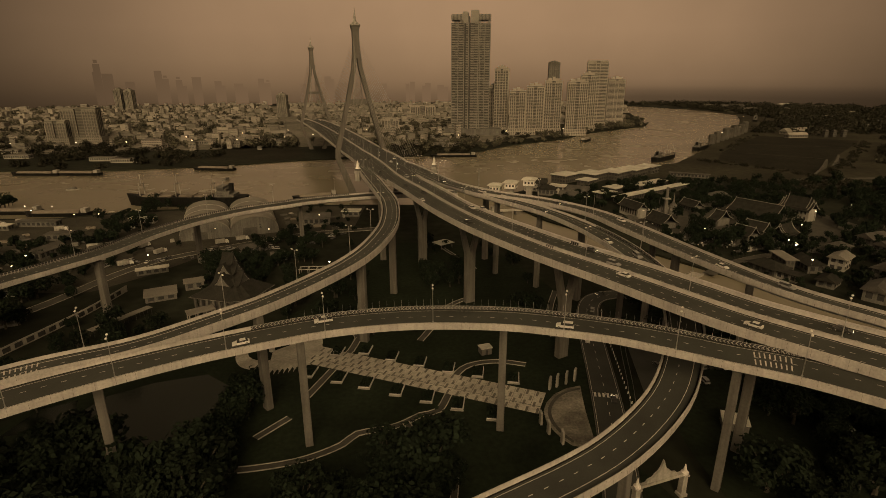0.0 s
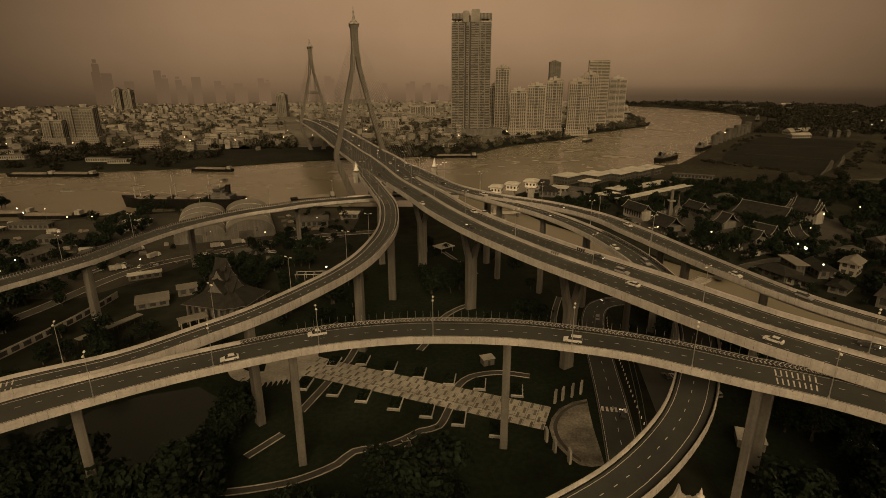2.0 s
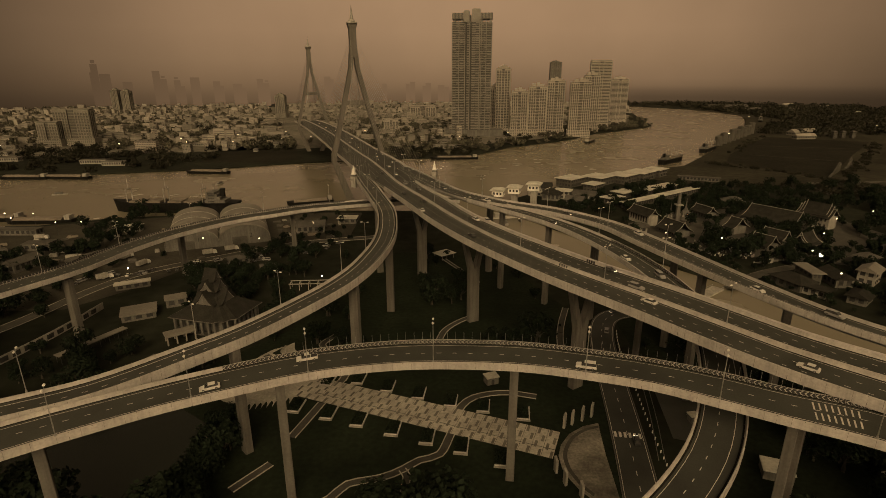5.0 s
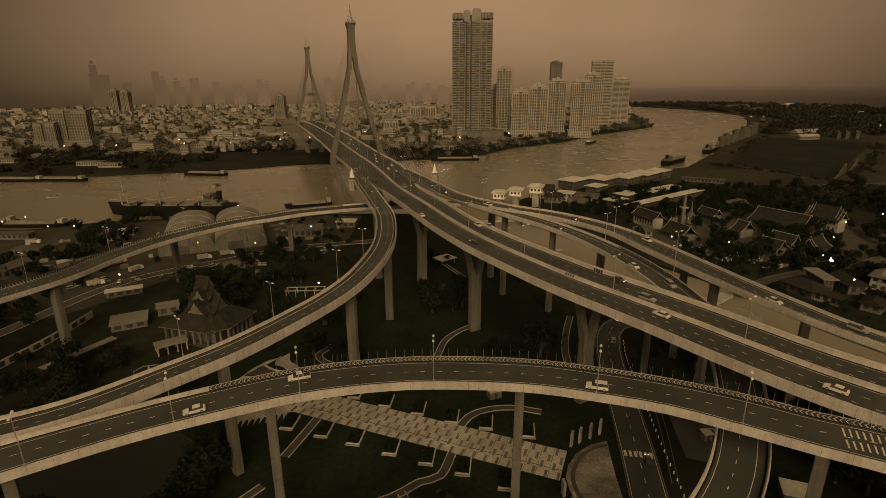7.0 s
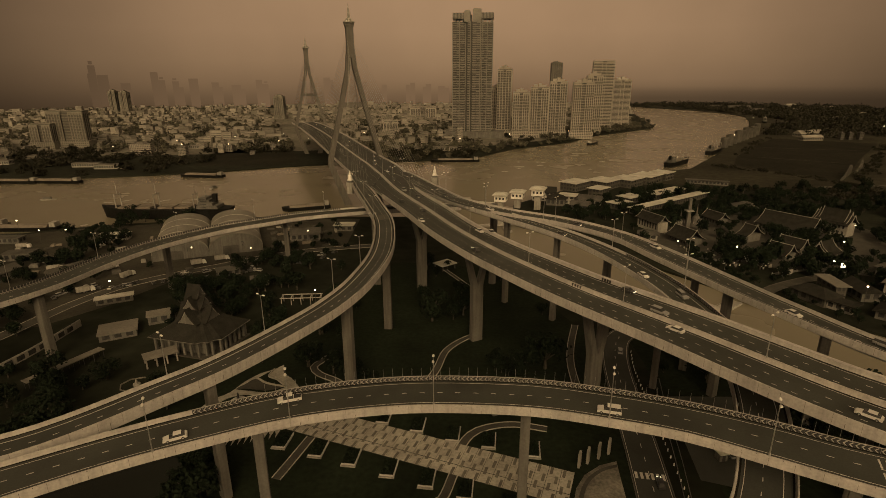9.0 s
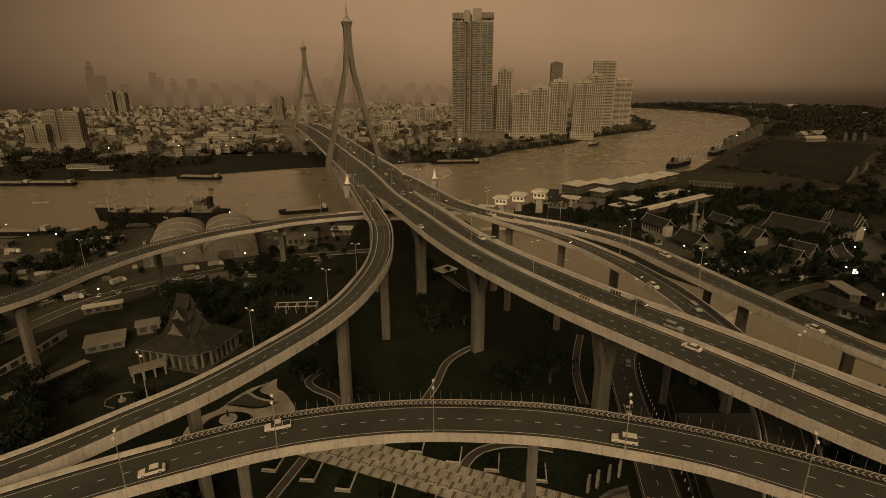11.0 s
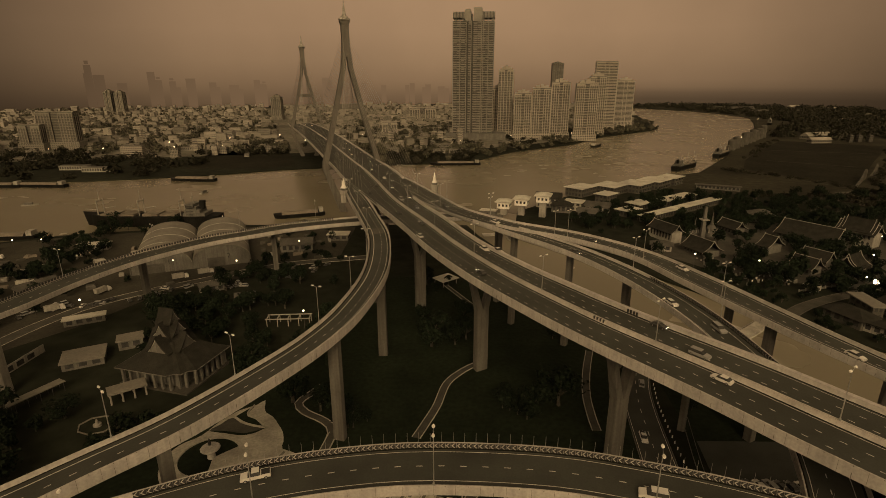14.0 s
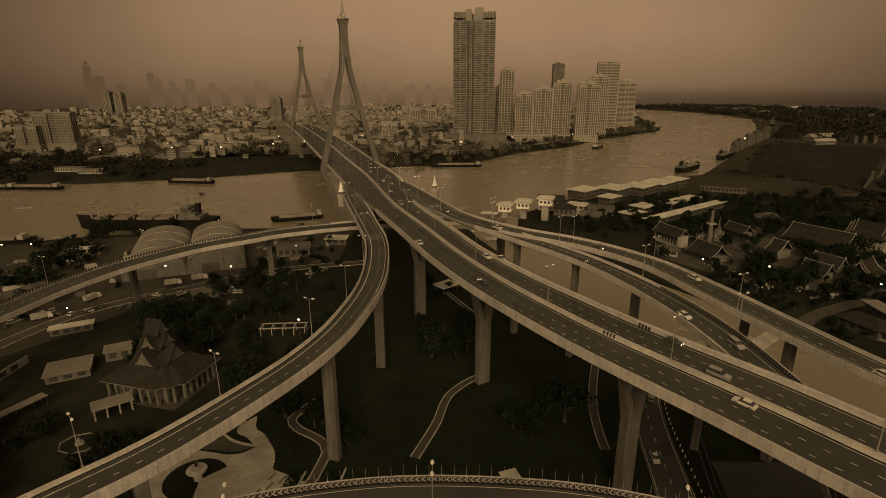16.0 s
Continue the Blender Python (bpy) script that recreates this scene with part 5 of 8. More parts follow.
# ---------------------------------------------------------------- buildings
def window_grid(bm, x0, x1, z0, z1, y, nx, nz, fill=0.6, out=-0.06, axis="y"):
    """Rows of dark panes standing slightly proud of a wall at y (or at x when axis is x)."""
    dx, dz = (x1 - x0) / nx, (z1 - z0) / nz
    for i in range(nx):
        for k in range(nz):
            a, c = x0 + dx * (i + 0.5 - fill / 2), x0 + dx * (i + 0.5 + fill / 2)
            u, w = z0 + dz * (k + 0.3), z0 + dz * (k + 0.85)
            if axis == "y":
                q = [(a, y + out, u), (c, y + out, u), (c, y + out, w), (a, y + out, w)]
            else:
                q = [(y + out, a, u), (y + out, c, u), (y + out, c, w), (y + out, a, w)]
            bm.faces.new([bm.verts.new(v) for v in q])


def building(name, m, w, d, h, roof, wall_mat, roof_mat, label, category, group="", floors=None, bays=None, eave=0.6):
    t = thing(name, m, label, category, group)
    bm = bmesh.new()
    box(bm, -w / 2, -d / 2, -0.2, w / 2, d / 2, h)
    part("wall", bm, M[wall_mat], t)
    floors = floors or max(1, int(h / 3.2))
    bays = bays or max(2, int(w / 3.6))
    side_bays = max(2, int(d / 3.6))
    bm = bmesh.new()
    window_grid(bm, -w / 2 + 0.4, w / 2 - 0.4, 0, h, -d / 2, bays, floors)
    window_grid(bm, -w / 2 + 0.4, w / 2 - 0.4, 0, h, d / 2, bays, floors, out=0.06)
    window_grid(bm, -d / 2 + 0.4, d / 2 - 0.4, 0, h, -w / 2, side_bays, floors, axis="x")
    window_grid(bm, -d / 2 + 0.4, d / 2 - 0.4, 0, h, w / 2, side_bays, floors, out=0.06, axis="x")
    part("glazing", bm, M["glass"], t)["kind"] = "stuff"
    bm = bmesh.new()
    e = eave
    if roof == "flat":
        box(bm, -w / 2 - 0.15, -d / 2 - 0.15, h, w / 2 + 0.15, d / 2 + 0.15, h + 0.4)
        box(bm, -w * 0.2, -d * 0.15, h + 0.4, w * 0.1, d * 0.25, h + 2.6)
    elif roof == "slab":
        box(bm, -w / 2 - e, -d / 2 - e, h, w / 2 + e, d / 2 + e, h + 0.5)
    elif roof == "gable":
        r = min(w, d) * 0.32
        if w >= d:
            loft(bm, [[Vector((x, -d / 2 - e, h - 0.2)), Vector((x, 0, h + r)), Vector((x, d / 2 + e, h - 0.2))] for x in (-w / 2 - e, w / 2 + e)])
        else:
            loft(bm, [[Vector((-w / 2 - e, y, h - 0.2)), Vector((0, y, h + r)), Vector((w / 2 + e, y, h - 0.2))] for y in (-d / 2 - e, d / 2 + e)])
    else:
        r = min(w, d) * 0.3
        k = max(0.0, (w - d) / 2)
        j = max(0.0, (d - w) / 2)
        loft(bm, [[Vector((x * (w / 2 + e), y * (d / 2 + e), h - 0.1)) for x, y in ((-1, -1), (1, -1), (1, 1), (-1, 1))], [Vector((x * (k + 0.1), y * (j + 0.1), h + r)) for x, y in ((-1, -1), (1, -1), (1, 1), (-1, 1))]])
    part("roof", fix(bm), M[roof_mat], t)
    return t


# ---------------------------------------------------------------- yards on the near bank
flat("yard", [(-381.5, 398.5), (-309.6, 401.1), (-266.3, 421.3), (-157.1, 447.5), (-69.3, 446.4), (-67.7, 375.3), (-111.1, 341.7), (-147.3, 318.7), (-167.1, 275.5), (-183.5, 252.8), (-228.8, 249.9), (-281.9, 281.6), (-385.4, 301.5)], 0.03, M["soil"], "pale dusty riverside yard", "yard", 0.02)
strip("road", [(-224.9, 172.1), (-197.2, 231.2), (-185.3, 278.9), (-170.8, 306), (-138.3, 333.2), (-97.7, 361.1), (-47.4, 376)], 3.4, 0.08, M["paving_dark"], "narrow service road beside the yard", "road")

# two vaulted halls, numbered on their fronts


def vaulted_hall(x, y, number):
    t = thing("vaulted_hall", pose(x, y, 0, 0, 0, 22), "pale barrel-vaulted hall with ribbed roof and a numbered front", "hall", "vaulted halls by the river")
    w, d, hw, rise = 16.0, 70.0, 4.6, 8.8
    arc = [(w * math.cos(a), hw + rise * math.sin(a)) for a in [math.pi * k / 18 for k in range(19)]]
    bm = bmesh.new()
    loft(bm, [[Vector((a, yy, b_)) for a, b_ in arc] + [Vector((a * 0.985, yy, b_ - 0.35)) for a, b_ in arc[::-1]] for yy in [d * k / 12 for k in range(13)]])
    part("roof", fix(bm), M["roof_hall"], t, "pale sheet vault")
    for k in range(1, 4):
        bm = bmesh.new()
        yy = d * k / 4
        loft(bm, [[Vector((a * 1.006, yy + o, b_ + 0.06)) for a, b_ in arc] + [Vector((a * 0.99, yy + o, b_ - 0.1)) for a, b_ in arc[::-1]] for o in (-0.5, 0.5)])
        part("roof_rib", fix(bm), M["roof_light"], t)
    for s in (-1, 1):
        bm = bmesh.new()
        box(bm, s * w - 0.25, 0, -0.2, s * w + 0.25, d, hw)
        part("wall", bm, M["wall_mid"], t)
    bm = bmesh.new()
    loft(bm, [[Vector((a * 0.98, yy, b_ - 0.2)) for a, b_ in arc] + [Vector((-w * 0.98, yy, 0)), Vector((w * 0.98, yy, 0))] for yy in (0.6, 0.9)])
    part("front_wall", fix(bm), M["wall_mid"], t)
    bm = bmesh.new()
    box(bm, -8, 0.45, 0, 1.5, 0.62, 5.5)
    part("door", bm, M["roof_mid"], t, "tall grey sliding door")
    cu = bpy.data.curves.new("number", "FONT")
    cu.body, cu.size, cu.extrude, cu.align_x = number, 4.0, 0.03, "CENTER"
    me = bpy.data.objects.new("number", cu)
    scene.collection.objects.link(me)
    dg = bpy.context.evaluated_depsgraph_get()
    mesh = bpy.data.meshes.new_from_object(me.evaluated_get(dg))
    bpy.data.objects.remove(me)
    mesh.materials.clear()
    mesh.materials.append(M["black"])
    shared("number", mesh, t, pose(4, 0.5, 4.6, 90, 0, 0))


vaulted_hall(-164.5, 347, "1")
vaulted_hall(-134.6, 359.2, "2")

# painted wall with framed panels
wall_line = [Vector((q[0], q[1], 0)) for q in spline([(-179.8, 170.7, 0), (-175.2, 190.4, 0), (-170.6, 209.9, 0), (-167, 229.2, 0), (-165.2, 254, 0)], 1.0)]
ws = sides(wall_line)
mural = thing("boundary_wall", Matrix(), "pale boundary wall with dark framed panels", "wall")
bm = bmesh.new()
ribbon(bm, wall_line, ws, [(-0.25, -0.1), (-0.25, 3.2), (0.25, 3.2), (0.25, -0.1)])
part("wall", fix(bm), M["wall"], mural)
s = 3.0
while s < length_of(wall_line) - 3:
    p, h, sd, i = along(wall_line, ws, s)
    bm = bmesh.new()
    box(bm, -1.6, -0.06, 0.6, 1.6, 0.06, 2.6, frame_at(p + sd * 0.3, h))
    part("panel", bm, M["glass"], mural)
    s += 5.0

# sheds and houses on the near bank
G = "sheds and houses on the near bank"
for x, y, turn, w, d, h, roof, wm_, rm in ((-143.1, 245.9, 28, 14, 11, 3, "slab", "wall_mid", "roof_hall"), (-132.1, 259, 28, 9, 6, 4, "slab", "wall_mid", "roof_hall"),
        (-166, 281, 28, 16, 4, 3, "slab", "wall_mid", "roof_light"), (-215.7, 318.3, 60, 18, 8, 4, "gable", "wall_mid", "roof_mid"),
        (-219.8, 250.5, 20, 14, 9, 4, "gable", "wall", "roof_dark"), (-198.2, 214, 30, 12, 8, 4, "gable", "wall_mid", "roof_dark"), (-206.5, 197.2, 10, 12, 9, 5, "hip", "wall_mid", "roof_dark"),
        (-124.5, 320.4, 35, 12, 6, 3.5, "gable", "wall_mid", "roof_mid"), (-101.3, 305.3, 20, 9, 6, 3.5, "gable", "wall", "roof_mid"), (-247.8, 311.4, 80, 18, 8, 5, "gable", "wall_mid", "roof_mid"), (-264.9, 348.1, 10, 16, 8, 4.5, "slab", "wall_mid", "roof_mid"),
        (-98.2, 391.1, 10, 20, 10, 5, "gable", "wall_mid", "roof_mid"), (-75.9, 415.4, 0, 14, 9, 4, "slab", "wall_mid", "roof_light"), (-231.9, 391.8, 5, 18, 6, 4, "slab", "wall", "roof_light"), (-305.8, 383, 0, 30, 7, 4, "slab", "wall_mid", "roof_mid"),
        (-331.7, 372.1, 0, 26, 6, 3.5, "slab", "wall_mid", "roof_light"), (-242.6, 223.6, 40, 12, 9, 4, "gable", "wall_mid", "roof_dark"), (-269.1, 250.1, 10, 14, 10, 4.5, "gable", "wall_mid", "roof_dark"), (-229.4, 181.5, 30, 12, 9, 4, "hip", "wall_mid", "roof_dark")):
    building("shed" if h < 4.6 else "house", pose(x, y, 0, 0, 0, turn), w, d, h, roof, wm_, rm, {"roof_light": "low shed with a pale sheet roof", "roof_hall": "low house with a flat pale sheet roof", "roof_mid": "low building with a weathered sheet roof", "roof_dark": "small house with a dark tiled roof"}[rm], "shed" if h < 4.6 else "house", G)
cover = thing("covered_walkway", pose(-144.3, 214.3, 0, 0, 0, 64), "long covered walkway with a flat pale roof on slim posts", "walkway")
bm = bmesh.new()
box(bm, -14, -1.9, 3.3, 14, 1.9, 3.6)
bmesh.ops.bevel(bm, geom=bm.edges[:], offset=0.05, segments=1, affect="EDGES")
part("roof", bm, M["roof_hall"], cover)
for k in range(8):
    for y in (-1.6, 1.6):
        bm = bmesh.new()
        tube(bm, (-13.3 + 3.8 * k, y, -0.1), (-13.3 + 3.8 * k, y, 3.35), 0.1, 0.1, 6)
        part("post", bm, M["dark_steel"], cover)
frame_ = thing("steel_frame_shelter", pose(-72.1, 280, 0, 0, 0, 4), "white open shelter frame with flat roof panels", "shelter")
for k in range(5):
    for y in (-2.5, 2.5):
        bm = bmesh.new()
        box(bm, -9.5 + 4.7 * k, y - 0.15, -0.1, -9.2 + 4.7 * k, y + 0.15, 3.4)
        part("post", bm, M["wall"], frame_)
bm = bmesh.new()
for y in (-2.7, 2.3):
    box(bm, -10, y, 3.4, 10, y + 0.4, 3.8)
for k in range(5):
    box(bm, -9.6 + 4.7 * k, -2.3, 3.45, -9.1 + 4.7 * k, 2.3, 3.75)
part("roof_frame", bm, M["wall"], frame_)


# tiered-roof pavilion
def curved_gable(bm, m, length, half, z0, rise, th=0.4):
    """A steep curved gabled roof, ridge along x."""
    prof = [(-half, z0), (-half * 0.55, z0 + rise * 0.3), (-half * 0.22, z0 + rise * 0.68), (0, z0 + rise)]
    prof = prof + [(-a, b_) for a, b_ in prof[-2::-1]]
    low = [(a * 0.97, b_ - th) for a, b_ in prof[::-1]]
    loft(bm, [[m @ Vector((x, a, b_)) for a, b_ in prof + low] for x in (-length / 2, length / 2)])


pav = thing("thai_pavilion", pose(-102.7, 237.5, 0, 0, 0, -15), "large pavilion with dark tiered pointed roofs and pale columns", "pavilion")
bm = bmesh.new()
EAVE = ((-15, -12.5), (7.5, -12.5), (9.2, -10.6), (11.6, -10.2), (12.6, -7.6), (15, -6.2), (15, 12.5), (-15, 12.5))
loft(bm, [[Vector((x * k, y * k, z)) for x, y in EAVE] for k, z in ((1.0, 6.7), (1.0, 7.1), (0.8, 8.7), (0.55, 11.2), (0.3, 14.6))])
part("lower_roof", fix(bm), M["roof_dark"], pav)
for turn, ln, hf, z0, rise in ((0, 15, 5, 12.2, 6.2), (90, 15, 5, 12.2, 6.2), (0, 9.5, 4, 17.4, 5.2), (90, 9.5, 4, 17.4, 5.2), (0, 6.5, 3, 21.6, 5.2)):
    bm = bmesh.new()
    curved_gable(bm, Matrix.Rotation(radians(turn), 4, "Z"), ln, hf, z0, rise)
    part("upper_roof", fix(bm), M["roof_dark"], pav)
    for s in (-1, 1):
        bm = bmesh.new()
        r = Matrix.Rotation(radians(turn), 4, "Z")
        q = [r @ Vector((s * (ln / 2 - 0.5), a, b_)) for a, b_ in ((-hf * 0.8, z0), (hf * 0.8, z0), (hf * 0.2, z0 + rise * 0.6), (0, z0 + rise * 0.85), (-hf * 0.2, z0 + rise * 0.6))]
        bm.faces.new([bm.verts.new(v) for v in q])
        part("gable", bm, M["wall_mid"], pav)
        bm = bmesh.new()
        for a0, a1 in zip(q[1:], q[2:] + q[:1]):
            tube(bm, a0, a1, 0.16, 0.16, 5)
        part("bargeboard", bm, M["wall"], pav)
bm = bmesh.new()
box(bm, -11.5, -8.5, -0.1, 9.5, 9, 7.0)
part("inner_wall", bm, M["wall_mid"], pav)
for x, y in [(-13 + 3.4 * k, -11) for k in range(7)] + [(13.2, -5 + 2.9 * k) for k in range(6)] + [(-13 + 3.7 * k, 11) for k in range(8)] + [(-13.4, -7.5 + 3.7 * k) for k in range(5)] + [(9.6, -9.2), (11.6, -8)]:
    bm = bmesh.new()
    box(bm, x - 0.5, y - 0.5, -0.1, x + 0.5, y + 0.5, 6.9)
    bmesh.ops.bevel(bm, geom=bm.edges[:], offset=0.08, segments=1, affect="EDGES")
    part("column", bm, M["wall_mid"], pav)
bm = bmesh.new()
box(bm, -14.5, -12, -0.2, 14.5, 12, 0.6)
part("terrace", bm, M["paving_dark"], pav)
bm = bmesh.new()
for (x0, y0), (x1, y1) in zip(EAVE, EAVE[1:] + EAVE[:1]):
    tube(bm, (x0, y0, 6.95), (x1, y1, 6.95), 0.2, 0.2, 5)
part("eave_board", bm, M["wall_mid"], pav)
portico = thing("porch", pose(-112.2, 222, 0, 0, 0, 37), "low pale-roofed porch with columns beside the pavilion", "porch")
bm = bmesh.new()
box(bm, -6, -3.2, 3.6, 6, 3.2, 4.1)
part("roof", bm, M["roof_hall"], portico)
for x in (-5.3, -1.8, 1.8, 5.3):
    for y in (-2.7, 2.7):
        bm = bmesh.new()
        tube(bm, (x, y, -0.1), (x, y, 3.65), 0.32, 0.28, 8)
        part("column", bm, M["wall"], portico)


# lit lamps and trucks in the yards
def yard_lamp(x, y, h=9.0):
    t = thing("yard_lamp", pose(x, y, 0), "tall yard lamp with a glowing round head", "yard lamp", "glowing lamps of the yards and streets")
    bm = bmesh.new()
    tube(bm, (0, 0, -0.2), (0, 0, h), 0.12, 0.08, 6)
    part("pole", bm, M["dark_steel"], t)
    bm = bmesh.new()
    lathe(bm, [(0.1, h), (0.32, h + 0.1), (0.42, h + 0.35), (0.3, h + 0.6), (0.1, h + 0.7)], 10)
    part("globe", fix(bm), M["lamp_on"], t)
    return t


yl = yard_lamp(-361.1, 406.2)
for x, y in ((-334.1, 407.7), (-312, 407), (-318.3, 393.4), (-276.5, 381), (-259.1, 382.4), (-167.6, 443.1), (-169.9, 285.6), (-154.7, 342.1), (-118.4, 341.1), (-233.2, 266.4), (-239.2, 284.5), (-63.5, 273.9), (-93.4, 379.7), (213.8, 315.8), (203.6, 277.8), (245, 352), (279.9, 390.3), (174, 342), (269.2, 282.1), (143.7, 354.2), (323.2, 412.8)):
    copy_thing(yl, pose(x, y, 0))
flood = thing("floodlight", pose(222.5, 319.3, 0), "bright square floodlight on a post", "floodlight")
bm = bmesh.new()
tube(bm, (0, 0, -0.2), (0, 0, 4.6), 0.12, 0.1, 6)
part("pole", bm, M["dark_steel"], flood)
bm = bmesh.new()
box(bm, -1.5, -0.2, 4.4, 1.5, 0.2, 6.6)
part("lamp_panel", bm, M["lamp_on"], flood)


def truck():
    t = thing("truck", Matrix(), "parked lorry with a pale box body", "lorry", "lorries in the yard")
    bm = bmesh.new()
    box(bm, -4.2, -1.2, 0.95, 2.0, 1.2, 3.4)
    bmesh.ops.bevel(bm, geom=bm.edges[:], offset=0.08, segments=1, affect="EDGES")
    part("cargo_box", bm, M["wall"], t)
    bm = bmesh.new()
    loft(bm, [[Vector((x, s, z)) for x, z in ((2.2, 0.6), (2.2, 2.7), (3.6, 2.7), (4.2, 1.7), (4.25, 0.6))] for s in (-1.15, 1.15)])
    part("cab", fix(bm), M["car_white"], t)
    for x in (-3, -1.8, 3.1):
        for s in (-1, 1):
            bm = bmesh.new()
            tube(bm, (x, s * 0.85, 0.5), (x, s * 1.15, 0.5), 0.5, 0.5, 10)
            part("wheel", fix(bm), M["rubber"], t)
    return t


tr = truck()
tr.matrix_basis = pose(-324.4, 390.3, 0.05, 0, 0, 5)
rnd = random.Random(12)
for x, y, a in ((-314.2, 387.6, 5), (-336.5, 383.1, 8), (-352.5, 387.9, 0), (-238.5, 350.2, 80), (-242.1, 340.9, 82), (-280.2, 370.1, 15), (-206, 303.5, 60), (-188.9, 293.6, 40), (-179.9, 316.4, 70), (-196.9, 328.9, 75), (-228.1, 326.5, 20), (-149.2, 337, 30), (-138.4, 345.1, 30)):
    copy_thing(tr, pose(x, y, 0.05, 0, 0, a))
for k in range(46):
    x = rnd.uniform(-200, -70)
    y = 290 + (x + 200) * 0.45 + rnd.uniform(-6, 12)
    put(rnd.choice((sedan_w, sedan_p, suv_g, sedan_p, sedan_p)), pose(x, y, 0.1, 0, 0, rnd.uniform(0, 360)))

def stack(x, y, a, w, d, h, mat):
    t = thing("goods_stack", pose(x, y, 0.03, 0, 0, a), {"roof_mid": "weathered stack of goods under a sheet in the yard", "rust": "rusty stack of goods in the yard", "wall": "pale wrapped pallets in the yard", "paving_dark": "dark heap of building material in the yard"}[mat], "goods stack", "stacks of goods in the yard")
    bm = bmesh.new()
    loft(bm, [[Vector((p * k, q * k, z)) for p, q in ((-w, -d), (w, -d), (w, d), (-w, d))] for k, z in ((1, -0.05), (1, h * 0.7), (0.8, h))])
    part("load", fix(bm), M[mat], t)
    bm = bmesh.new()
    box(bm, -w - 0.1, -d - 0.1, -0.05, w + 0.1, d + 0.1, 0.14)
    part("pallet", bm, M["bark"], t)


for k in range(150):
    x = rnd.uniform(-300, -75)
    y = 262 + (x + 300) * 0.42 + rnd.uniform(0, 100)
    if inside((x, y), [(-184, 340), (-150, 335), (-112, 350), (-136, 432), (-215, 420)]) or y > 440 + (x + 75) * 0.15:
        continue
    stack(x, y, rnd.choice((20, 35, 110)) + rnd.uniform(-8, 8), rnd.uniform(1, 3.2), rnd.uniform(0.8, 1.8), rnd.uniform(0.8, 2.4), rnd.choice(("roof_mid", "rust", "wall", "paving_dark", "paving_dark")))

# trees of the near bank
rnd = random.Random(77)
taken = [(-175, 380, 36), (-148, 392, 36), (-192, 412, 20), (-105, 234, 27), (-113, 220, 13), (-143.1, 245.9, 13), (-143.8, 214.4, 9), (-72.1, 280, 12), (-112, 204.6, 12), (-215.7, 318.3, 16)]


WOOD = []


def scatter(x0, y0, x1, y1, count, smin, smax, test=None):
    k = 0
    for _ in range(count * 5):
        x, y = rnd.uniform(x0, x1), rnd.uniform(y0, y1)
        if inside((x, y), COURT) or (x + 68) ** 2 + (y - 194) ** 2 < 484 or any((x - a) ** 2 + (y - b_) ** 2 < r * r for a, b_, r in taken) or (test and not test(x, y)):
            continue
        if y < 265 and x < 0:
            plant(rnd.choice(TREES), x, y, rnd.uniform(smin, smax), 0, rnd)
        else:
            WOOD.append((rnd.randrange(len(TREES)), x, y, rnd.uniform(smin, smax), rnd.uniform(0, 6.28)))
        k += 1
        if k >= count:
            break


scatter(-137.1, 186.7, -70, 300, 46, 0.6, 1.1)
scatter(-247.9, 161.2, -186, 262, 60, 0.6, 1.1)
scatter(-301.6, 187, -240, 300, 30, 0.6, 1.0)
scatter(-165.3, 146.7, -124, 215, 22, 0.6, 1.0)
scatter(-245.9, 325.2, -215, 400, 16, 0.7, 1.1)
scatter(-128.8, 292.2, -60, 345, 34, 0.4, 0.8)
scatter(-330, 260, -190, 340, 70, 0.45, 0.9)
scatter(-230, 330, -70, 440, 46, 0.35, 0.6, lambda x, y: not inside((x, y), [(-184, 335), (-150, 330), (-108, 345), (-132, 436), (-220, 424)]))
scatter(-120.1, 334.6, -60, 372, 12, 0.4, 0.7)
scatter(-279.7, 394, -200, 455, 16, 0.5, 0.9)
scatter(-381.5, 398.5, -380, 452, 8, 0.8, 1.1)

# ---------------------------------------------------------------- river craft


def hull(bm, length, half, z0, z1, bow=0.18, rake=2.5):
    secs = []
    for u in (0, 0.03, 0.1, 0.3, 0.6, 1 - bow, 1 - bow * 0.4, 1 - bow * 0.12, 1.0):
        k = 1.0 if 0.1 <= u <= 1 - bow else (0.72 + 2.8 * u if u < 0.1 else max(0.03, 1 - ((u - (1 - bow)) / bow) ** 1.6))
        lift = 0.0 if u < 1 - bow else 2.4 * ((u - (1 - bow)) / bow) ** 2 * (z1 / 8)
        x = -length / 2 + length * u
        xo = rake * (1 if u > 0.95 else 0)
        secs.append([Vector((x, -half * k * 0.86, z0)), Vector((x + xo, -half * k, z1 + lift)), Vector((x + xo, half * k, z1 + lift)), Vector((x, half * k * 0.86, z0))])
    loft(bm, secs)


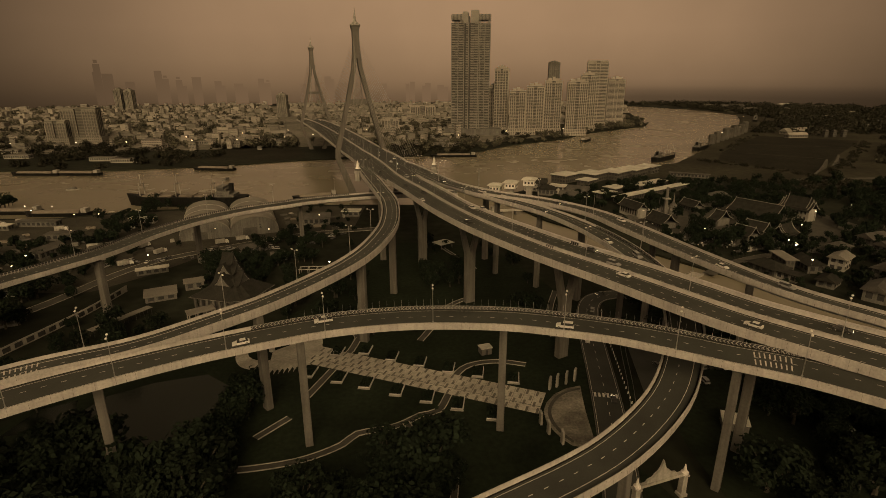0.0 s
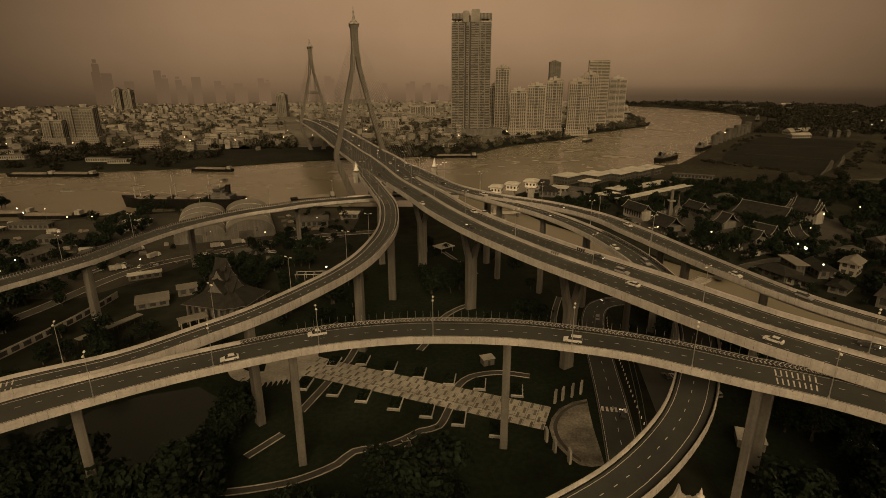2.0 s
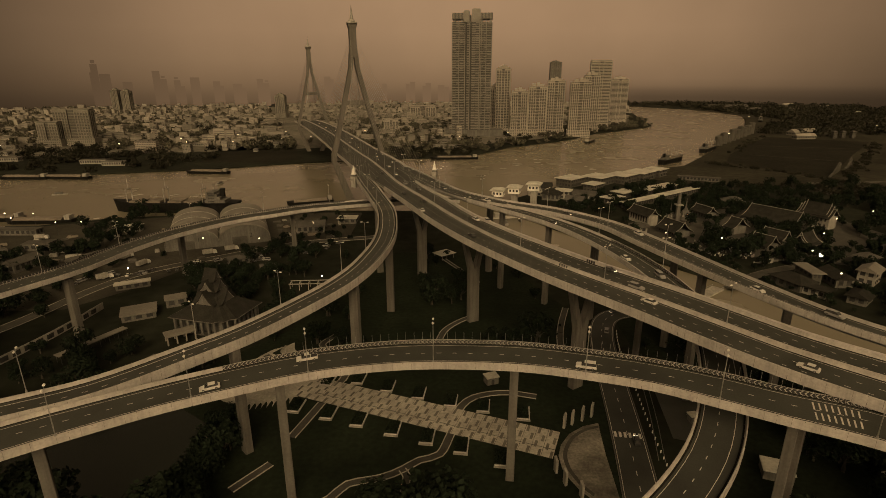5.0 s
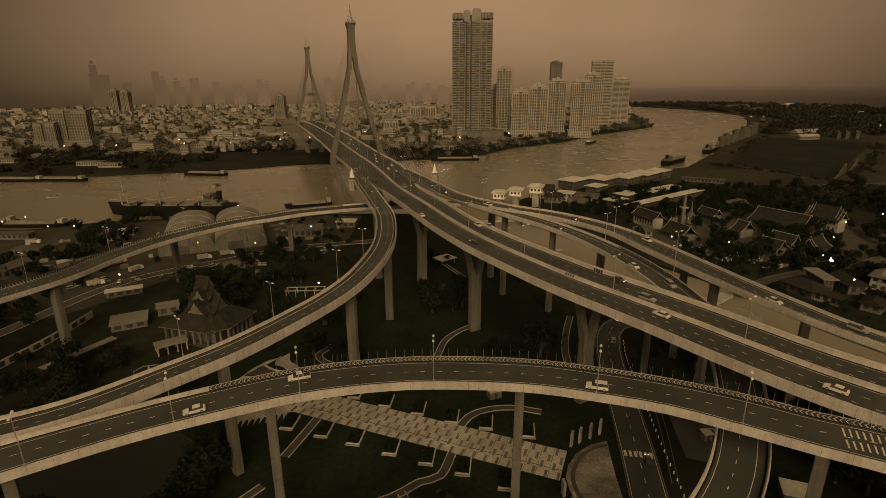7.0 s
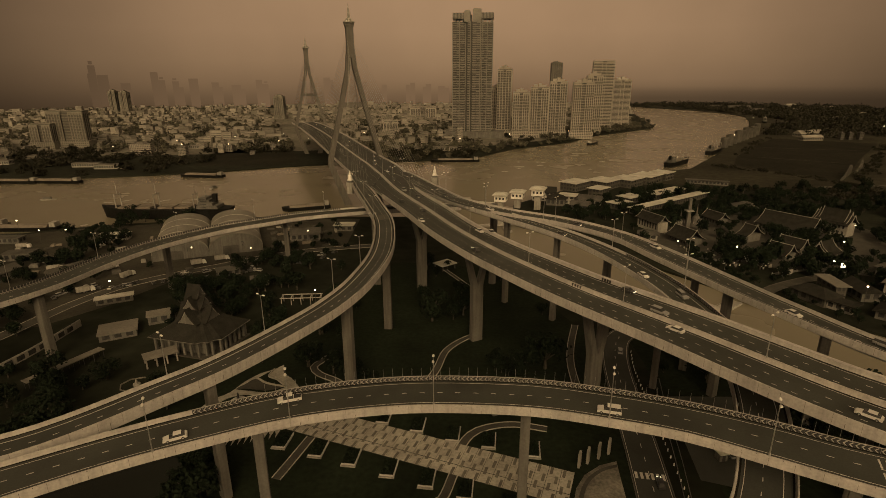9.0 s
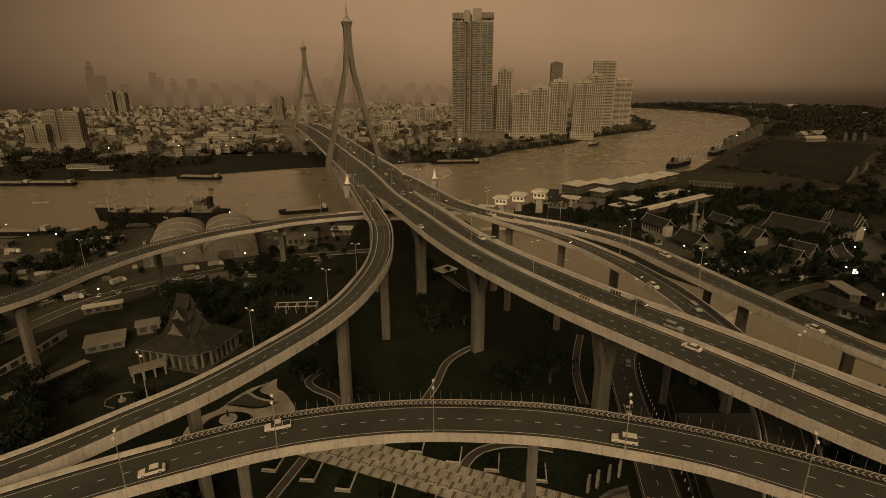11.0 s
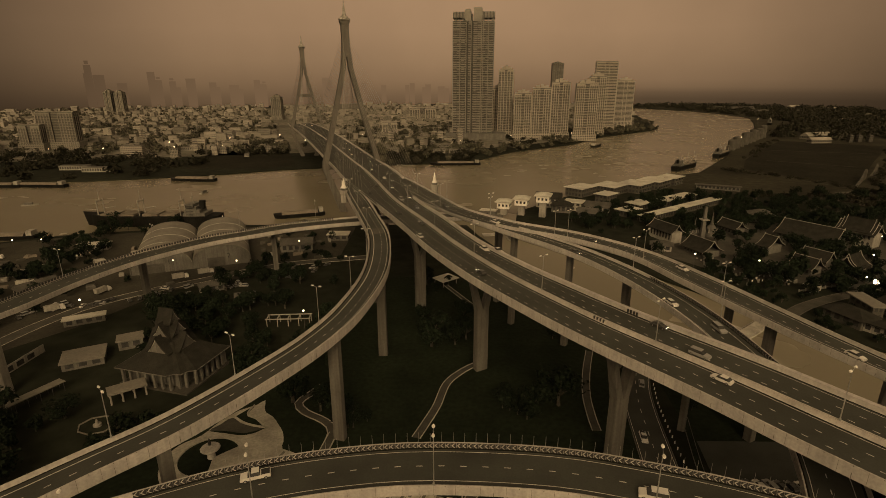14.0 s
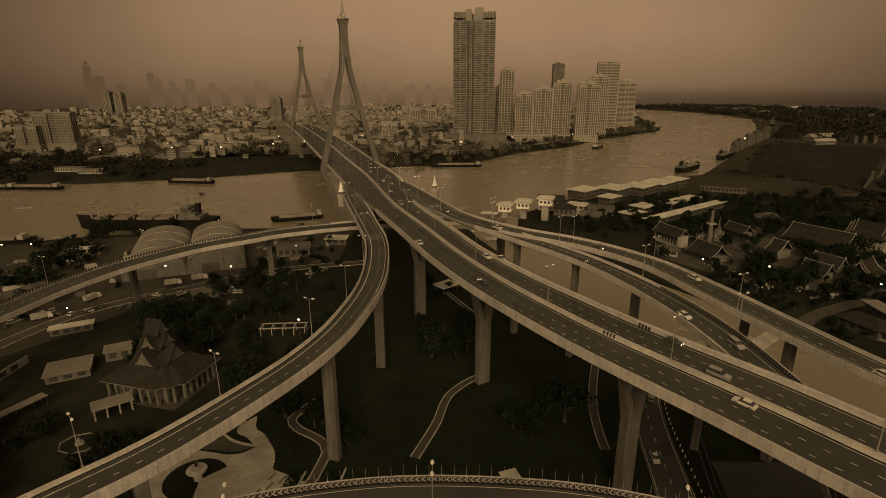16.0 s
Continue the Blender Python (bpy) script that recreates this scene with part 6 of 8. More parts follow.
ship = thing("cargo_ship", pose(-228, 459, -1.3, 0, 0, 180), "dark-hulled cargo ship with pale deck gear and a white bridge house", "ship")
bm = bmesh.new()
hull(bm, 104, 8.6, -1, 8.2)
part("hull", fix(bm), M["hull"], ship)
for x0, x1 in ((-20, -8), (-6, 5.5), (12, 24), (26, 38)):
    bm = bmesh.new()
    box(bm, x0, -6.4, 8.2, x1, 6.4, 9.7)
    part("hatch_cover", bm, M["rust"], ship)
for x in (-23, 8.8, 40.5):
    bm = bmesh.new()
    for s in (-1, 1):
        tube(bm, (x, s * 4, 8), (x, s * 4, 20), 0.5, 0.4, 8)
    tube(bm, (x, -4, 19), (x, 4, 19), 0.35, 0.35, 6)
    tube(bm, (x, 0, 19), (x, 0, 28), 0.3, 0.15, 6)
    part("kingpost", fix(bm), M["wall"], ship)
    for s in (-1, 1):
        bm = bmesh.new()
        tube(bm, (x + s, s * 3, 12.5), (x + s * 9, s * 4.5, 13.6), 0.28, 0.2, 6)
        part("derrick_boom", bm, M["wall"], ship)
bm = bmesh.new()
for z0, z1, x0, x1, y in ((8.2, 10.6, -43, -26, 7.0), (10.6, 13, -39, -27, 6.2), (13, 15.2, -36, -28, 5.2), (15.2, 17.2, -34.5, -28.5, 6.6)):
    box(bm, x0, -y, z0, x1, y, z1)
part("bridge_house", bm, M["wall_mid"], ship)
bm = bmesh.new()
for z0, y in ((8.9, 7.06), (11.2, 6.26), (13.5, 5.26), (15.6, 6.66)):
    window_grid(bm, -34.2, -28.8, z0 - 0.3, z0 + 1.3, -y, 6, 1)
    window_grid(bm, -34.2, -28.8, z0 - 0.3, z0 + 1.3, y, 6, 1, out=0.06)
part("portholes", bm, M["glass"], ship)
bm = bmesh.new()
loft(bm, [[Vector((x, y, z)) for x, y in ((-40.5 + a, -1.6), (-37 + a, -1.6), (-37 + a, 1.6), (-40.5 + a, 1.6))] for z, a in ((12.8, 0), (19.5, -0.6))])
part("funnel", fix(bm), M["hull"], ship)
bm = bmesh.new()
tube(bm, (-32, 0, 17), (-32, 0, 25), 0.3, 0.12, 6)
tube(bm, (-32, -3, 22), (-32, 3, 22), 0.12, 0.12, 5)
part("mast", bm, M["wall"], ship)


def barge(x, y, turn, length, label="low dark cargo barge on the river"):
    t = thing("barge", pose(x, y, -1.3, 0, 0, turn), label, "barge", "barges on the river")
    bm = bmesh.new()
    hull(bm, length, 5.6, -0.6, 3.0, 0.12, 1.0)
    part("hull", fix(bm), M["hull"], t)
    bm = bmesh.new()
    loft(bm, [[Vector((xx, s * 4.6, 2.9)) for s in (-1, 1)] + [Vector((xx, s * 2, 4.6)) for s in (1, -1)] for xx in (-length * 0.36, length * 0.36)])
    part("hold_cover", fix(bm), M["rust"], t)
    bm = bmesh.new()
    box(bm, -length * 0.47, -3, 3, -length * 0.39, 3, 6.4)
    part("wheelhouse", bm, M["wall"], t)


for x, y, a, ln in ((-479.6, 612.7, 178, 58), (-434, 614, 176, 62), (-285.5, 649, 172, 54), (-317.6, 419.5, 182, 52), (-357.1, 426.4, 182, 40), (-122, 486, 200, 40), (11.1, 765.6, 182, 66), (253.3, 973.7, 60, 40)):
    barge(x, y, a, ln)
for x, y, a in ((302, 735, 45), (405, 850, 50), (812.4, 1430.5, 60)):
    copy_thing(ship, pose(x, y, -1.3, 0, 0, a) @ Matrix.Diagonal((0.62, 0.7, 0.7, 1)))


def small_boat(x, y, a):
    t = thing("river_boat", pose(x, y, -1.3, 0, 0, a), "small pale river boat under way", "boat", "small boats on the river")
    bm = bmesh.new()
    hull(bm, 13, 1.7, -0.3, 1.1, 0.3, 0.8)
    part("hull", fix(bm), M["wall"], t)
    bm = bmesh.new()
    box(bm, -4, -1.3, 1.1, 2.5, 1.3, 2.8)
    part("cabin", bm, M["wall_mid"], t)


for x, y, a in ((17.4, 822, 10), (-242.7, 579.8, 80), (335, 1053.7, 40), (-376.6, 525, 20), (44.4, 416.4, 110), (461.8, 1255, 60)):
    small_boat(x, y, a)


# pointed lantern monuments where the side span begins
def lantern_block(x, y, z):
    t = thing("anchor_monument", pose(x, y, z, 0, 0, -18) @ Matrix.Diagonal((0.6, 0.6, 0.62, 1)), "white pointed ornamental monument on a pale block beside the deck", "monument", "monuments at the bridge head")
    bm = bmesh.new()
    loft(bm, [[Vector((a * k, b_ * k, zz)) for a, b_ in ((-3, -2.4), (3, -2.4), (3, 2.4), (-3, 2.4))] for k, zz in ((0.9, -11), (0.9, -3), (1.1, -2.4), (1.1, 0.6))])
    part("block", fix(bm), M["wall"], t)
    bm = bmesh.new()
    box(bm, -2.4, -1.9, 0.6, 2.4, 1.9, 2.6)
    part("niche", bm, M["wall_mid"], t)
    bm = bmesh.new()
    loft(bm, [[Vector((a * k, b_ * k, zz)) for a, b_ in ((-2.3, -1.8), (2.3, -1.8), (2.3, 1.8), (-2.3, 1.8))] for k, zz in ((1.1, 2.6), (0.95, 3.2), (0.62, 5), (0.5, 7.5), (0.22, 10), (0.04, 12.5))])
    part("crest", fix(bm), M["white"], t)


lantern_block(-60.2, 363.2, 44.6)
lantern_block(-8, 380.6, 44.6)

# ---------------------------------------------------------------- temple quarter and sheds across the canal
flat("temple_yard", [(160.3, 341), (235.8, 317.3), (311.1, 381.1), (303.7, 456.7), (224.2, 459.2), (158.4, 425.8), (131.9, 386.3)], 0.03, M["paving_dark"], "grey paved temple yard with low graves", "yard", 0.02)


def temple(x, y, turn, length, half, h, tiers, label, wall="wall_mid", steep=0.86):
    t = thing("temple_hall", pose(x, y, 0, 0, 0, turn), label, "temple", "temple halls across the canal")
    bm = bmesh.new()
    box(bm, -length / 2 + 1, -half + 1.4, -0.2, length / 2 - 1, half - 1.4, h)
    part("wall", bm, M[wall], t)
    bm = bmesh.new()
    window_grid(bm, -length / 2 + 2, length / 2 - 2, 0, h, -half + 1.4, int(length / 3.2), max(1, int(h / 4)), 0.45)
    part("glazing", bm, M["glass"], t)["kind"] = "stuff"
    for k in range(tiers):
        bm = bmesh.new()
        curved_gable(bm, Matrix(), length * (1 - 0.16 * k), half * (1.12 - 0.2 * k), h - 0.4 + k * 1.1, half * steep + k * 0.5)
        part("roof", fix(bm), M["roof_dark"], t)
        for s in (-1, 1):
            bm = bmesh.new()
            xx = s * length * (1 - 0.16 * k) / 2
            z0, hf, rise = h - 0.4 + k * 1.1, half * (1.12 - 0.2 * k), half * steep + k * 0.5
            pts = [(-hf, z0), (-hf * 0.55, z0 + rise * 0.3), (-hf * 0.22, z0 + rise * 0.68), (0, z0 + rise + 0.9), (hf * 0.22, z0 + rise * 0.68), (hf * 0.55, z0 + rise * 0.3), (hf, z0)]
            for p, q in zip(pts, pts[1:]):
                tube(bm, (xx, p[0], p[1]), (xx, q[0], q[1]), 0.2, 0.2, 5)
            part("gable_trim", bm, M["wall"], t)
    bm = bmesh.new()
    tube(bm, (-length / 2, 0, h - 0.4 + half * steep + 0.1), (length / 2, 0, h - 0.4 + half * steep + 0.1), 0.2, 0.2, 5)
    part("ridge", bm, M["wall"], t)


temple(151, 415.5, -70, 24, 5.6, 7.6, 1, "white two-storey temple building with a dark tiled roof", "wall")
temple(161.5, 384, -72, 20, 7.5, 4, 1, "dark-roofed temple hall with pale gable trim")
temple(247.5, 409, -58, 37, 11.5, 5, 1, "long temple hall with a broad dark tiled roof", steep=0.72)
temple(276, 405, -60, 24, 7, 9, 3, "ornate temple hall with stepped roofs and pale columns", "wall")
temple(206, 350, -62, 14, 6.5, 4, 1, "open temple hall with a dark roof and pale ridge lines")
temple(207, 387, -66, 9, 7.5, 5, 1, "steep dark temple hall with tall white gable edges")
temple(222, 364, -60, 16, 6, 4, 1, "small temple hall with a dark roof")
temple(205, 432, -72, 18, 5.5, 5, 1, "small temple hall with a dark roof and white gable")
temple(234, 352, 30, 16, 6, 4, 2, "dark-roofed temple hall with pale gable trim")
chimney = thing("chimney", pose(179, 420, 0), "slim pale chimney with an open cap beside the shrine", "chimney")
bm = bmesh.new()
loft(bm, [[Vector((a * k, b_ * k, z)) for a, b_ in ((-1, -1), (1, -1), (1, 1), (-1, 1))] for k, z in ((1.6, -0.2), (1.2, 8), (0.9, 17), (0.8, 22))])
part("shaft", fix(bm), M["wall_mid"], chimney)
bm = bmesh.new()
box(bm, -2.6, -2.6, 12.5, 2.6, 2.6, 13.2)
part("ledge", bm, M["wall"], chimney)


def chedi(x, y, s, label):
    t = thing("chedi", pose(x, y, 0) @ Matrix.Diagonal((s, s, s, 1)), label, "chedi", "pointed shrines of the temple")
    bm = bmesh.new()
    lathe(bm, [(5, -0.2), (5, 1.2), (4.2, 1.3), (4.2, 2.6), (3.4, 2.7), (3.2, 4.2), (3.3, 5), (2.6, 6.8), (1.6, 7.8), (1.2, 8), (1.2, 8.8), (0.8, 9.6), (0.5, 11.5), (0.3, 14), (0.05, 17)], 12)
    part("body", fix(bm), M["wall_mid"], t)
    for k in range(8):
        bm = bmesh.new()
        a = k * math.pi / 4
        lathe(bm, [(0.5, 2.6), (0.45, 4), (0.2, 4.8), (0.03, 6)], 6, (4 * math.cos(a), 4 * math.sin(a), 0))
        part("turret", fix(bm), M["wall"], t)


chedi(187, 424.5, 1.0, "tiered grey chedi with small white turrets")
chedi(176.5, 427, 0.75, "pointed white chedi beside the temple hall")
rnd = random.Random(3)
graves = thing("graves", Matrix(), "rows of small pale graves in the temple yard", "graves", kind="stuff")
bm = bmesh.new()
for k in range(150):
    x, y = rnd.uniform(153, 206), rnd.uniform(328, 381)
    if y + 1.1 * x > 555:
        continue
    box(bm, x - 0.4, y - 0.3, -0.05, x + 0.4, y + 0.3, rnd.uniform(0.6, 1.6))
part("headstones", bm, M["wall"], graves)["kind"] = "stuff"

# three white watch huts on stems beside the river
for x, y, h in ((46.7, 488, 5.5), (60.8, 485.7, 8.5), (77, 479.1, 12.5)):
    t = thing("watch_hut", pose(x, y, 0, 0, 0, -18), "white box hut with a flat overhanging roof on a stem", "hut", "white huts beside the river")
    bm = bmesh.new()
    box(bm, -2.6, -2.6, -0.2, 2.6, 2.6, h + 0.1)
    part("stem", bm, M["wall"], t)
    bm = bmesh.new()
    box(bm, -5, -5, h, 5, 5, h + 5.2)
    part("wall", bm, M["white"], t)
    for u in (-3, 0, 3):
        for v, ax in ((-5.03, 0), (5.03, 0), (-5.03, 1), (5.03, 1)):
            bm = bmesh.new()
            q = (u - 0.8, v - 0.05, u + 0.8, v + 0.05)
            if ax:
                q = (q[1], q[0], q[3], q[2])
            box(bm, q[0], q[1], h + 1.8, q[2], q[3], h + 3.7)
            part("pane", bm, M["glass"], t)
    bm = bmesh.new()
    loft(bm, [[Vector((a * k, b_ * k, z)) for a, b_ in ((-1, -1), (1, -1), (1, 1), (-1, 1))] for k, z in ((6.6, h + 5.2), (6.6, h + 5.9), (3.0, h + 7.2))])
    part("roof", fix(bm), M["roof_light"], t)
small_roof(33.8, 487.7, -18, 14, 8, 3.5, "low white riverside building with a flat roof")
G = "warehouses and houses across the canal"
W1, W2, W3 = "low warehouse with a pale flat sheet roof", "house with a dark tiled roof among trees", "plain house with a weathered sheet roof"
# Shed walls are coloured dark for the shade beneath the pale roofs.
for x, y, turn, w, d, h, roof, wm_, rm in ((89, 517.7, -15, 20, 14, 8, "gable", "wall", "roof_dark"), (129, 566, 44, 26, 18, 8, "slab", "cladding", "roof_light"), (160, 575, 44, 26, 22, 8, "slab", "cladding", "roof_light"), (187.5, 585, 44, 26, 22, 8, "slab", "cladding", "roof_light"),
        (214, 604, 44, 28, 22, 8, "slab", "cladding", "roof_light"), (238, 622, 44, 20, 18, 8, "slab", "cladding", "roof_light"), (143.5, 532.5, 44, 17, 12, 8, "slab", "cladding", "roof_light"), (148, 484.5, 36, 17, 11, 5, "slab", "cladding", "roof_light"), (165.5, 509, 36, 18, 13, 5, "slab", "cladding", "roof_light"), (195, 523.5, 36, 19, 12, 5, "slab", "cladding", "roof_light"),
        (216, 538.5, 36, 24, 11, 5, "slab", "cladding", "roof_light"), (195.7, 493.6, 36.3, 109, 6.6, 5, "slab", "cladding", "roof_light"), (273.1, 590.7, -25, 40, 5, 4, "slab", "wall_mid", "roof_mid"), (108.5, 505.2, -25, 14, 12, 7, "slab", "wall", "roof_light"),
        (125.3, 493.3, -25, 18, 11, 6, "gable", "wall", "roof_mid"), (113, 476.9, -25, 14, 10, 5, "gable", "wall_mid", "roof_mid"), (96.7, 497.9, -20, 16, 12, 6, "hip", "wall_mid", "roof_dark"), (139.4, 391.6, -20, 12, 8, 4, "hip", "wall", "roof_mid"), (164.9, 388.9, -30, 10, 8, 4, "gable", "wall", "roof_mid"),
        (183.5, 283.5, -70, 17, 11, 4.6, "hip", "cladding", "roof_dark"), (196.8, 292, 86, 16, 5, 6.8, "slab", "cladding", "roof_hall"), (209.5, 288, 86, 15, 9, 5, "gable", "wall_mid", "roof_dark"), (188, 271.5, -58, 11, 6, 4, "slab", "wall", "roof_dark"), (204, 263, 40, 12, 8, 4, "gable", "wall_mid", "roof_dark"), (227.9, 289.3, 40, 12, 8, 7.5, "gable", "wall", "roof_hall"), (239.8, 268.2, 30, 15, 11, 8, "gable", "wall_mid", "roof_mid"),
        (247.8, 318.2, 30, 11, 9, 5, "hip", "wall_mid", "roof_mid"), (271.9, 310, 20, 14, 10, 8, "gable", "wall_mid", "roof_mid"), (284.6, 338.4, 20, 16, 10, 5, "gable", "wall_mid", "roof_mid"), (313.9, 352.2, 15, 18, 10, 5, "gable", "wall_mid", "roof_mid"), (245.3, 465.6, -20, 16, 12, 6, "hip", "wall_mid", "roof_mid"),
        (216.2, 244.8, 40, 16, 10, 6, "gable", "wall_mid", "roof_mid"), (289.6, 283.4, 20, 13, 9, 7, "hip", "wall_mid", "roof_mid"), (337.3, 324.3, 20, 16, 12, 6, "gable", "wall_mid", "roof_mid"), (247.7, 233.6, 30, 12, 9, 6, "gable", "wall_mid", "roof_mid")):
    building("warehouse" if rm == "roof_light" and w > 15 else "house", pose(x, y, 0, 0, 0, turn), w, d, h, roof, wm_, rm, {"roof_light": W1, "roof_dark": W2, "roof_mid": W3, "roof_hall": "house with a flat pale sheet roof"}[rm], "warehouse" if rm == "roof_light" else "house", G, eave=1.4)
for pts, w in (([(148.5, 280.1), (176.8, 301.6), (217.5, 319), (284.6, 338.4), (406.4, 358.9)], 3.0), ([(381.4, 574.5), (481.7, 584.3), (668.3, 602.6), (877.1, 661.2)], 3.0)):
    strip("road", pts, w, 0.06, M["paving_dark"], "narrow grey lane among the houses", "road", kerb_mat="pier", kw=0.2)
# riverside enclosure wall, notice board and parked motorcycles outside the temple
enclosure = thing("boundary_wall", pose(182.6, 318.3, 0, 0, 0, 17.2), "low pale boundary wall beside the temple lane", "wall")
for n_ in range(9):
    bm = bmesh.new()
    box(bm, n_ * 4.5 + 0.2, -0.1, -0.2, n_ * 4.5 + 4.3, 0.1, 1.3)
    part("panel", bm, M["wall_mid"], enclosure)
for n_ in range(10):
    bm = bmesh.new()
    box(bm, n_ * 4.5 - 0.2, -0.2, -0.2, n_ * 4.5 + 0.2, 0.2, 1.7)
    part("post", bm, M["wall"], enclosure)
notice = thing("notice_board", pose(189.5, 316.2, 0, 0, 0, 20), "blank pale notice board on two posts", "sign")
bm = bmesh.new()
box(bm, -4, -0.08, 1.2, 4, 0.08, 4.0)
part("board", bm, M["wall"], notice)
for x in (-3, 3):
    bm = bmesh.new()
    box(bm, x - 0.12, 0.09, -0.2, x + 0.12, 0.3, 3.9)
    part("post", bm, M["dark_steel"], notice)
bike = thing("motorcycle", pose(165, 337, 0), "small parked motorcycle with a pale fairing", "motorcycle", "motorcycles parked by the temple")
bm = bmesh.new()
loft(bm, [[Vector((x, y * 0.22, z)) for y, z in ((-1, 0.35), (1, 0.35), (1, h_), (-1, h_))] for x, h_ in ((-0.8, 0.75), (-0.2, 0.8), (0.3, 0.9), (0.75, 1.1))])
part("body", fix(bm), M["car_white"], bike)
for x in (-0.65, 0.65):
    bm = bmesh.new()
    tube(bm, (x, -0.07, 0.3), (x, 0.07, 0.3), 0.3, 0.3, 12)
    part("wheel", fix(bm), M["rubber"], bike)
bike_rnd = random.Random(77)
for n_ in range(34):
    u, v = bike_rnd.randrange(9), bike_rnd.randrange(5)
    copy_thing(bike, pose(167 + u * 2.9 + v * 1.2 + bike_rnd.uniform(-0.5, 0.5), 333 + v * 4.2 + bike_rnd.uniform(-0.8, 0.8), 0, 0, 0, bike_rnd.uniform(20, 80)))
bush_rnd = random.Random(78)
LANE = [Vector(q) for q in ((148.5, 280.1), (176.8, 301.6), (217.5, 319), (284.6, 338.4))]
for _ in range(520):
    x, y = bush_rnd.uniform(135, 300), bush_rnd.uniform(225, 345)
    q = Vector((x, y))
    near_lane = min((q - (a + (c_ - a) * max(0, min(1, (q - a).dot(c_ - a) / (c_ - a).length_squared)))).length for a, c_ in zip(LANE, LANE[1:])) < 5
    on_house = any((x - a) ** 2 + (y - c_) ** 2 < 81 for a, c_ in ((182, 290), (197.5, 303.5), (206.5, 293.5), (190.5, 277), (201, 282.5), (204, 263), (228, 289), (240, 268), (248, 318), (272, 310), (216, 245), (290, 283), (248, 234)))
    in_yard = 160 < x < 204 and 326 < y < 356 or 180 < x < 224 and 313 < y < 333
    by_water = any((q - Vector(e)).length < 1 for e in CANAL_E) or inside((x, y), CANAL_W + CANAL_E) or inside((x - 4, y - 3), CANAL_W + CANAL_E)
    if near_lane or on_house or in_yard or by_water:
        continue
    WOOD.append((bush_rnd.randrange(len(TREES)), x, y, bush_rnd.uniform(0.22, 0.5), bush_rnd.uniform(0, 6.28)))
# landing stage in the canal
stage = thing("landing_stage", pose(134.9, 275.3, -0.6, 0, 0, 38), "floating landing stage with railings in the canal", "landing stage")
bm = bmesh.new()
box(bm, -12, -3, -0.9, 12, 3, 0.2)
box(bm, -3, 3, -0.2, -1, 16, 0.1)
part("deck", bm, M["paving"], stage)
bm = bmesh.new()
for k in range(9):
    tube(bm, (-11.6 + k * 2.9, -2.8, 0.2), (-11.6 + k * 2.9, -2.8, 1.3), 0.08, 0.08, 5)
    tube(bm, (-11.6 + k * 2.9, 2.8, 0.2), (-11.6 + k * 2.9, 2.8, 1.3), 0.08, 0.08, 5)
tube(bm, (-11.6, -2.8, 1.2), (11.6, -2.8, 1.2), 0.07, 0.07, 5)
tube(bm, (-11.6, 2.8, 1.2), (11.6, 2.8, 1.2), 0.07, 0.07, 5)
part("railing", bm, M["steel"], stage)
low_bridge = thing("footbridge", pose(46.1, 421.1, 0, 0, 0, 12), "low pale footbridge with a small white hut over the canal", "footbridge")
bm = bmesh.new()
box(bm, -22, -2.5, 2.2, 22, 2.5, 3.0)
part("deck", bm, M["paving"], low_bridge)
for x in (-12, 0, 12):
    bm = bmesh.new()
    box(bm, x - 0.6, -2, -4, x + 0.6, 2, 2.25)
    part("pier", bm, M["pier"], low_bridge)
bm = bmesh.new()
box(bm, -9, -2, 3, -5, 2, 6.5)
part("hut", bm, M["wall"], low_bridge)
taken += [(151, 412, 14), (161.5, 382, 13), (152, 398, 7), (247.5, 405, 19), (242, 396, 12), (276, 402, 15), (206, 348, 11), (187, 422, 9), (222.5, 318, 8), (201.6, 288, 16), (227.9, 287, 11), (207, 384, 12), (205, 428, 10), (222, 362, 8), (195, 492, 14), (170, 473, 14), (222, 510, 14)]
scatter(150, 310.5, 420, 480, 330, 0.55, 1.1, lambda x, y: x > 150 + (330 - y) * 0.5)
scatter(90.5, 438.6, 330, 560, 180, 0.5, 0.9, lambda x, y: y < 470 + (x - 90) * 0.75)
scatter(206.2, 164.7, 430, 310, 260, 0.6, 1.1)
scatter(105, 60, 230, 215, 150, 0.6, 1.05, lambda x, y: x < 105 + (215 - y) * 0.7 and x + y > 235 and (x - 121.7) ** 2 + (y - 138.2) ** 2 > 100)
scatter(330, 250, 640, 560, 260, 0.7, 1.2)
scatter(94.2, 336.2, 170, 470, 22, 0.4, 0.7, lambda x, y: x + y * 0.45 > 290)


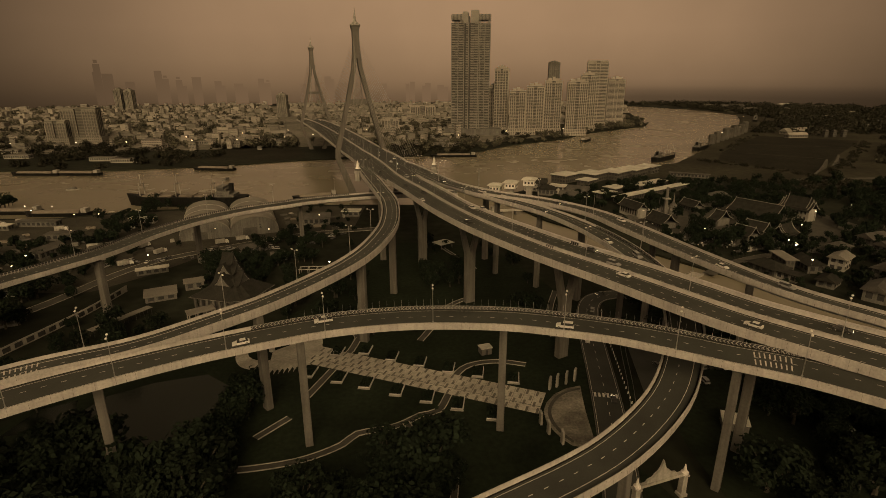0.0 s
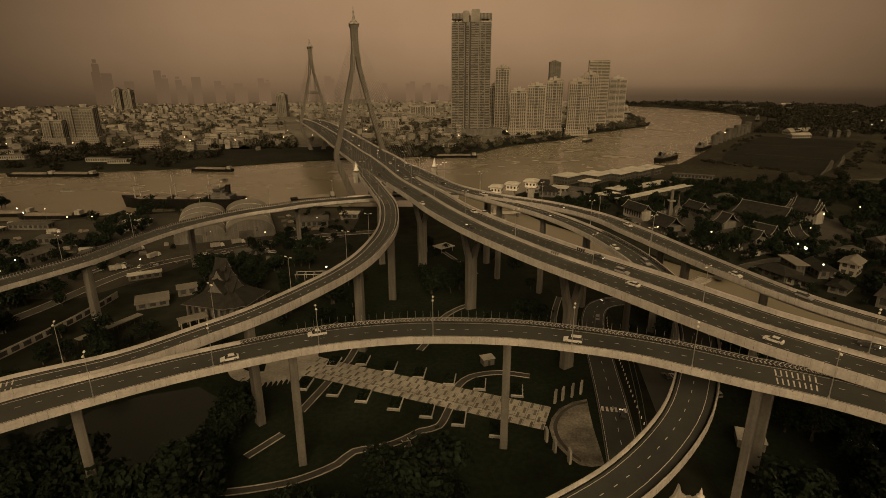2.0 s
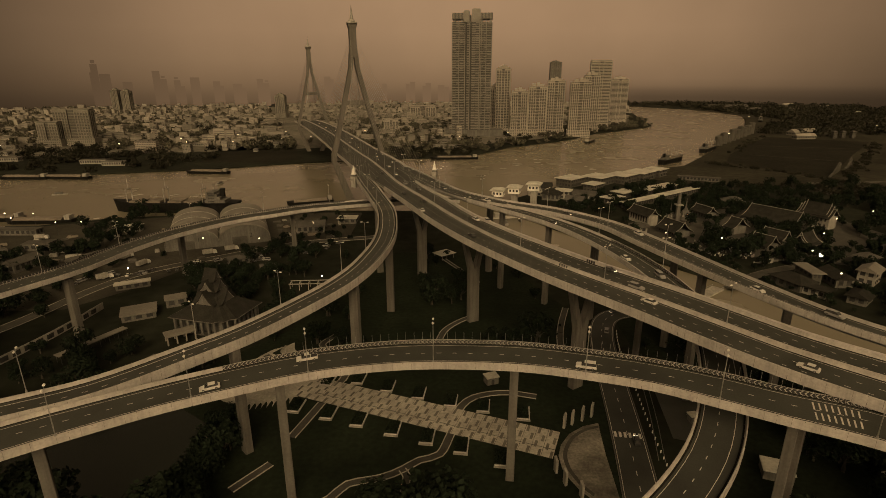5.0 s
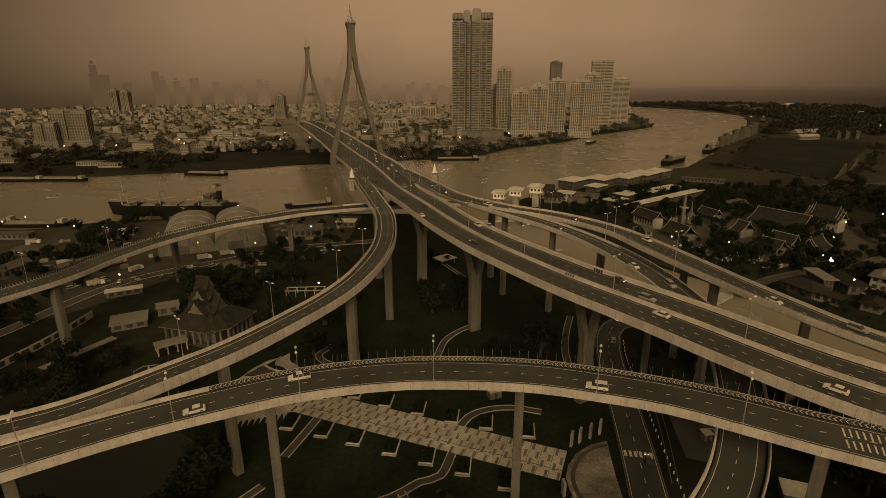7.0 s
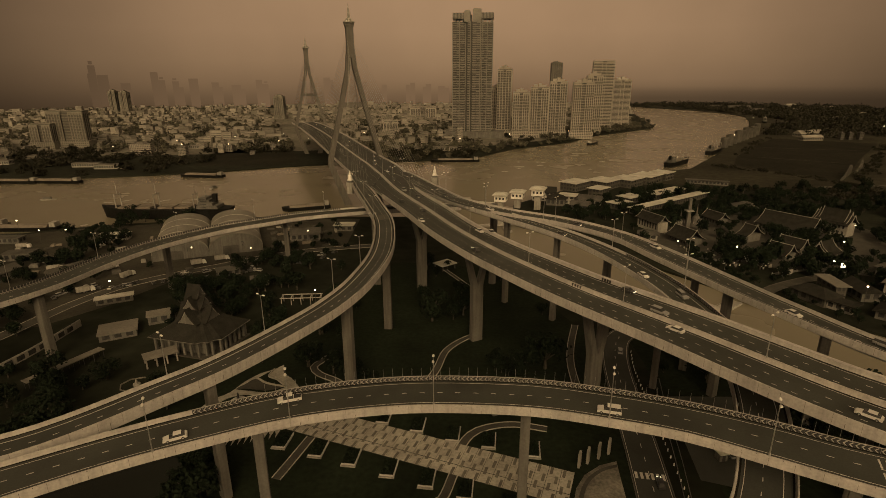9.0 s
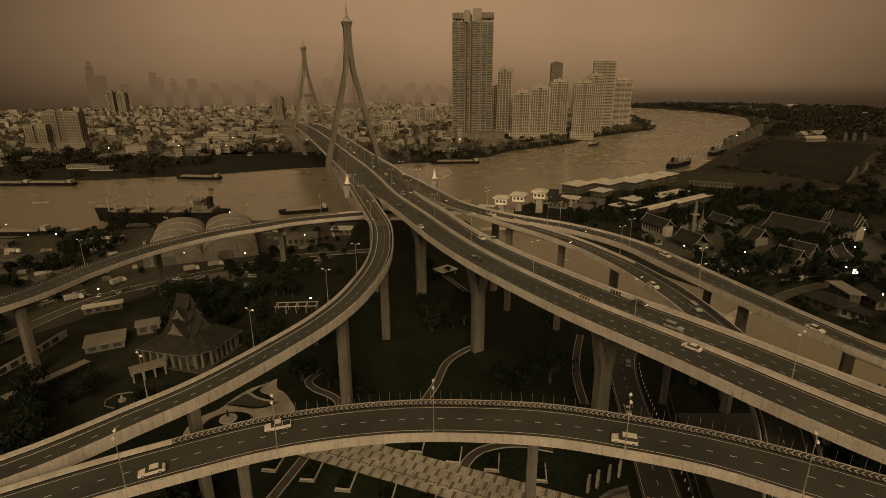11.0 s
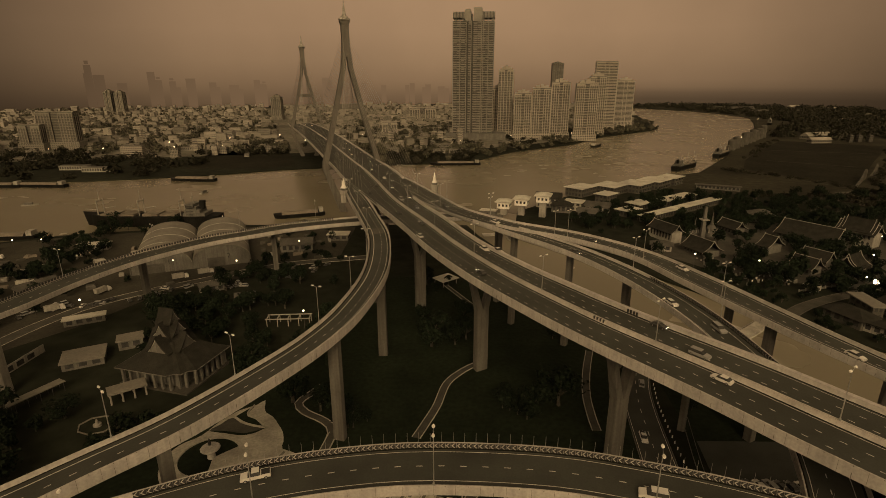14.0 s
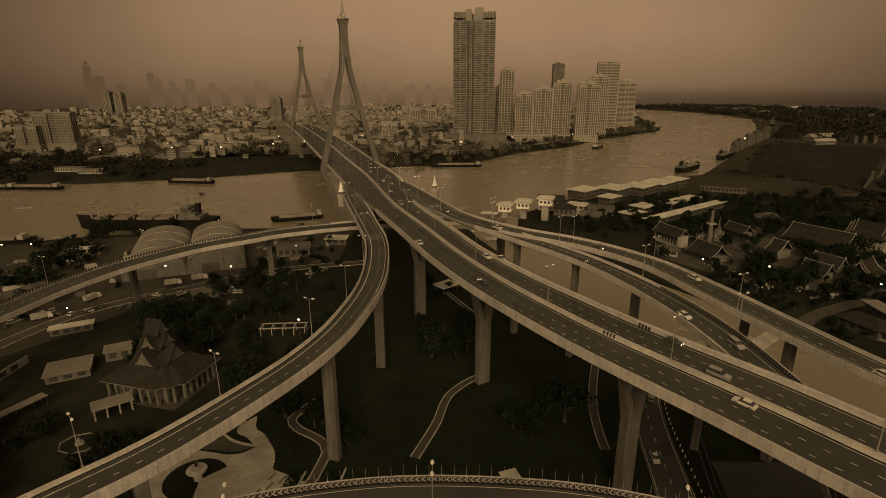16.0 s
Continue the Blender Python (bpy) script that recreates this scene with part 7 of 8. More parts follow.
def joined(name, templates, places, mat, parent=None, pick="crown", thin=False):
    """One mesh out of many copies of the templates' parts."""
    data = []
    for t in templates:
        ob = [c for c in t.children if c.name.split(".")[0] == pick][0]
        me = ob.data
        co = np.empty(len(me.vertices) * 3)
        me.vertices.foreach_get("co", co)
        data.append((co.reshape(-1, 3), [tuple(p.vertices) for p in me.polygons]))
    verts, faces, base = [], [], 0
    for k, x, y, s, a in places:
        co, fs = data[k]
        if thin and math.hypot(x, y) > 330:
            # far crowns: half the leaves, each larger
            co = co.reshape(-1, 4, 3)[::2]
            mid = co.mean(axis=1, keepdims=True)
            co = ((co - mid) * 1.36 + mid).reshape(-1, 3)
            fs = fs[:len(co) // 4]
        c, d = math.cos(a) * s, math.sin(a) * s
        q = np.empty_like(co)
        q[:, 0] = co[:, 0] * c - co[:, 1] * d + x
        q[:, 1] = co[:, 0] * d + co[:, 1] * c + y
        q[:, 2] = co[:, 2] * s
        verts.append(q)
        faces += [tuple(i + base for i in f) for f in fs]
        base += len(co)
    me = bpy.data.meshes.new(name)
    me.from_pydata(np.concatenate(verts).tolist(), [], faces)
    me.materials.append(mat)
    ob = new(name, me)
    if parent is not None:
        ob.parent = parent
    return ob


WOOD = [w_ for w_ in WOOD if not inside((w_[1], w_[2]), CANAL_W + CANAL_E)]
near_wood = tagged(joined("woodland", TREES, WOOD, M["leaf"], thin=True), "dense dark trees among the houses", "trees", kind="stuff")
joined("trunks", TREES, WOOD, M["bark"], near_wood, "trunk")["kind"] = "stuff"

# ---------------------------------------------------------------- far bank
flat("town_ground", [(-1742.8, 645.6), (-719.4, 762.8), (-364.2, 840.5), (-151.3, 899.8), (22.4, 902.7), (170.2, 1013.5), (279.9, 1146.5), (421.7, 1282.6), (462.6, 1364.5), (580.3, 1849.1), (483.8, 2675.4), (-1277.7, 2077.4)], 0.05, M["far_ground"], "grey ground of a hazy town", "town ground", 0.03)

FAR_TREES = []
for k, (r, h) in enumerate(((5.5, 8), (7, 9.5), (4.5, 7))):
    t = thing("tree", Matrix(), "broad hazy tree on the far bank", "tree")
    trunk, crown = tree_mesh(60 + k, r, h, 84, 1.7, 0.1)
    part("trunk", fix(trunk), M["bark"], t)
    part("crown", crown, M["leaf_hazed"], t)
    FAR_TREES.append(t)
CLUMPS = []
for k, (r, h) in enumerate(((13, 6.5), (17, 7.5), (10, 6))):
    t = thing("tree_clump", Matrix(), "low uneven clump of dark trees on the bank", "trees")
    trunk, crown = tree_mesh(80 + k, r, h, 130, 2.3, 0.05)
    part("trunk", fix(trunk), M["bark"], t)
    part("crown", crown, M["leaf_bank"], t)
    CLUMPS.append(t)
rnd = random.Random(101)


def far_ok(x, y):
    return inside((x, y), BANK_FAR + [(720, 4500), (-4400, 4500)])


def corridor(x, y):
    """Distance from the bridge's line on the far bank."""
    o, q = Vector(P1), Vector((x, y))
    a2 = Vector((AX.x, AX.y))
    v = q - o
    return (v - a2 * v.dot(a2)).length


BANK_SHEDS = ((-466, 720), (-428, 705), (-470, 872), (-418, 914), (-542, 925), (-600, 742), (-660, 800), (-360, 850))
places, bank_places = [], []
for x0, y0, x1, y1, count in ((-150, 757, 350, 960, 200), (180, 978, 520, 1240, 200), (-1240, 860, 60, 1500, 2000), (-2000, 1400, 60, 2300, 1500), (60, 1250, 520, 2200, 350), (358, 1223, 500, 1300, 60)):
    for k in range(count):
        x, y = rnd.uniform(x0, x1), rnd.uniform(y0, y1)
        if not far_ok(x, y) or corridor(x, y) < 26 or (0 < x < 100 and 1050 < y < 1130):
            continue
        places.append((rnd.randrange(3), x, y, rnd.uniform(0.6, 1.25), rnd.uniform(0, 6.28)))
for x0, y0, x1, y1, count in ((-760, 622, -330, 880, 170), (-1300, 600, -700, 900, 150), (-330, 850, -100, 905, 40), (-120, 757, 120, 860, 70), (-1200, 880, 40, 1350, 170), (100, 905, 330, 1130, 50)):
    for k in range(count):
        x, y = rnd.uniform(x0, x1), rnd.uniform(y0, y1)
        if not far_ok(x, y) or not far_ok(x, y - 14) or corridor(x, y) < 30 or (0 < x < 100 and 1050 < y < 1130):
            continue
        if any(abs(x - a) < 34 and -44 < y - c < 8 for a, c in BANK_SHEDS):
            continue
        bank_places.append((rnd.randrange(3), x, y, rnd.uniform(0.35, 0.85), rnd.uniform(0, 6.28)))
# right bank beyond the sheds: hedgerows between the fields, then woods
right_places = []
for (ax, ay), (cx, cy), count in (((345, 715), (400, 640), 26), ((400, 640), (425, 560), 26), ((440, 600), (735, 940), 70), ((300, 560), (420, 545), 40), ((420, 815), (600, 1050), 34)):
    for k in range(count):
        u = rnd.random()
        right_places.append((rnd.randrange(3), ax + (cx - ax) * u + rnd.gauss(0, 4), ay + (cy - ay) * u + rnd.gauss(0, 5), rnd.uniform(0.15, 0.35), rnd.uniform(0, 6.28)))
for x0, y0, x1, y1, count in ((360, 404, 800, 560, 200), (334, 119, 800, 400, 200), (520, 560, 1500, 1000, 420), (640, 980, 2200, 1700, 900), (900, 1600, 2300, 2500, 900), (780, 2230, 1900, 2600, 260), (915, 1650, 1300, 2300, 160)):
    for k in range(count):
        x, y = rnd.uniform(x0, x1), rnd.uniform(y0, y1)
        if math.hypot(x, y) > 2630 or 560 < y and (x < min(330 + (y - 694) * 0.72, 915 if y < 2150 else 790) or (y < 1050 and x < 470 + (y - 600) * 0.86)):
            continue
        right_places.append((rnd.randrange(3), x, y, rnd.uniform(0.35, 0.65) if y < 560 else rnd.uniform(0.6, 1.5), rnd.uniform(0, 6.28)))
far_wood = tagged(joined("woodland", FAR_TREES, places, M["leaf_hazed"]), "hazy woods along the far banks", "trees", kind="stuff")
joined("trunks", FAR_TREES, places, M["bark"], far_wood, "trunk")["kind"] = "stuff"
bank_wood = tagged(joined("woodland", CLUMPS, bank_places, M["leaf_bank"]), "dark low trees along the far river bank", "trees", kind="stuff")
joined("trunks", CLUMPS, bank_places, M["bark"], bank_wood, "trunk")["kind"] = "stuff"
right_wood = tagged(joined("woodland", CLUMPS, right_places, M["leaf_right"]), "dark woods beyond the temple quarter", "trees", kind="stuff")
joined("trunks", CLUMPS, right_places, M["bark"], right_wood, "trunk")["kind"] = "stuff"
for k, t in enumerate(FAR_TREES):
    t.matrix_basis = pose((-400, -470, -240)[k], (925, 930, 960)[k], 0)
for k, t in enumerate(CLUMPS):
    t.matrix_basis = pose((-400, -360, -520)[k], (690, 700, 720)[k], 0)

# town houses and blocks
TOWN = "buildings of the hazy town"
templates = []
for k, (w, d, h, roof, wm_, rm) in enumerate(((16, 12, 9, "flat", "far_wall", "far_roof"), (24, 14, 12, "flat", "far_wall", "far_sheet"), (14, 12, 7, "gable", "far_wall", "far_roof"), (34, 14, 15, "flat", "far_wall", "far_roof"), (20, 16, 21, "flat", "far_wall", "far_sheet"), (40, 16, 6, "slab", "wall", "far_sheet"),
                                               (18, 18, 28, "flat", "condo", "far_roof"), (28, 12, 10, "hip", "far_wall", "far_roof"), (46, 18, 18, "flat", "condo", "far_sheet"), (12, 10, 8, "hip", "far_wall", "far_roof"))):
    b_ = building("town_building", pose(0, 0, 0), w, d, h, roof, wm_, rm, ("pale flat-roofed town block with rows of windows", "low hazy town house with a pitched roof")[roof in ("gable", "hip")], "building", TOWN)
    b_.children[1].data.materials.clear()
    b_.children[1].data.materials.append(M["far_glass"])
    templates.append(b_)
spots, tries = [], 0
while len(spots) < 280 and tries < 30000:
    tries += 1
    y = 840 + 520 * rnd.random() ** 1.1
    x = rnd.uniform(-1.0, 0.42) * y
    if x > 40 and y < 1010 + (x - 40) * 0.6:
        continue
    if not far_ok(x, y) or not far_ok(x + 30, y - 40) or corridor(x, y) < 32 or (-20 < x < 120 and 1030 < y < 1150) or (80 < x < 520 and y < 1450 and y < 1090 + (x - 110) * 0.9):
        continue
    if any((x - a) ** 2 + (y - c) ** 2 < 19 ** 2 for a, c in spots):
        continue
    spots.append((x, y))
for k, (x, y) in enumerate(spots):
    i = rnd.choices(range(10), (5, 4, 5, 3, 2, 2, 1, 4, 1, 5))[0]
    m = pose(x, y, 0, 0, 0, rnd.choice((12, 12, 102, -25)) + rnd.uniform(-6, 6)) @ Matrix.Diagonal((rnd.uniform(0.5, 0.85), 0.65, rnd.uniform(0.6, 0.95), 1))
    if k < 10:
        templates[k].matrix_basis = m
    else:
        copy_thing(templates[i], m)
for x, y, a, i in ((-466, 720, 5, 5), (-428, 705, 4, 5), (-470, 872, 3, 5), (-418, 914, 3, 5), (-542, 925, 3, 5), (-600, 742, 4, 5), (-660, 800, 3, 5), (-391.4, 825.9, 3, 4), (-347.7, 871.4, 3, 3), (-468.4, 853.9, 5, 8), (6.3, 881.6, 20, 5), (96.8, 950.8, 30, 3), (53.8, 955.5, 25, 1), (127.5, 1007, 30, 5), (-3.1, 906.5, 15, 7)):
    copy_thing(templates[i], pose(x, y, 0, 0, 0, a))

# the town beyond, too far to tell apart
def box_cloud(name, rows, mat, parent=None):
    verts, faces = [], []
    for x, y, z0, w, d, h, a in rows:
        c, s = math.cos(a), math.sin(a)
        i = len(verts)
        for z in (z0, z0 + h):
            for u, v in ((-w, -d), (w, -d), (w, d), (-w, d)):
                verts.append((x + (u * c - v * s) / 2, y + (u * s + v * c) / 2, z))
        faces += [tuple(i + j for j in f) for f in ((4, 5, 6, 7), (0, 1, 5, 4), (1, 2, 6, 5), (2, 3, 7, 6), (3, 0, 4, 7))]
    me = bpy.data.meshes.new(name)
    me.from_pydata(verts, [], faces)
    me.materials.append(mat)
    ob = new(name, me)
    if parent is not None:
        ob.parent = parent
    return ob


rows, roofs, panes = [], [], []
for k in range(6000):
    y = 930 + 1650 * rnd.random() ** 1.15
    x = rnd.uniform(-1.05, 0.33) * y
    if math.hypot(x, y) > 2600 or not far_ok(x, y) or corridor(x, y) < 30 or (20 < x < 540 and y < 1530) or (y < 1400 and any((x - a) ** 2 + (y - c) ** 2 < 324 for a, c in spots)):
        continue
    w, d = rnd.choice((8, 10, 12, 14, 18, 26)) * rnd.uniform(0.8, 1.2), rnd.uniform(7, 14)
    h = rnd.choice((4, 5, 5, 6, 6, 7, 8, 10, 15)) * rnd.uniform(0.8, 1.2)
    a = rnd.choice((0.2, 0.25, 1.8, -0.4)) + rnd.uniform(-0.1, 0.1)
    rows.append((x, y, 0, w, d, h, a))
    roofs.append((x, y, h, w + 0.6, d + 0.6, 0.6, a))
    if y < 1700:
        for f in range(int(h / 3.4)):
            panes.append((x, y, 1.2 + f * 3.4, w * 0.9, d + 0.3, 1.2, a))
far_town = tagged(box_cloud("far_town", rows, M["distant_wall"]), "countless low pale buildings of a hazy town", "town", kind="stuff")
box_cloud("roofs", roofs, M["far_roof"], far_town)["kind"] = "stuff"
box_cloud("window_bands", panes, M["far_glass"], far_town)["kind"] = "stuff"


# ---------------------------------------------------------------- high-rises
def highrise(x0, x1, y, d, h, floors, bays, turn, label, mat="condo", crown=True, fins=True, bold=False):
    """Glazed core, two wings that stand proud of it with pale ribs, a slab edge at every floor; bold towers have deep balcony bands."""
    w = x1 - x0
    t = thing("apartment_tower", pose((x0 + x1) / 2, y, 0, 0, 0, turn), label, "apartment tower", "apartment towers by the river")
    wings = [(0, 0.94 * w, 0)] + ([(-0.29 * w, 0.36 * w, 2.6), (0.29 * w, 0.36 * w, 2.6)] if fins else [(-0.3 * w, 0.4 * w, 1.2), (0.3 * w, 0.4 * w, 1.2)])
    for cx, ww, proud in wings:
        bm = bmesh.new()
        top = h - (3.5 if proud else 0)
        box(bm, cx - ww / 2, -d / 2 - proud, -0.5, cx + ww / 2, d / 2 + proud * 0.5, top)
        part("wing" if proud else "core", bm, M["condo_glass"], t, "dark glazed facade")
    step = (h - 9) / floors
    th, out_ = (step * 0.45, 0.9) if bold else (step * 0.24, 0.3)
    bm = bmesh.new()
    for cx, ww, proud in wings:
        box(bm, cx - ww / 2 - out_, -d / 2 - proud - out_, 0, cx + ww / 2 + out_, d / 2 + proud * 0.5 + out_, th - 0.02 * proud)
    band = bpy.data.meshes.new("floor_band")
    bm.to_mesh(band)
    bm.free()
    band.materials.append(M[mat])
    for k in range(floors):
        shared("floor_band", band, t, pose(0, 0, 9 + k * step))
    rib = 0.5 if bold else max(0.55, w / bays * 0.16)
    bm = bmesh.new()
    box(bm, -rib, -0.8, 8, rib, 0.5, h - 2.5)
    fin = bpy.data.meshes.new("rib")
    bm.to_mesh(fin)
    bm.free()
    fin.materials.append(M[mat])
    n_f = max(2, bays // 3) if not bold else 1
    for cx, ww, proud in wings[1:]:
        for k in range(n_f + 1):
            shared("rib", fin, t, pose(cx - ww / 2 + ww * k / n_f, -d / 2 - proud, 0))
        bm = bmesh.new()
        box(bm, cx - ww / 2 - 0.5, -d / 2 - proud - 0.6, h - 3.5, cx + ww / 2 + 0.5, d / 2 + proud * 0.5, h - 0.8)
        part("parapet", bm, M[mat], t)
    for k in range(4):
        shared("rib", fin, t, pose(-w * 0.47, -d / 2 + d * k / 3, 0, 0, 0, -90))
        shared("rib", fin, t, pose(w * 0.47, -d / 2 + d * k / 3, 0, 0, 0, 90))
    bm = bmesh.new()
    box(bm, -w / 2 + 0.4, -d / 2 - 0.4, h, w / 2 - 0.4, d / 2 + 0.8, h + 1.2)
    part("roof", bm, M[mat], t)
    if crown:
        for cx, cw, ch in ((-0.22, 0.2, 4.5), (0.2, 0.24, 3.4), (0, 0.16, 6.5)):
            bm = bmesh.new()
            box(bm, w * (cx - cw / 2), -d * 0.3, h + 1.2, w * (cx + cw / 2), d * 0.3, h + 1.2 + ch)
            part("penthouse", bm, M[mat], t)
    bm = bmesh.new()
    box(bm, -w / 2 - 2, -d / 2 - 5, -0.5, w / 2 + 2, d / 2 + 2, 12)
    podium = part("podium", bm, M[mat], t)
    bm = bmesh.new()
    window_grid(bm, -w / 2 - 1.5, w / 2 + 1.5, 0, 12, -d / 2 - 5, max(5, int(w / 3)), 4, 0.6, -0.12)
    part("opening", bm, M["condo_glass"], podium)["kind"] = "stuff"
    return t


for x0, x1, y, d, h, fl, ba, lab in ((90, 113, 1150, 20, 91, 30, 6, "pale slender apartment tower with rows of windows"), (99, 127, 1120, 22, 125, 38, 8, "pale tall apartment tower with a stepped dark top"),
                                     (126, 158, 1085, 22, 83, 27, 9, "cream apartment tower with ribbed facade"), (159, 194, 1085, 24, 92, 30, 10, "cream apartment tower with ribbed facade"), (195, 229, 1090, 24, 102, 33, 10, "cream apartment tower with ribbed facade"),
                                     (234, 273, 1065, 26, 100, 32, 12, "bright cream apartment tower with ribbed facade at the water"), (285, 317, 1170, 24, 113, 36, 9, "pale apartment tower with ribbed facade"), (401, 440, 1370, 26, 105, 34, 10, "pale twin apartment tower near the cape")):
    highrise(x0, x1, y, d, h, fl, ba, -10, lab, bold="near the cape" in lab, fins="near the cape" not in lab)
highrise(315, 358, 1240, 26, 143, 44, 3, -10, "tall pale apartment tower with bold balcony bands", crown=False, fins=False, bold=True)
highrise(-655, -596, 930, 16, 59, 20, 16, 6, "broad pale apartment block with a grid of windows", crown=False, mat="far_wall")
highrise(-672, -639, 910, 14, 40, 13, 9, 6, "pale apartment block with a grid of windows", crown=False, mat="far_wall")
highrise(-100, -30, 1500, 20, 37, 12, 14, 5, "broad white apartment block behind the bank", crown=False)
highrise(-126, -97, 1110, 15, 29, 9, 8, 5, "small white apartment block behind the bank", crown=False)
highrise(-1110, -1084, 1900, 22, 70, 24, 4, 0, "hazy pale high-rise far in the town", mat="far_wall")
highrise(-1146, -1122, 1900, 22, 73, 24, 4, 0, "hazy pale high-rise far in the town", mat="far_wall")
highrise(-497, -469, 1615, 22, 62, 20, 6, 0, "hazy pale high-rise far in the town", mat="far_wall")


def landmark_tower():
    """The tall tower: two wings and a slotted middle bay, a slab at every floor, an open band below the crown."""
    x, y, h = 48.0, 1090.0, 244.0
    t = thing("skyscraper", pose(x, y, 0, 0, 0, -4) @ Matrix.Diagonal((0.89, 0.89, 0.845, 1)), "very tall grey-brown skyscraper with banded floors and a dark slotted centre", "skyscraper")
    for cx, w, d in ((-28, 26, 34), (29, 24, 34), (2.5, 27, 44)):
        bm = bmesh.new()
        box(bm, cx - w / 2, -d / 2, -0.5, cx + w / 2, d / 2, h)
        part("wall", bm, M["tower_glass"], t)
    bm = bmesh.new()
    for cx, w, d in ((-28, 27.6, 36), (29, 25.6, 36), (8, 17, 46.5), (-7.5, 6, 46)):
        box(bm, cx - w / 2, -d / 2, 0, cx + w / 2, d / 2, 1.15)
    slab_ = bpy.data.meshes.new("floor_slab")
    bm.to_mesh(slab_)
    bm.free()
    slab_.materials.append(M["tower_wall"])
    for k in range(66):
        shared("floor_slab", slab_, t, pose(0, 0, 5 + k * 3.62))
    bm = bmesh.new()
    box(bm, -0.7, -0.6, 4, 0.7, 0.4, h)
    fin = bpy.data.meshes.new("fin")
    bm.to_mesh(fin)
    bm.free()
    fin.materials.append(M["tower_wall"])
    for x, yy in ((-41.3, -18), (-27, -18), (-14.5, -18.4), (-4.4, -23), (16, -23.4), (19.5, -18.4), (30, -18), (41.5, -18)):
        shared("fin", fin, t, pose(x, yy, 0))
    # lift shaft in the slot between the wings, balcony fronts scattered over the floors
    bm = bmesh.new()
    box(bm, -14, -15, -0.5, -2, 15, 258)
    part("shaft", bm, M["tower_glass"], t)
    bm = bmesh.new()
    balcony_rnd = random.Random(44)
    for k in range(66):
        z = 5 + k * 3.62 + 1.15
        for cx, w, y_ in ((-37, 7, -18), (-29.5, 6, -18), (-21, 7, -18), (21, 6, -18), (28, 6, -18), (36, 8, -18), (4, 7, -23.3), (12, 7, -23.3), (-7.5, 4, -23)):
            if balcony_rnd.random() < (0.85 if cx in (4, 12) else 0.42):
                box(bm, cx - w / 2, y_ - 0.5, z, cx + w / 2, y_, z + 0.9)
    part("balcony_front", bm, M["tower_wall"], t)["kind"] = "stuff"
    for cx in [-40 + 2.9 * k for k in range(10)] + [18.5 + 2.9 * k for k in range(9)]:
        bm = bmesh.new()
        box(bm, cx - 0.5, -19.2, 250, cx + 0.5, -17.9, 262)
        part("crown_fin", bm, M["tower_glass"], t)
    for cx, w in ((-36, 3), (-29, 2), (-21, 3), (20, 3), (29, 2), (38, 4)):
        bm = bmesh.new()
        box(bm, cx - w / 2, -16, h, cx + w / 2, 16, h + 7)
        part("crown_post", bm, M["tower_wall"], t)
    for cx, w, d, z0, z1 in ((-28, 27, 36, 250, 262), (29.5, 25.5, 36, 250, 262), (-11.5, 12, 44, 243, 267), (8.5, 17.5, 47, 243, 270)):
        bm = bmesh.new()
        box(bm, cx - w / 2, -d / 2, z0, cx + w / 2, d / 2, z1)
        bmesh.ops.bevel(bm, geom=[e for e in bm.edges if min(v.co.z for v in e.verts) > z1 - 0.1], offset=1.5, segments=2, affect="EDGES")
        part("crown", bm, M["tower_wall"], t)
    bm = bmesh.new()
    box(bm, -56, -30, -0.5, 70, 24, 14)
    part("podium", bm, M["wall_mid"], t)


landmark_tower()

# hazy skyline on the horizon: blocks glow in a haze tone and take no light
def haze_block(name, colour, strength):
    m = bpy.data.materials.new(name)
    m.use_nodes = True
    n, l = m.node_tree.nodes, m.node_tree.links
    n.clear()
    g = side_falloff(n, l, n.new("ShaderNodeNewGeometry"))
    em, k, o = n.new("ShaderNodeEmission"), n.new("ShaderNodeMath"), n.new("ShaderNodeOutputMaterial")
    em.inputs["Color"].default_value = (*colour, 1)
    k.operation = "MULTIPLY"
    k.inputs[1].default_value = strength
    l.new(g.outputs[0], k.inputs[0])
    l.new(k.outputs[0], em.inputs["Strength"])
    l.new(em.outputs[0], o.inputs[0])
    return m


haze_glow = haze_block("glowing_haze_skyline", (0.184, 0.111, 0.058), 1.0)
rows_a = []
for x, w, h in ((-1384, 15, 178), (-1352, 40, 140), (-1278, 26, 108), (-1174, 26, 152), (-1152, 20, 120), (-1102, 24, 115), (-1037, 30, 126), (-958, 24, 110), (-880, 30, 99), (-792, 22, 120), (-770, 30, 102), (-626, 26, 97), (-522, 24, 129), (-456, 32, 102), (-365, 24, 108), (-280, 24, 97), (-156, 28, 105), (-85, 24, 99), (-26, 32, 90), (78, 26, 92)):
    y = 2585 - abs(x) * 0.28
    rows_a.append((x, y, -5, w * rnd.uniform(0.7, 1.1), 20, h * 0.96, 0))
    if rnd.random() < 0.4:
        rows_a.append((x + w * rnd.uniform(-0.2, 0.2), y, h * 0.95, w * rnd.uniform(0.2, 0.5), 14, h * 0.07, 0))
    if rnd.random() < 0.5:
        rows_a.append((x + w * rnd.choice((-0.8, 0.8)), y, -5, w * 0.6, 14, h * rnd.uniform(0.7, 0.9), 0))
tagged(box_cloud("backdrop_skyline", rows_a, haze_glow), "faint hazy high-rises on the horizon", "skyline", kind="structure")
highrise(459, 505, 2500, 34, 177, 50, 6, 0, "hazy dark high-rise far behind the apartment towers", mat="far_glass", fins=False)

flat("far_plain", [(980, 2150), (760, 2400), (760, 4450), (4300, 4450), (4300, 1500), (1500, 1500)], 0.06, M["leaf_right"], "grey hazy plain towards the horizon", "plain", 0.03)

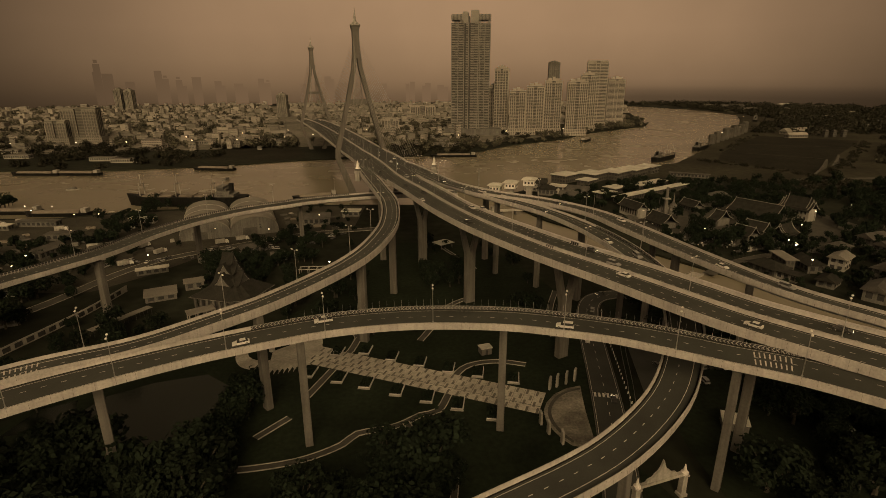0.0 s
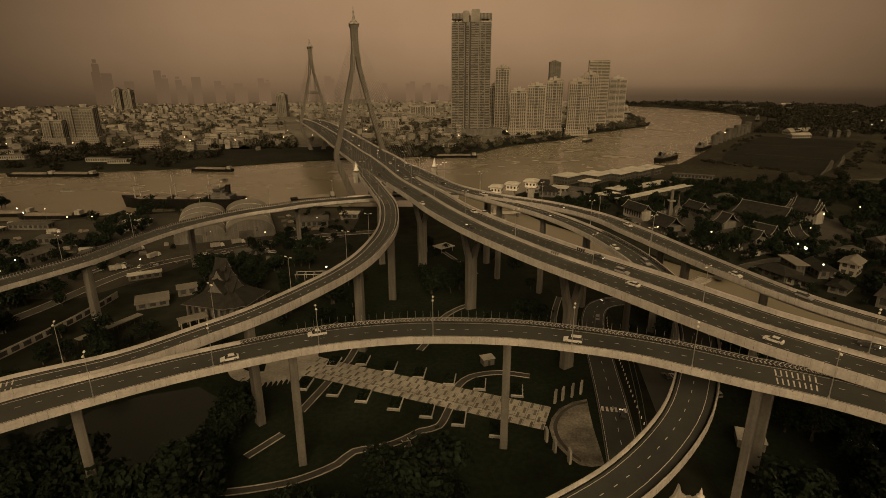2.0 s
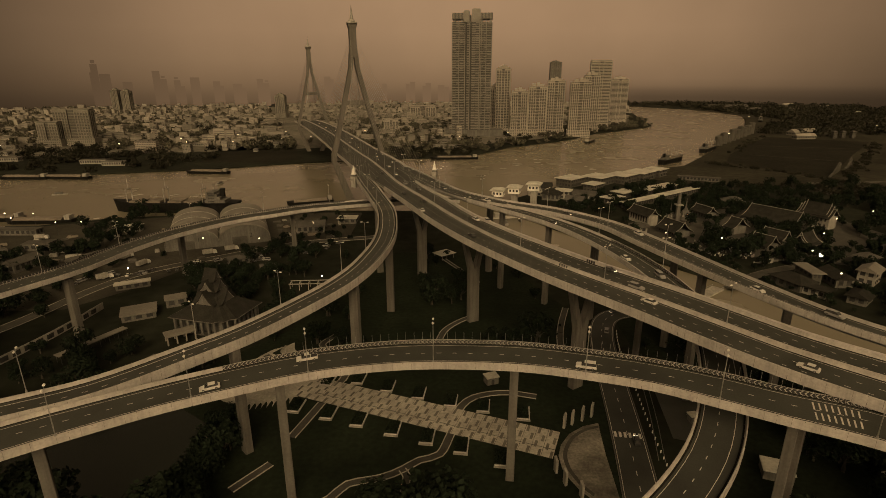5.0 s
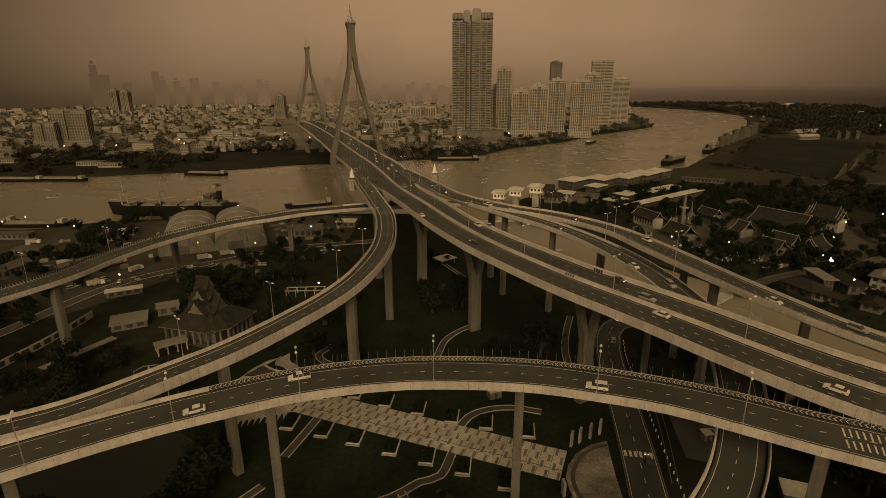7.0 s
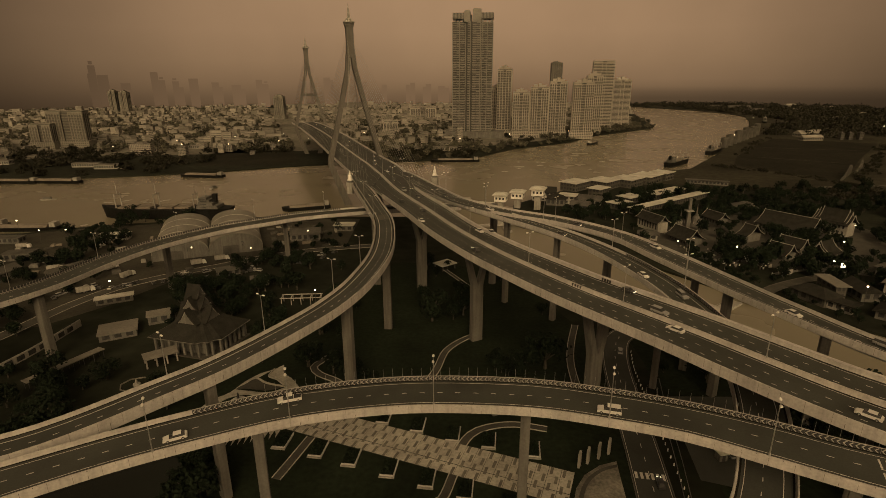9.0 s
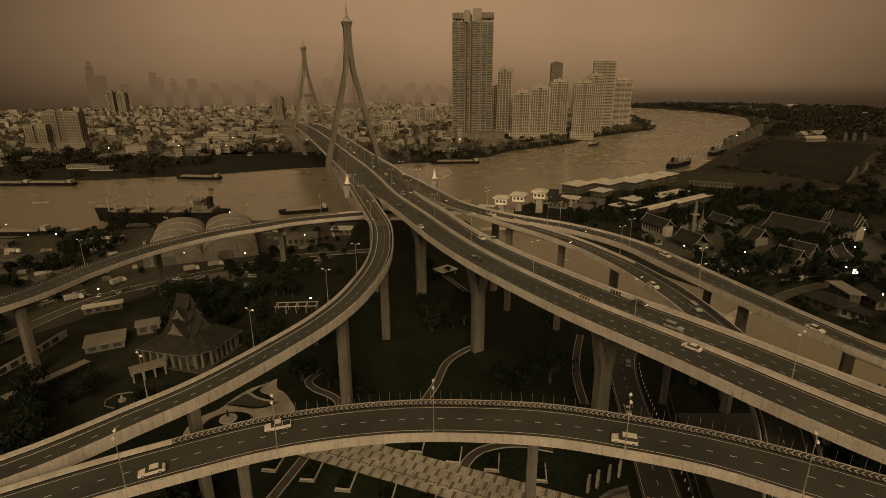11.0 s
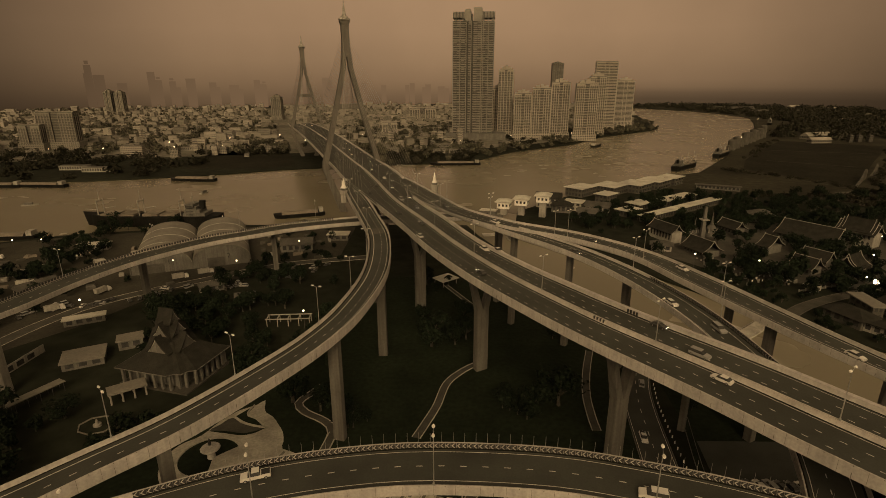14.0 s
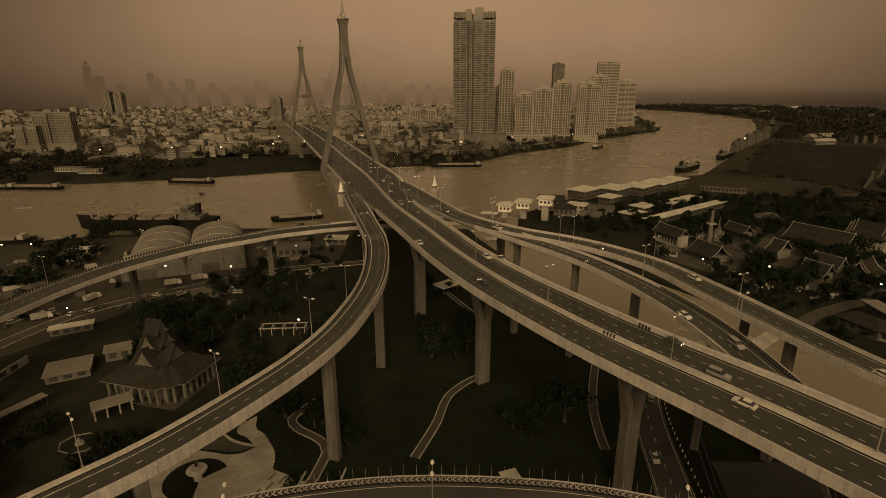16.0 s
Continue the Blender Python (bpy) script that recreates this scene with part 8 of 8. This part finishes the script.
# ---------------------------------------------------------------- silos, sheds and fields on the right bank
for k in range(9):
    x, y = 450 + 20 * k, 910 + 24.5 * k
    t = thing("silo", pose(x, y, 0), "grey weathered riverside silo with a shallow cone top", "silo", "silos along the right bank")
    bm = bmesh.new()
    hh = (26, 30, 22, 34, 30, 36, 28, 32, 38)[k]
    lathe(bm, [(6, -0.3), (6, hh * 0.55), (5.6, hh * 0.55 + 0.8), (1.6, hh * 0.55 + 2.4)], 14)
    part("shell", fix(bm), M["cladding"], t)
for x, y, a, w, d, h in ((1002.2, 1820.9, 30, 90, 30, 6), (716, 1020, 5, 7, 7, 12), (733, 1022, 5, 7, 7, 12), (751, 1021, 5, 7, 7, 12), (1035, 2045, 4, 150, 30, 6)):
    building("warehouse", pose(x, y, 0, 0, 0, a), w, d, h, "gable" if h < 11 else "flat", "cladding", "roof_mid", "hazy grey riverside warehouse with a weathered roof", "warehouse", "warehouses on the right bank")
flat("meadow", [(106, 545), (214, 643), (302, 691), (401, 826), (485, 963), (658, 1216), (797, 1469), (894, 1675), (907, 1858), (886, 2020), (960, 2150), (2300, 2100), (2600, 900), (1200, 480), (420, 500), (300, 560), (200, 610)], 0.025, M["meadow"], "dusky flat land along the river bank", "meadow", 0.02)
flat("field", [(368.4, 720.8), (415, 802), (500, 915), (605, 1040), (735, 957), (568, 772), (421, 600), (411, 629)], 0.04, M["field"], "wide dark field beyond the sheds", "field", 0.02)
for pts, w in (([(356, 706), (390.4, 648.3), (411.4, 589.4), (416, 549.8)], 2.6), ([(440, 795), (520, 735)], 1.2), ([(510, 905), (640, 860)], 1.2)):
    strip("road", pts, w, 0.08, M["soil"], "earth track beside the field", "track", kerb=False)
flat("bank_grass", [(-331.5, 724), (-226.3, 733), (-200, 760), (-250, 900), (-291.5, 930), (-366.9, 890)], 0.05, M["field"], "dark open grass on the far bank", "grass", 0.03)
# broken pale walls at the field's edge
for x, y, a, ln, hh in ((448, 632, 47, 70, 11), (495, 676, 39, 20, 13)):
    t = thing("ruined_wall", pose(x, y, 0, 0, 0, a), "pale broken wall with a jagged top beside the field", "wall", "ruined walls beside the field")
    bm = bmesh.new()
    tops = [0.9, 1.6, 2.6, 2.2, 4.5, 5.2, 8.4, hh, hh * 0.7]
    loft(bm, [[Vector((-ln / 2 + ln * k / 8, -1, -0.2)), Vector((-ln / 2 + ln * k / 8, -1, z)), Vector((-ln / 2 + ln * k / 8, 1, z)), Vector((-ln / 2 + ln * k / 8, 1, -0.2))] for k, z in enumerate(tops)])
    part("masonry", fix(bm), M["cladding"], t)
# low pale sheds in the hazy country
shed_rnd = random.Random(55)
for x, y, w in ((1152, 2440, 70), (1380, 2240, 60), (1500, 2080, 50), (1183, 1899, 50), (1410, 2060, 60), (1640, 1950, 60), (1250, 1700, 40), (1560, 1650, 50), (1050, 1500, 40), (700, 1086, 60), (655, 1010, 40), (1300, 1350, 45)):
    building("shed", pose(x, y, 0, 0, 0, shed_rnd.uniform(-12, 20)), w, w * 0.3, 6, "gable", "far_wall", "far_sheet", "long hazy shed with a pale sheet roof", "shed", "sheds in the hazy country")
for x, y in ((-401.9, 845.9), (-333.1, 852.1), (-492.6, 822.4), (-565.9, 815.5), (-270.1, 896.9), (-659, 805.7), (-230.6, 931.1), (-728.5, 802.6), (-436.3, 900.2), (-366.7, 965.4), (21.4, 924.9), (111, 997.2), (228.1, 1051.8), (275.8, 1102.9), (495.9, 970), (537.1, 1015.4), (769.1, 1408.4), (984.4, 1240.8), (884.7, 1138.8), (-297.9, 1016.8), (-152.2, 1026.8)):
    copy_thing(yl, pose(x, y, 0) @ Matrix.Diagonal((1.9, 1.9, 1.5, 1)))
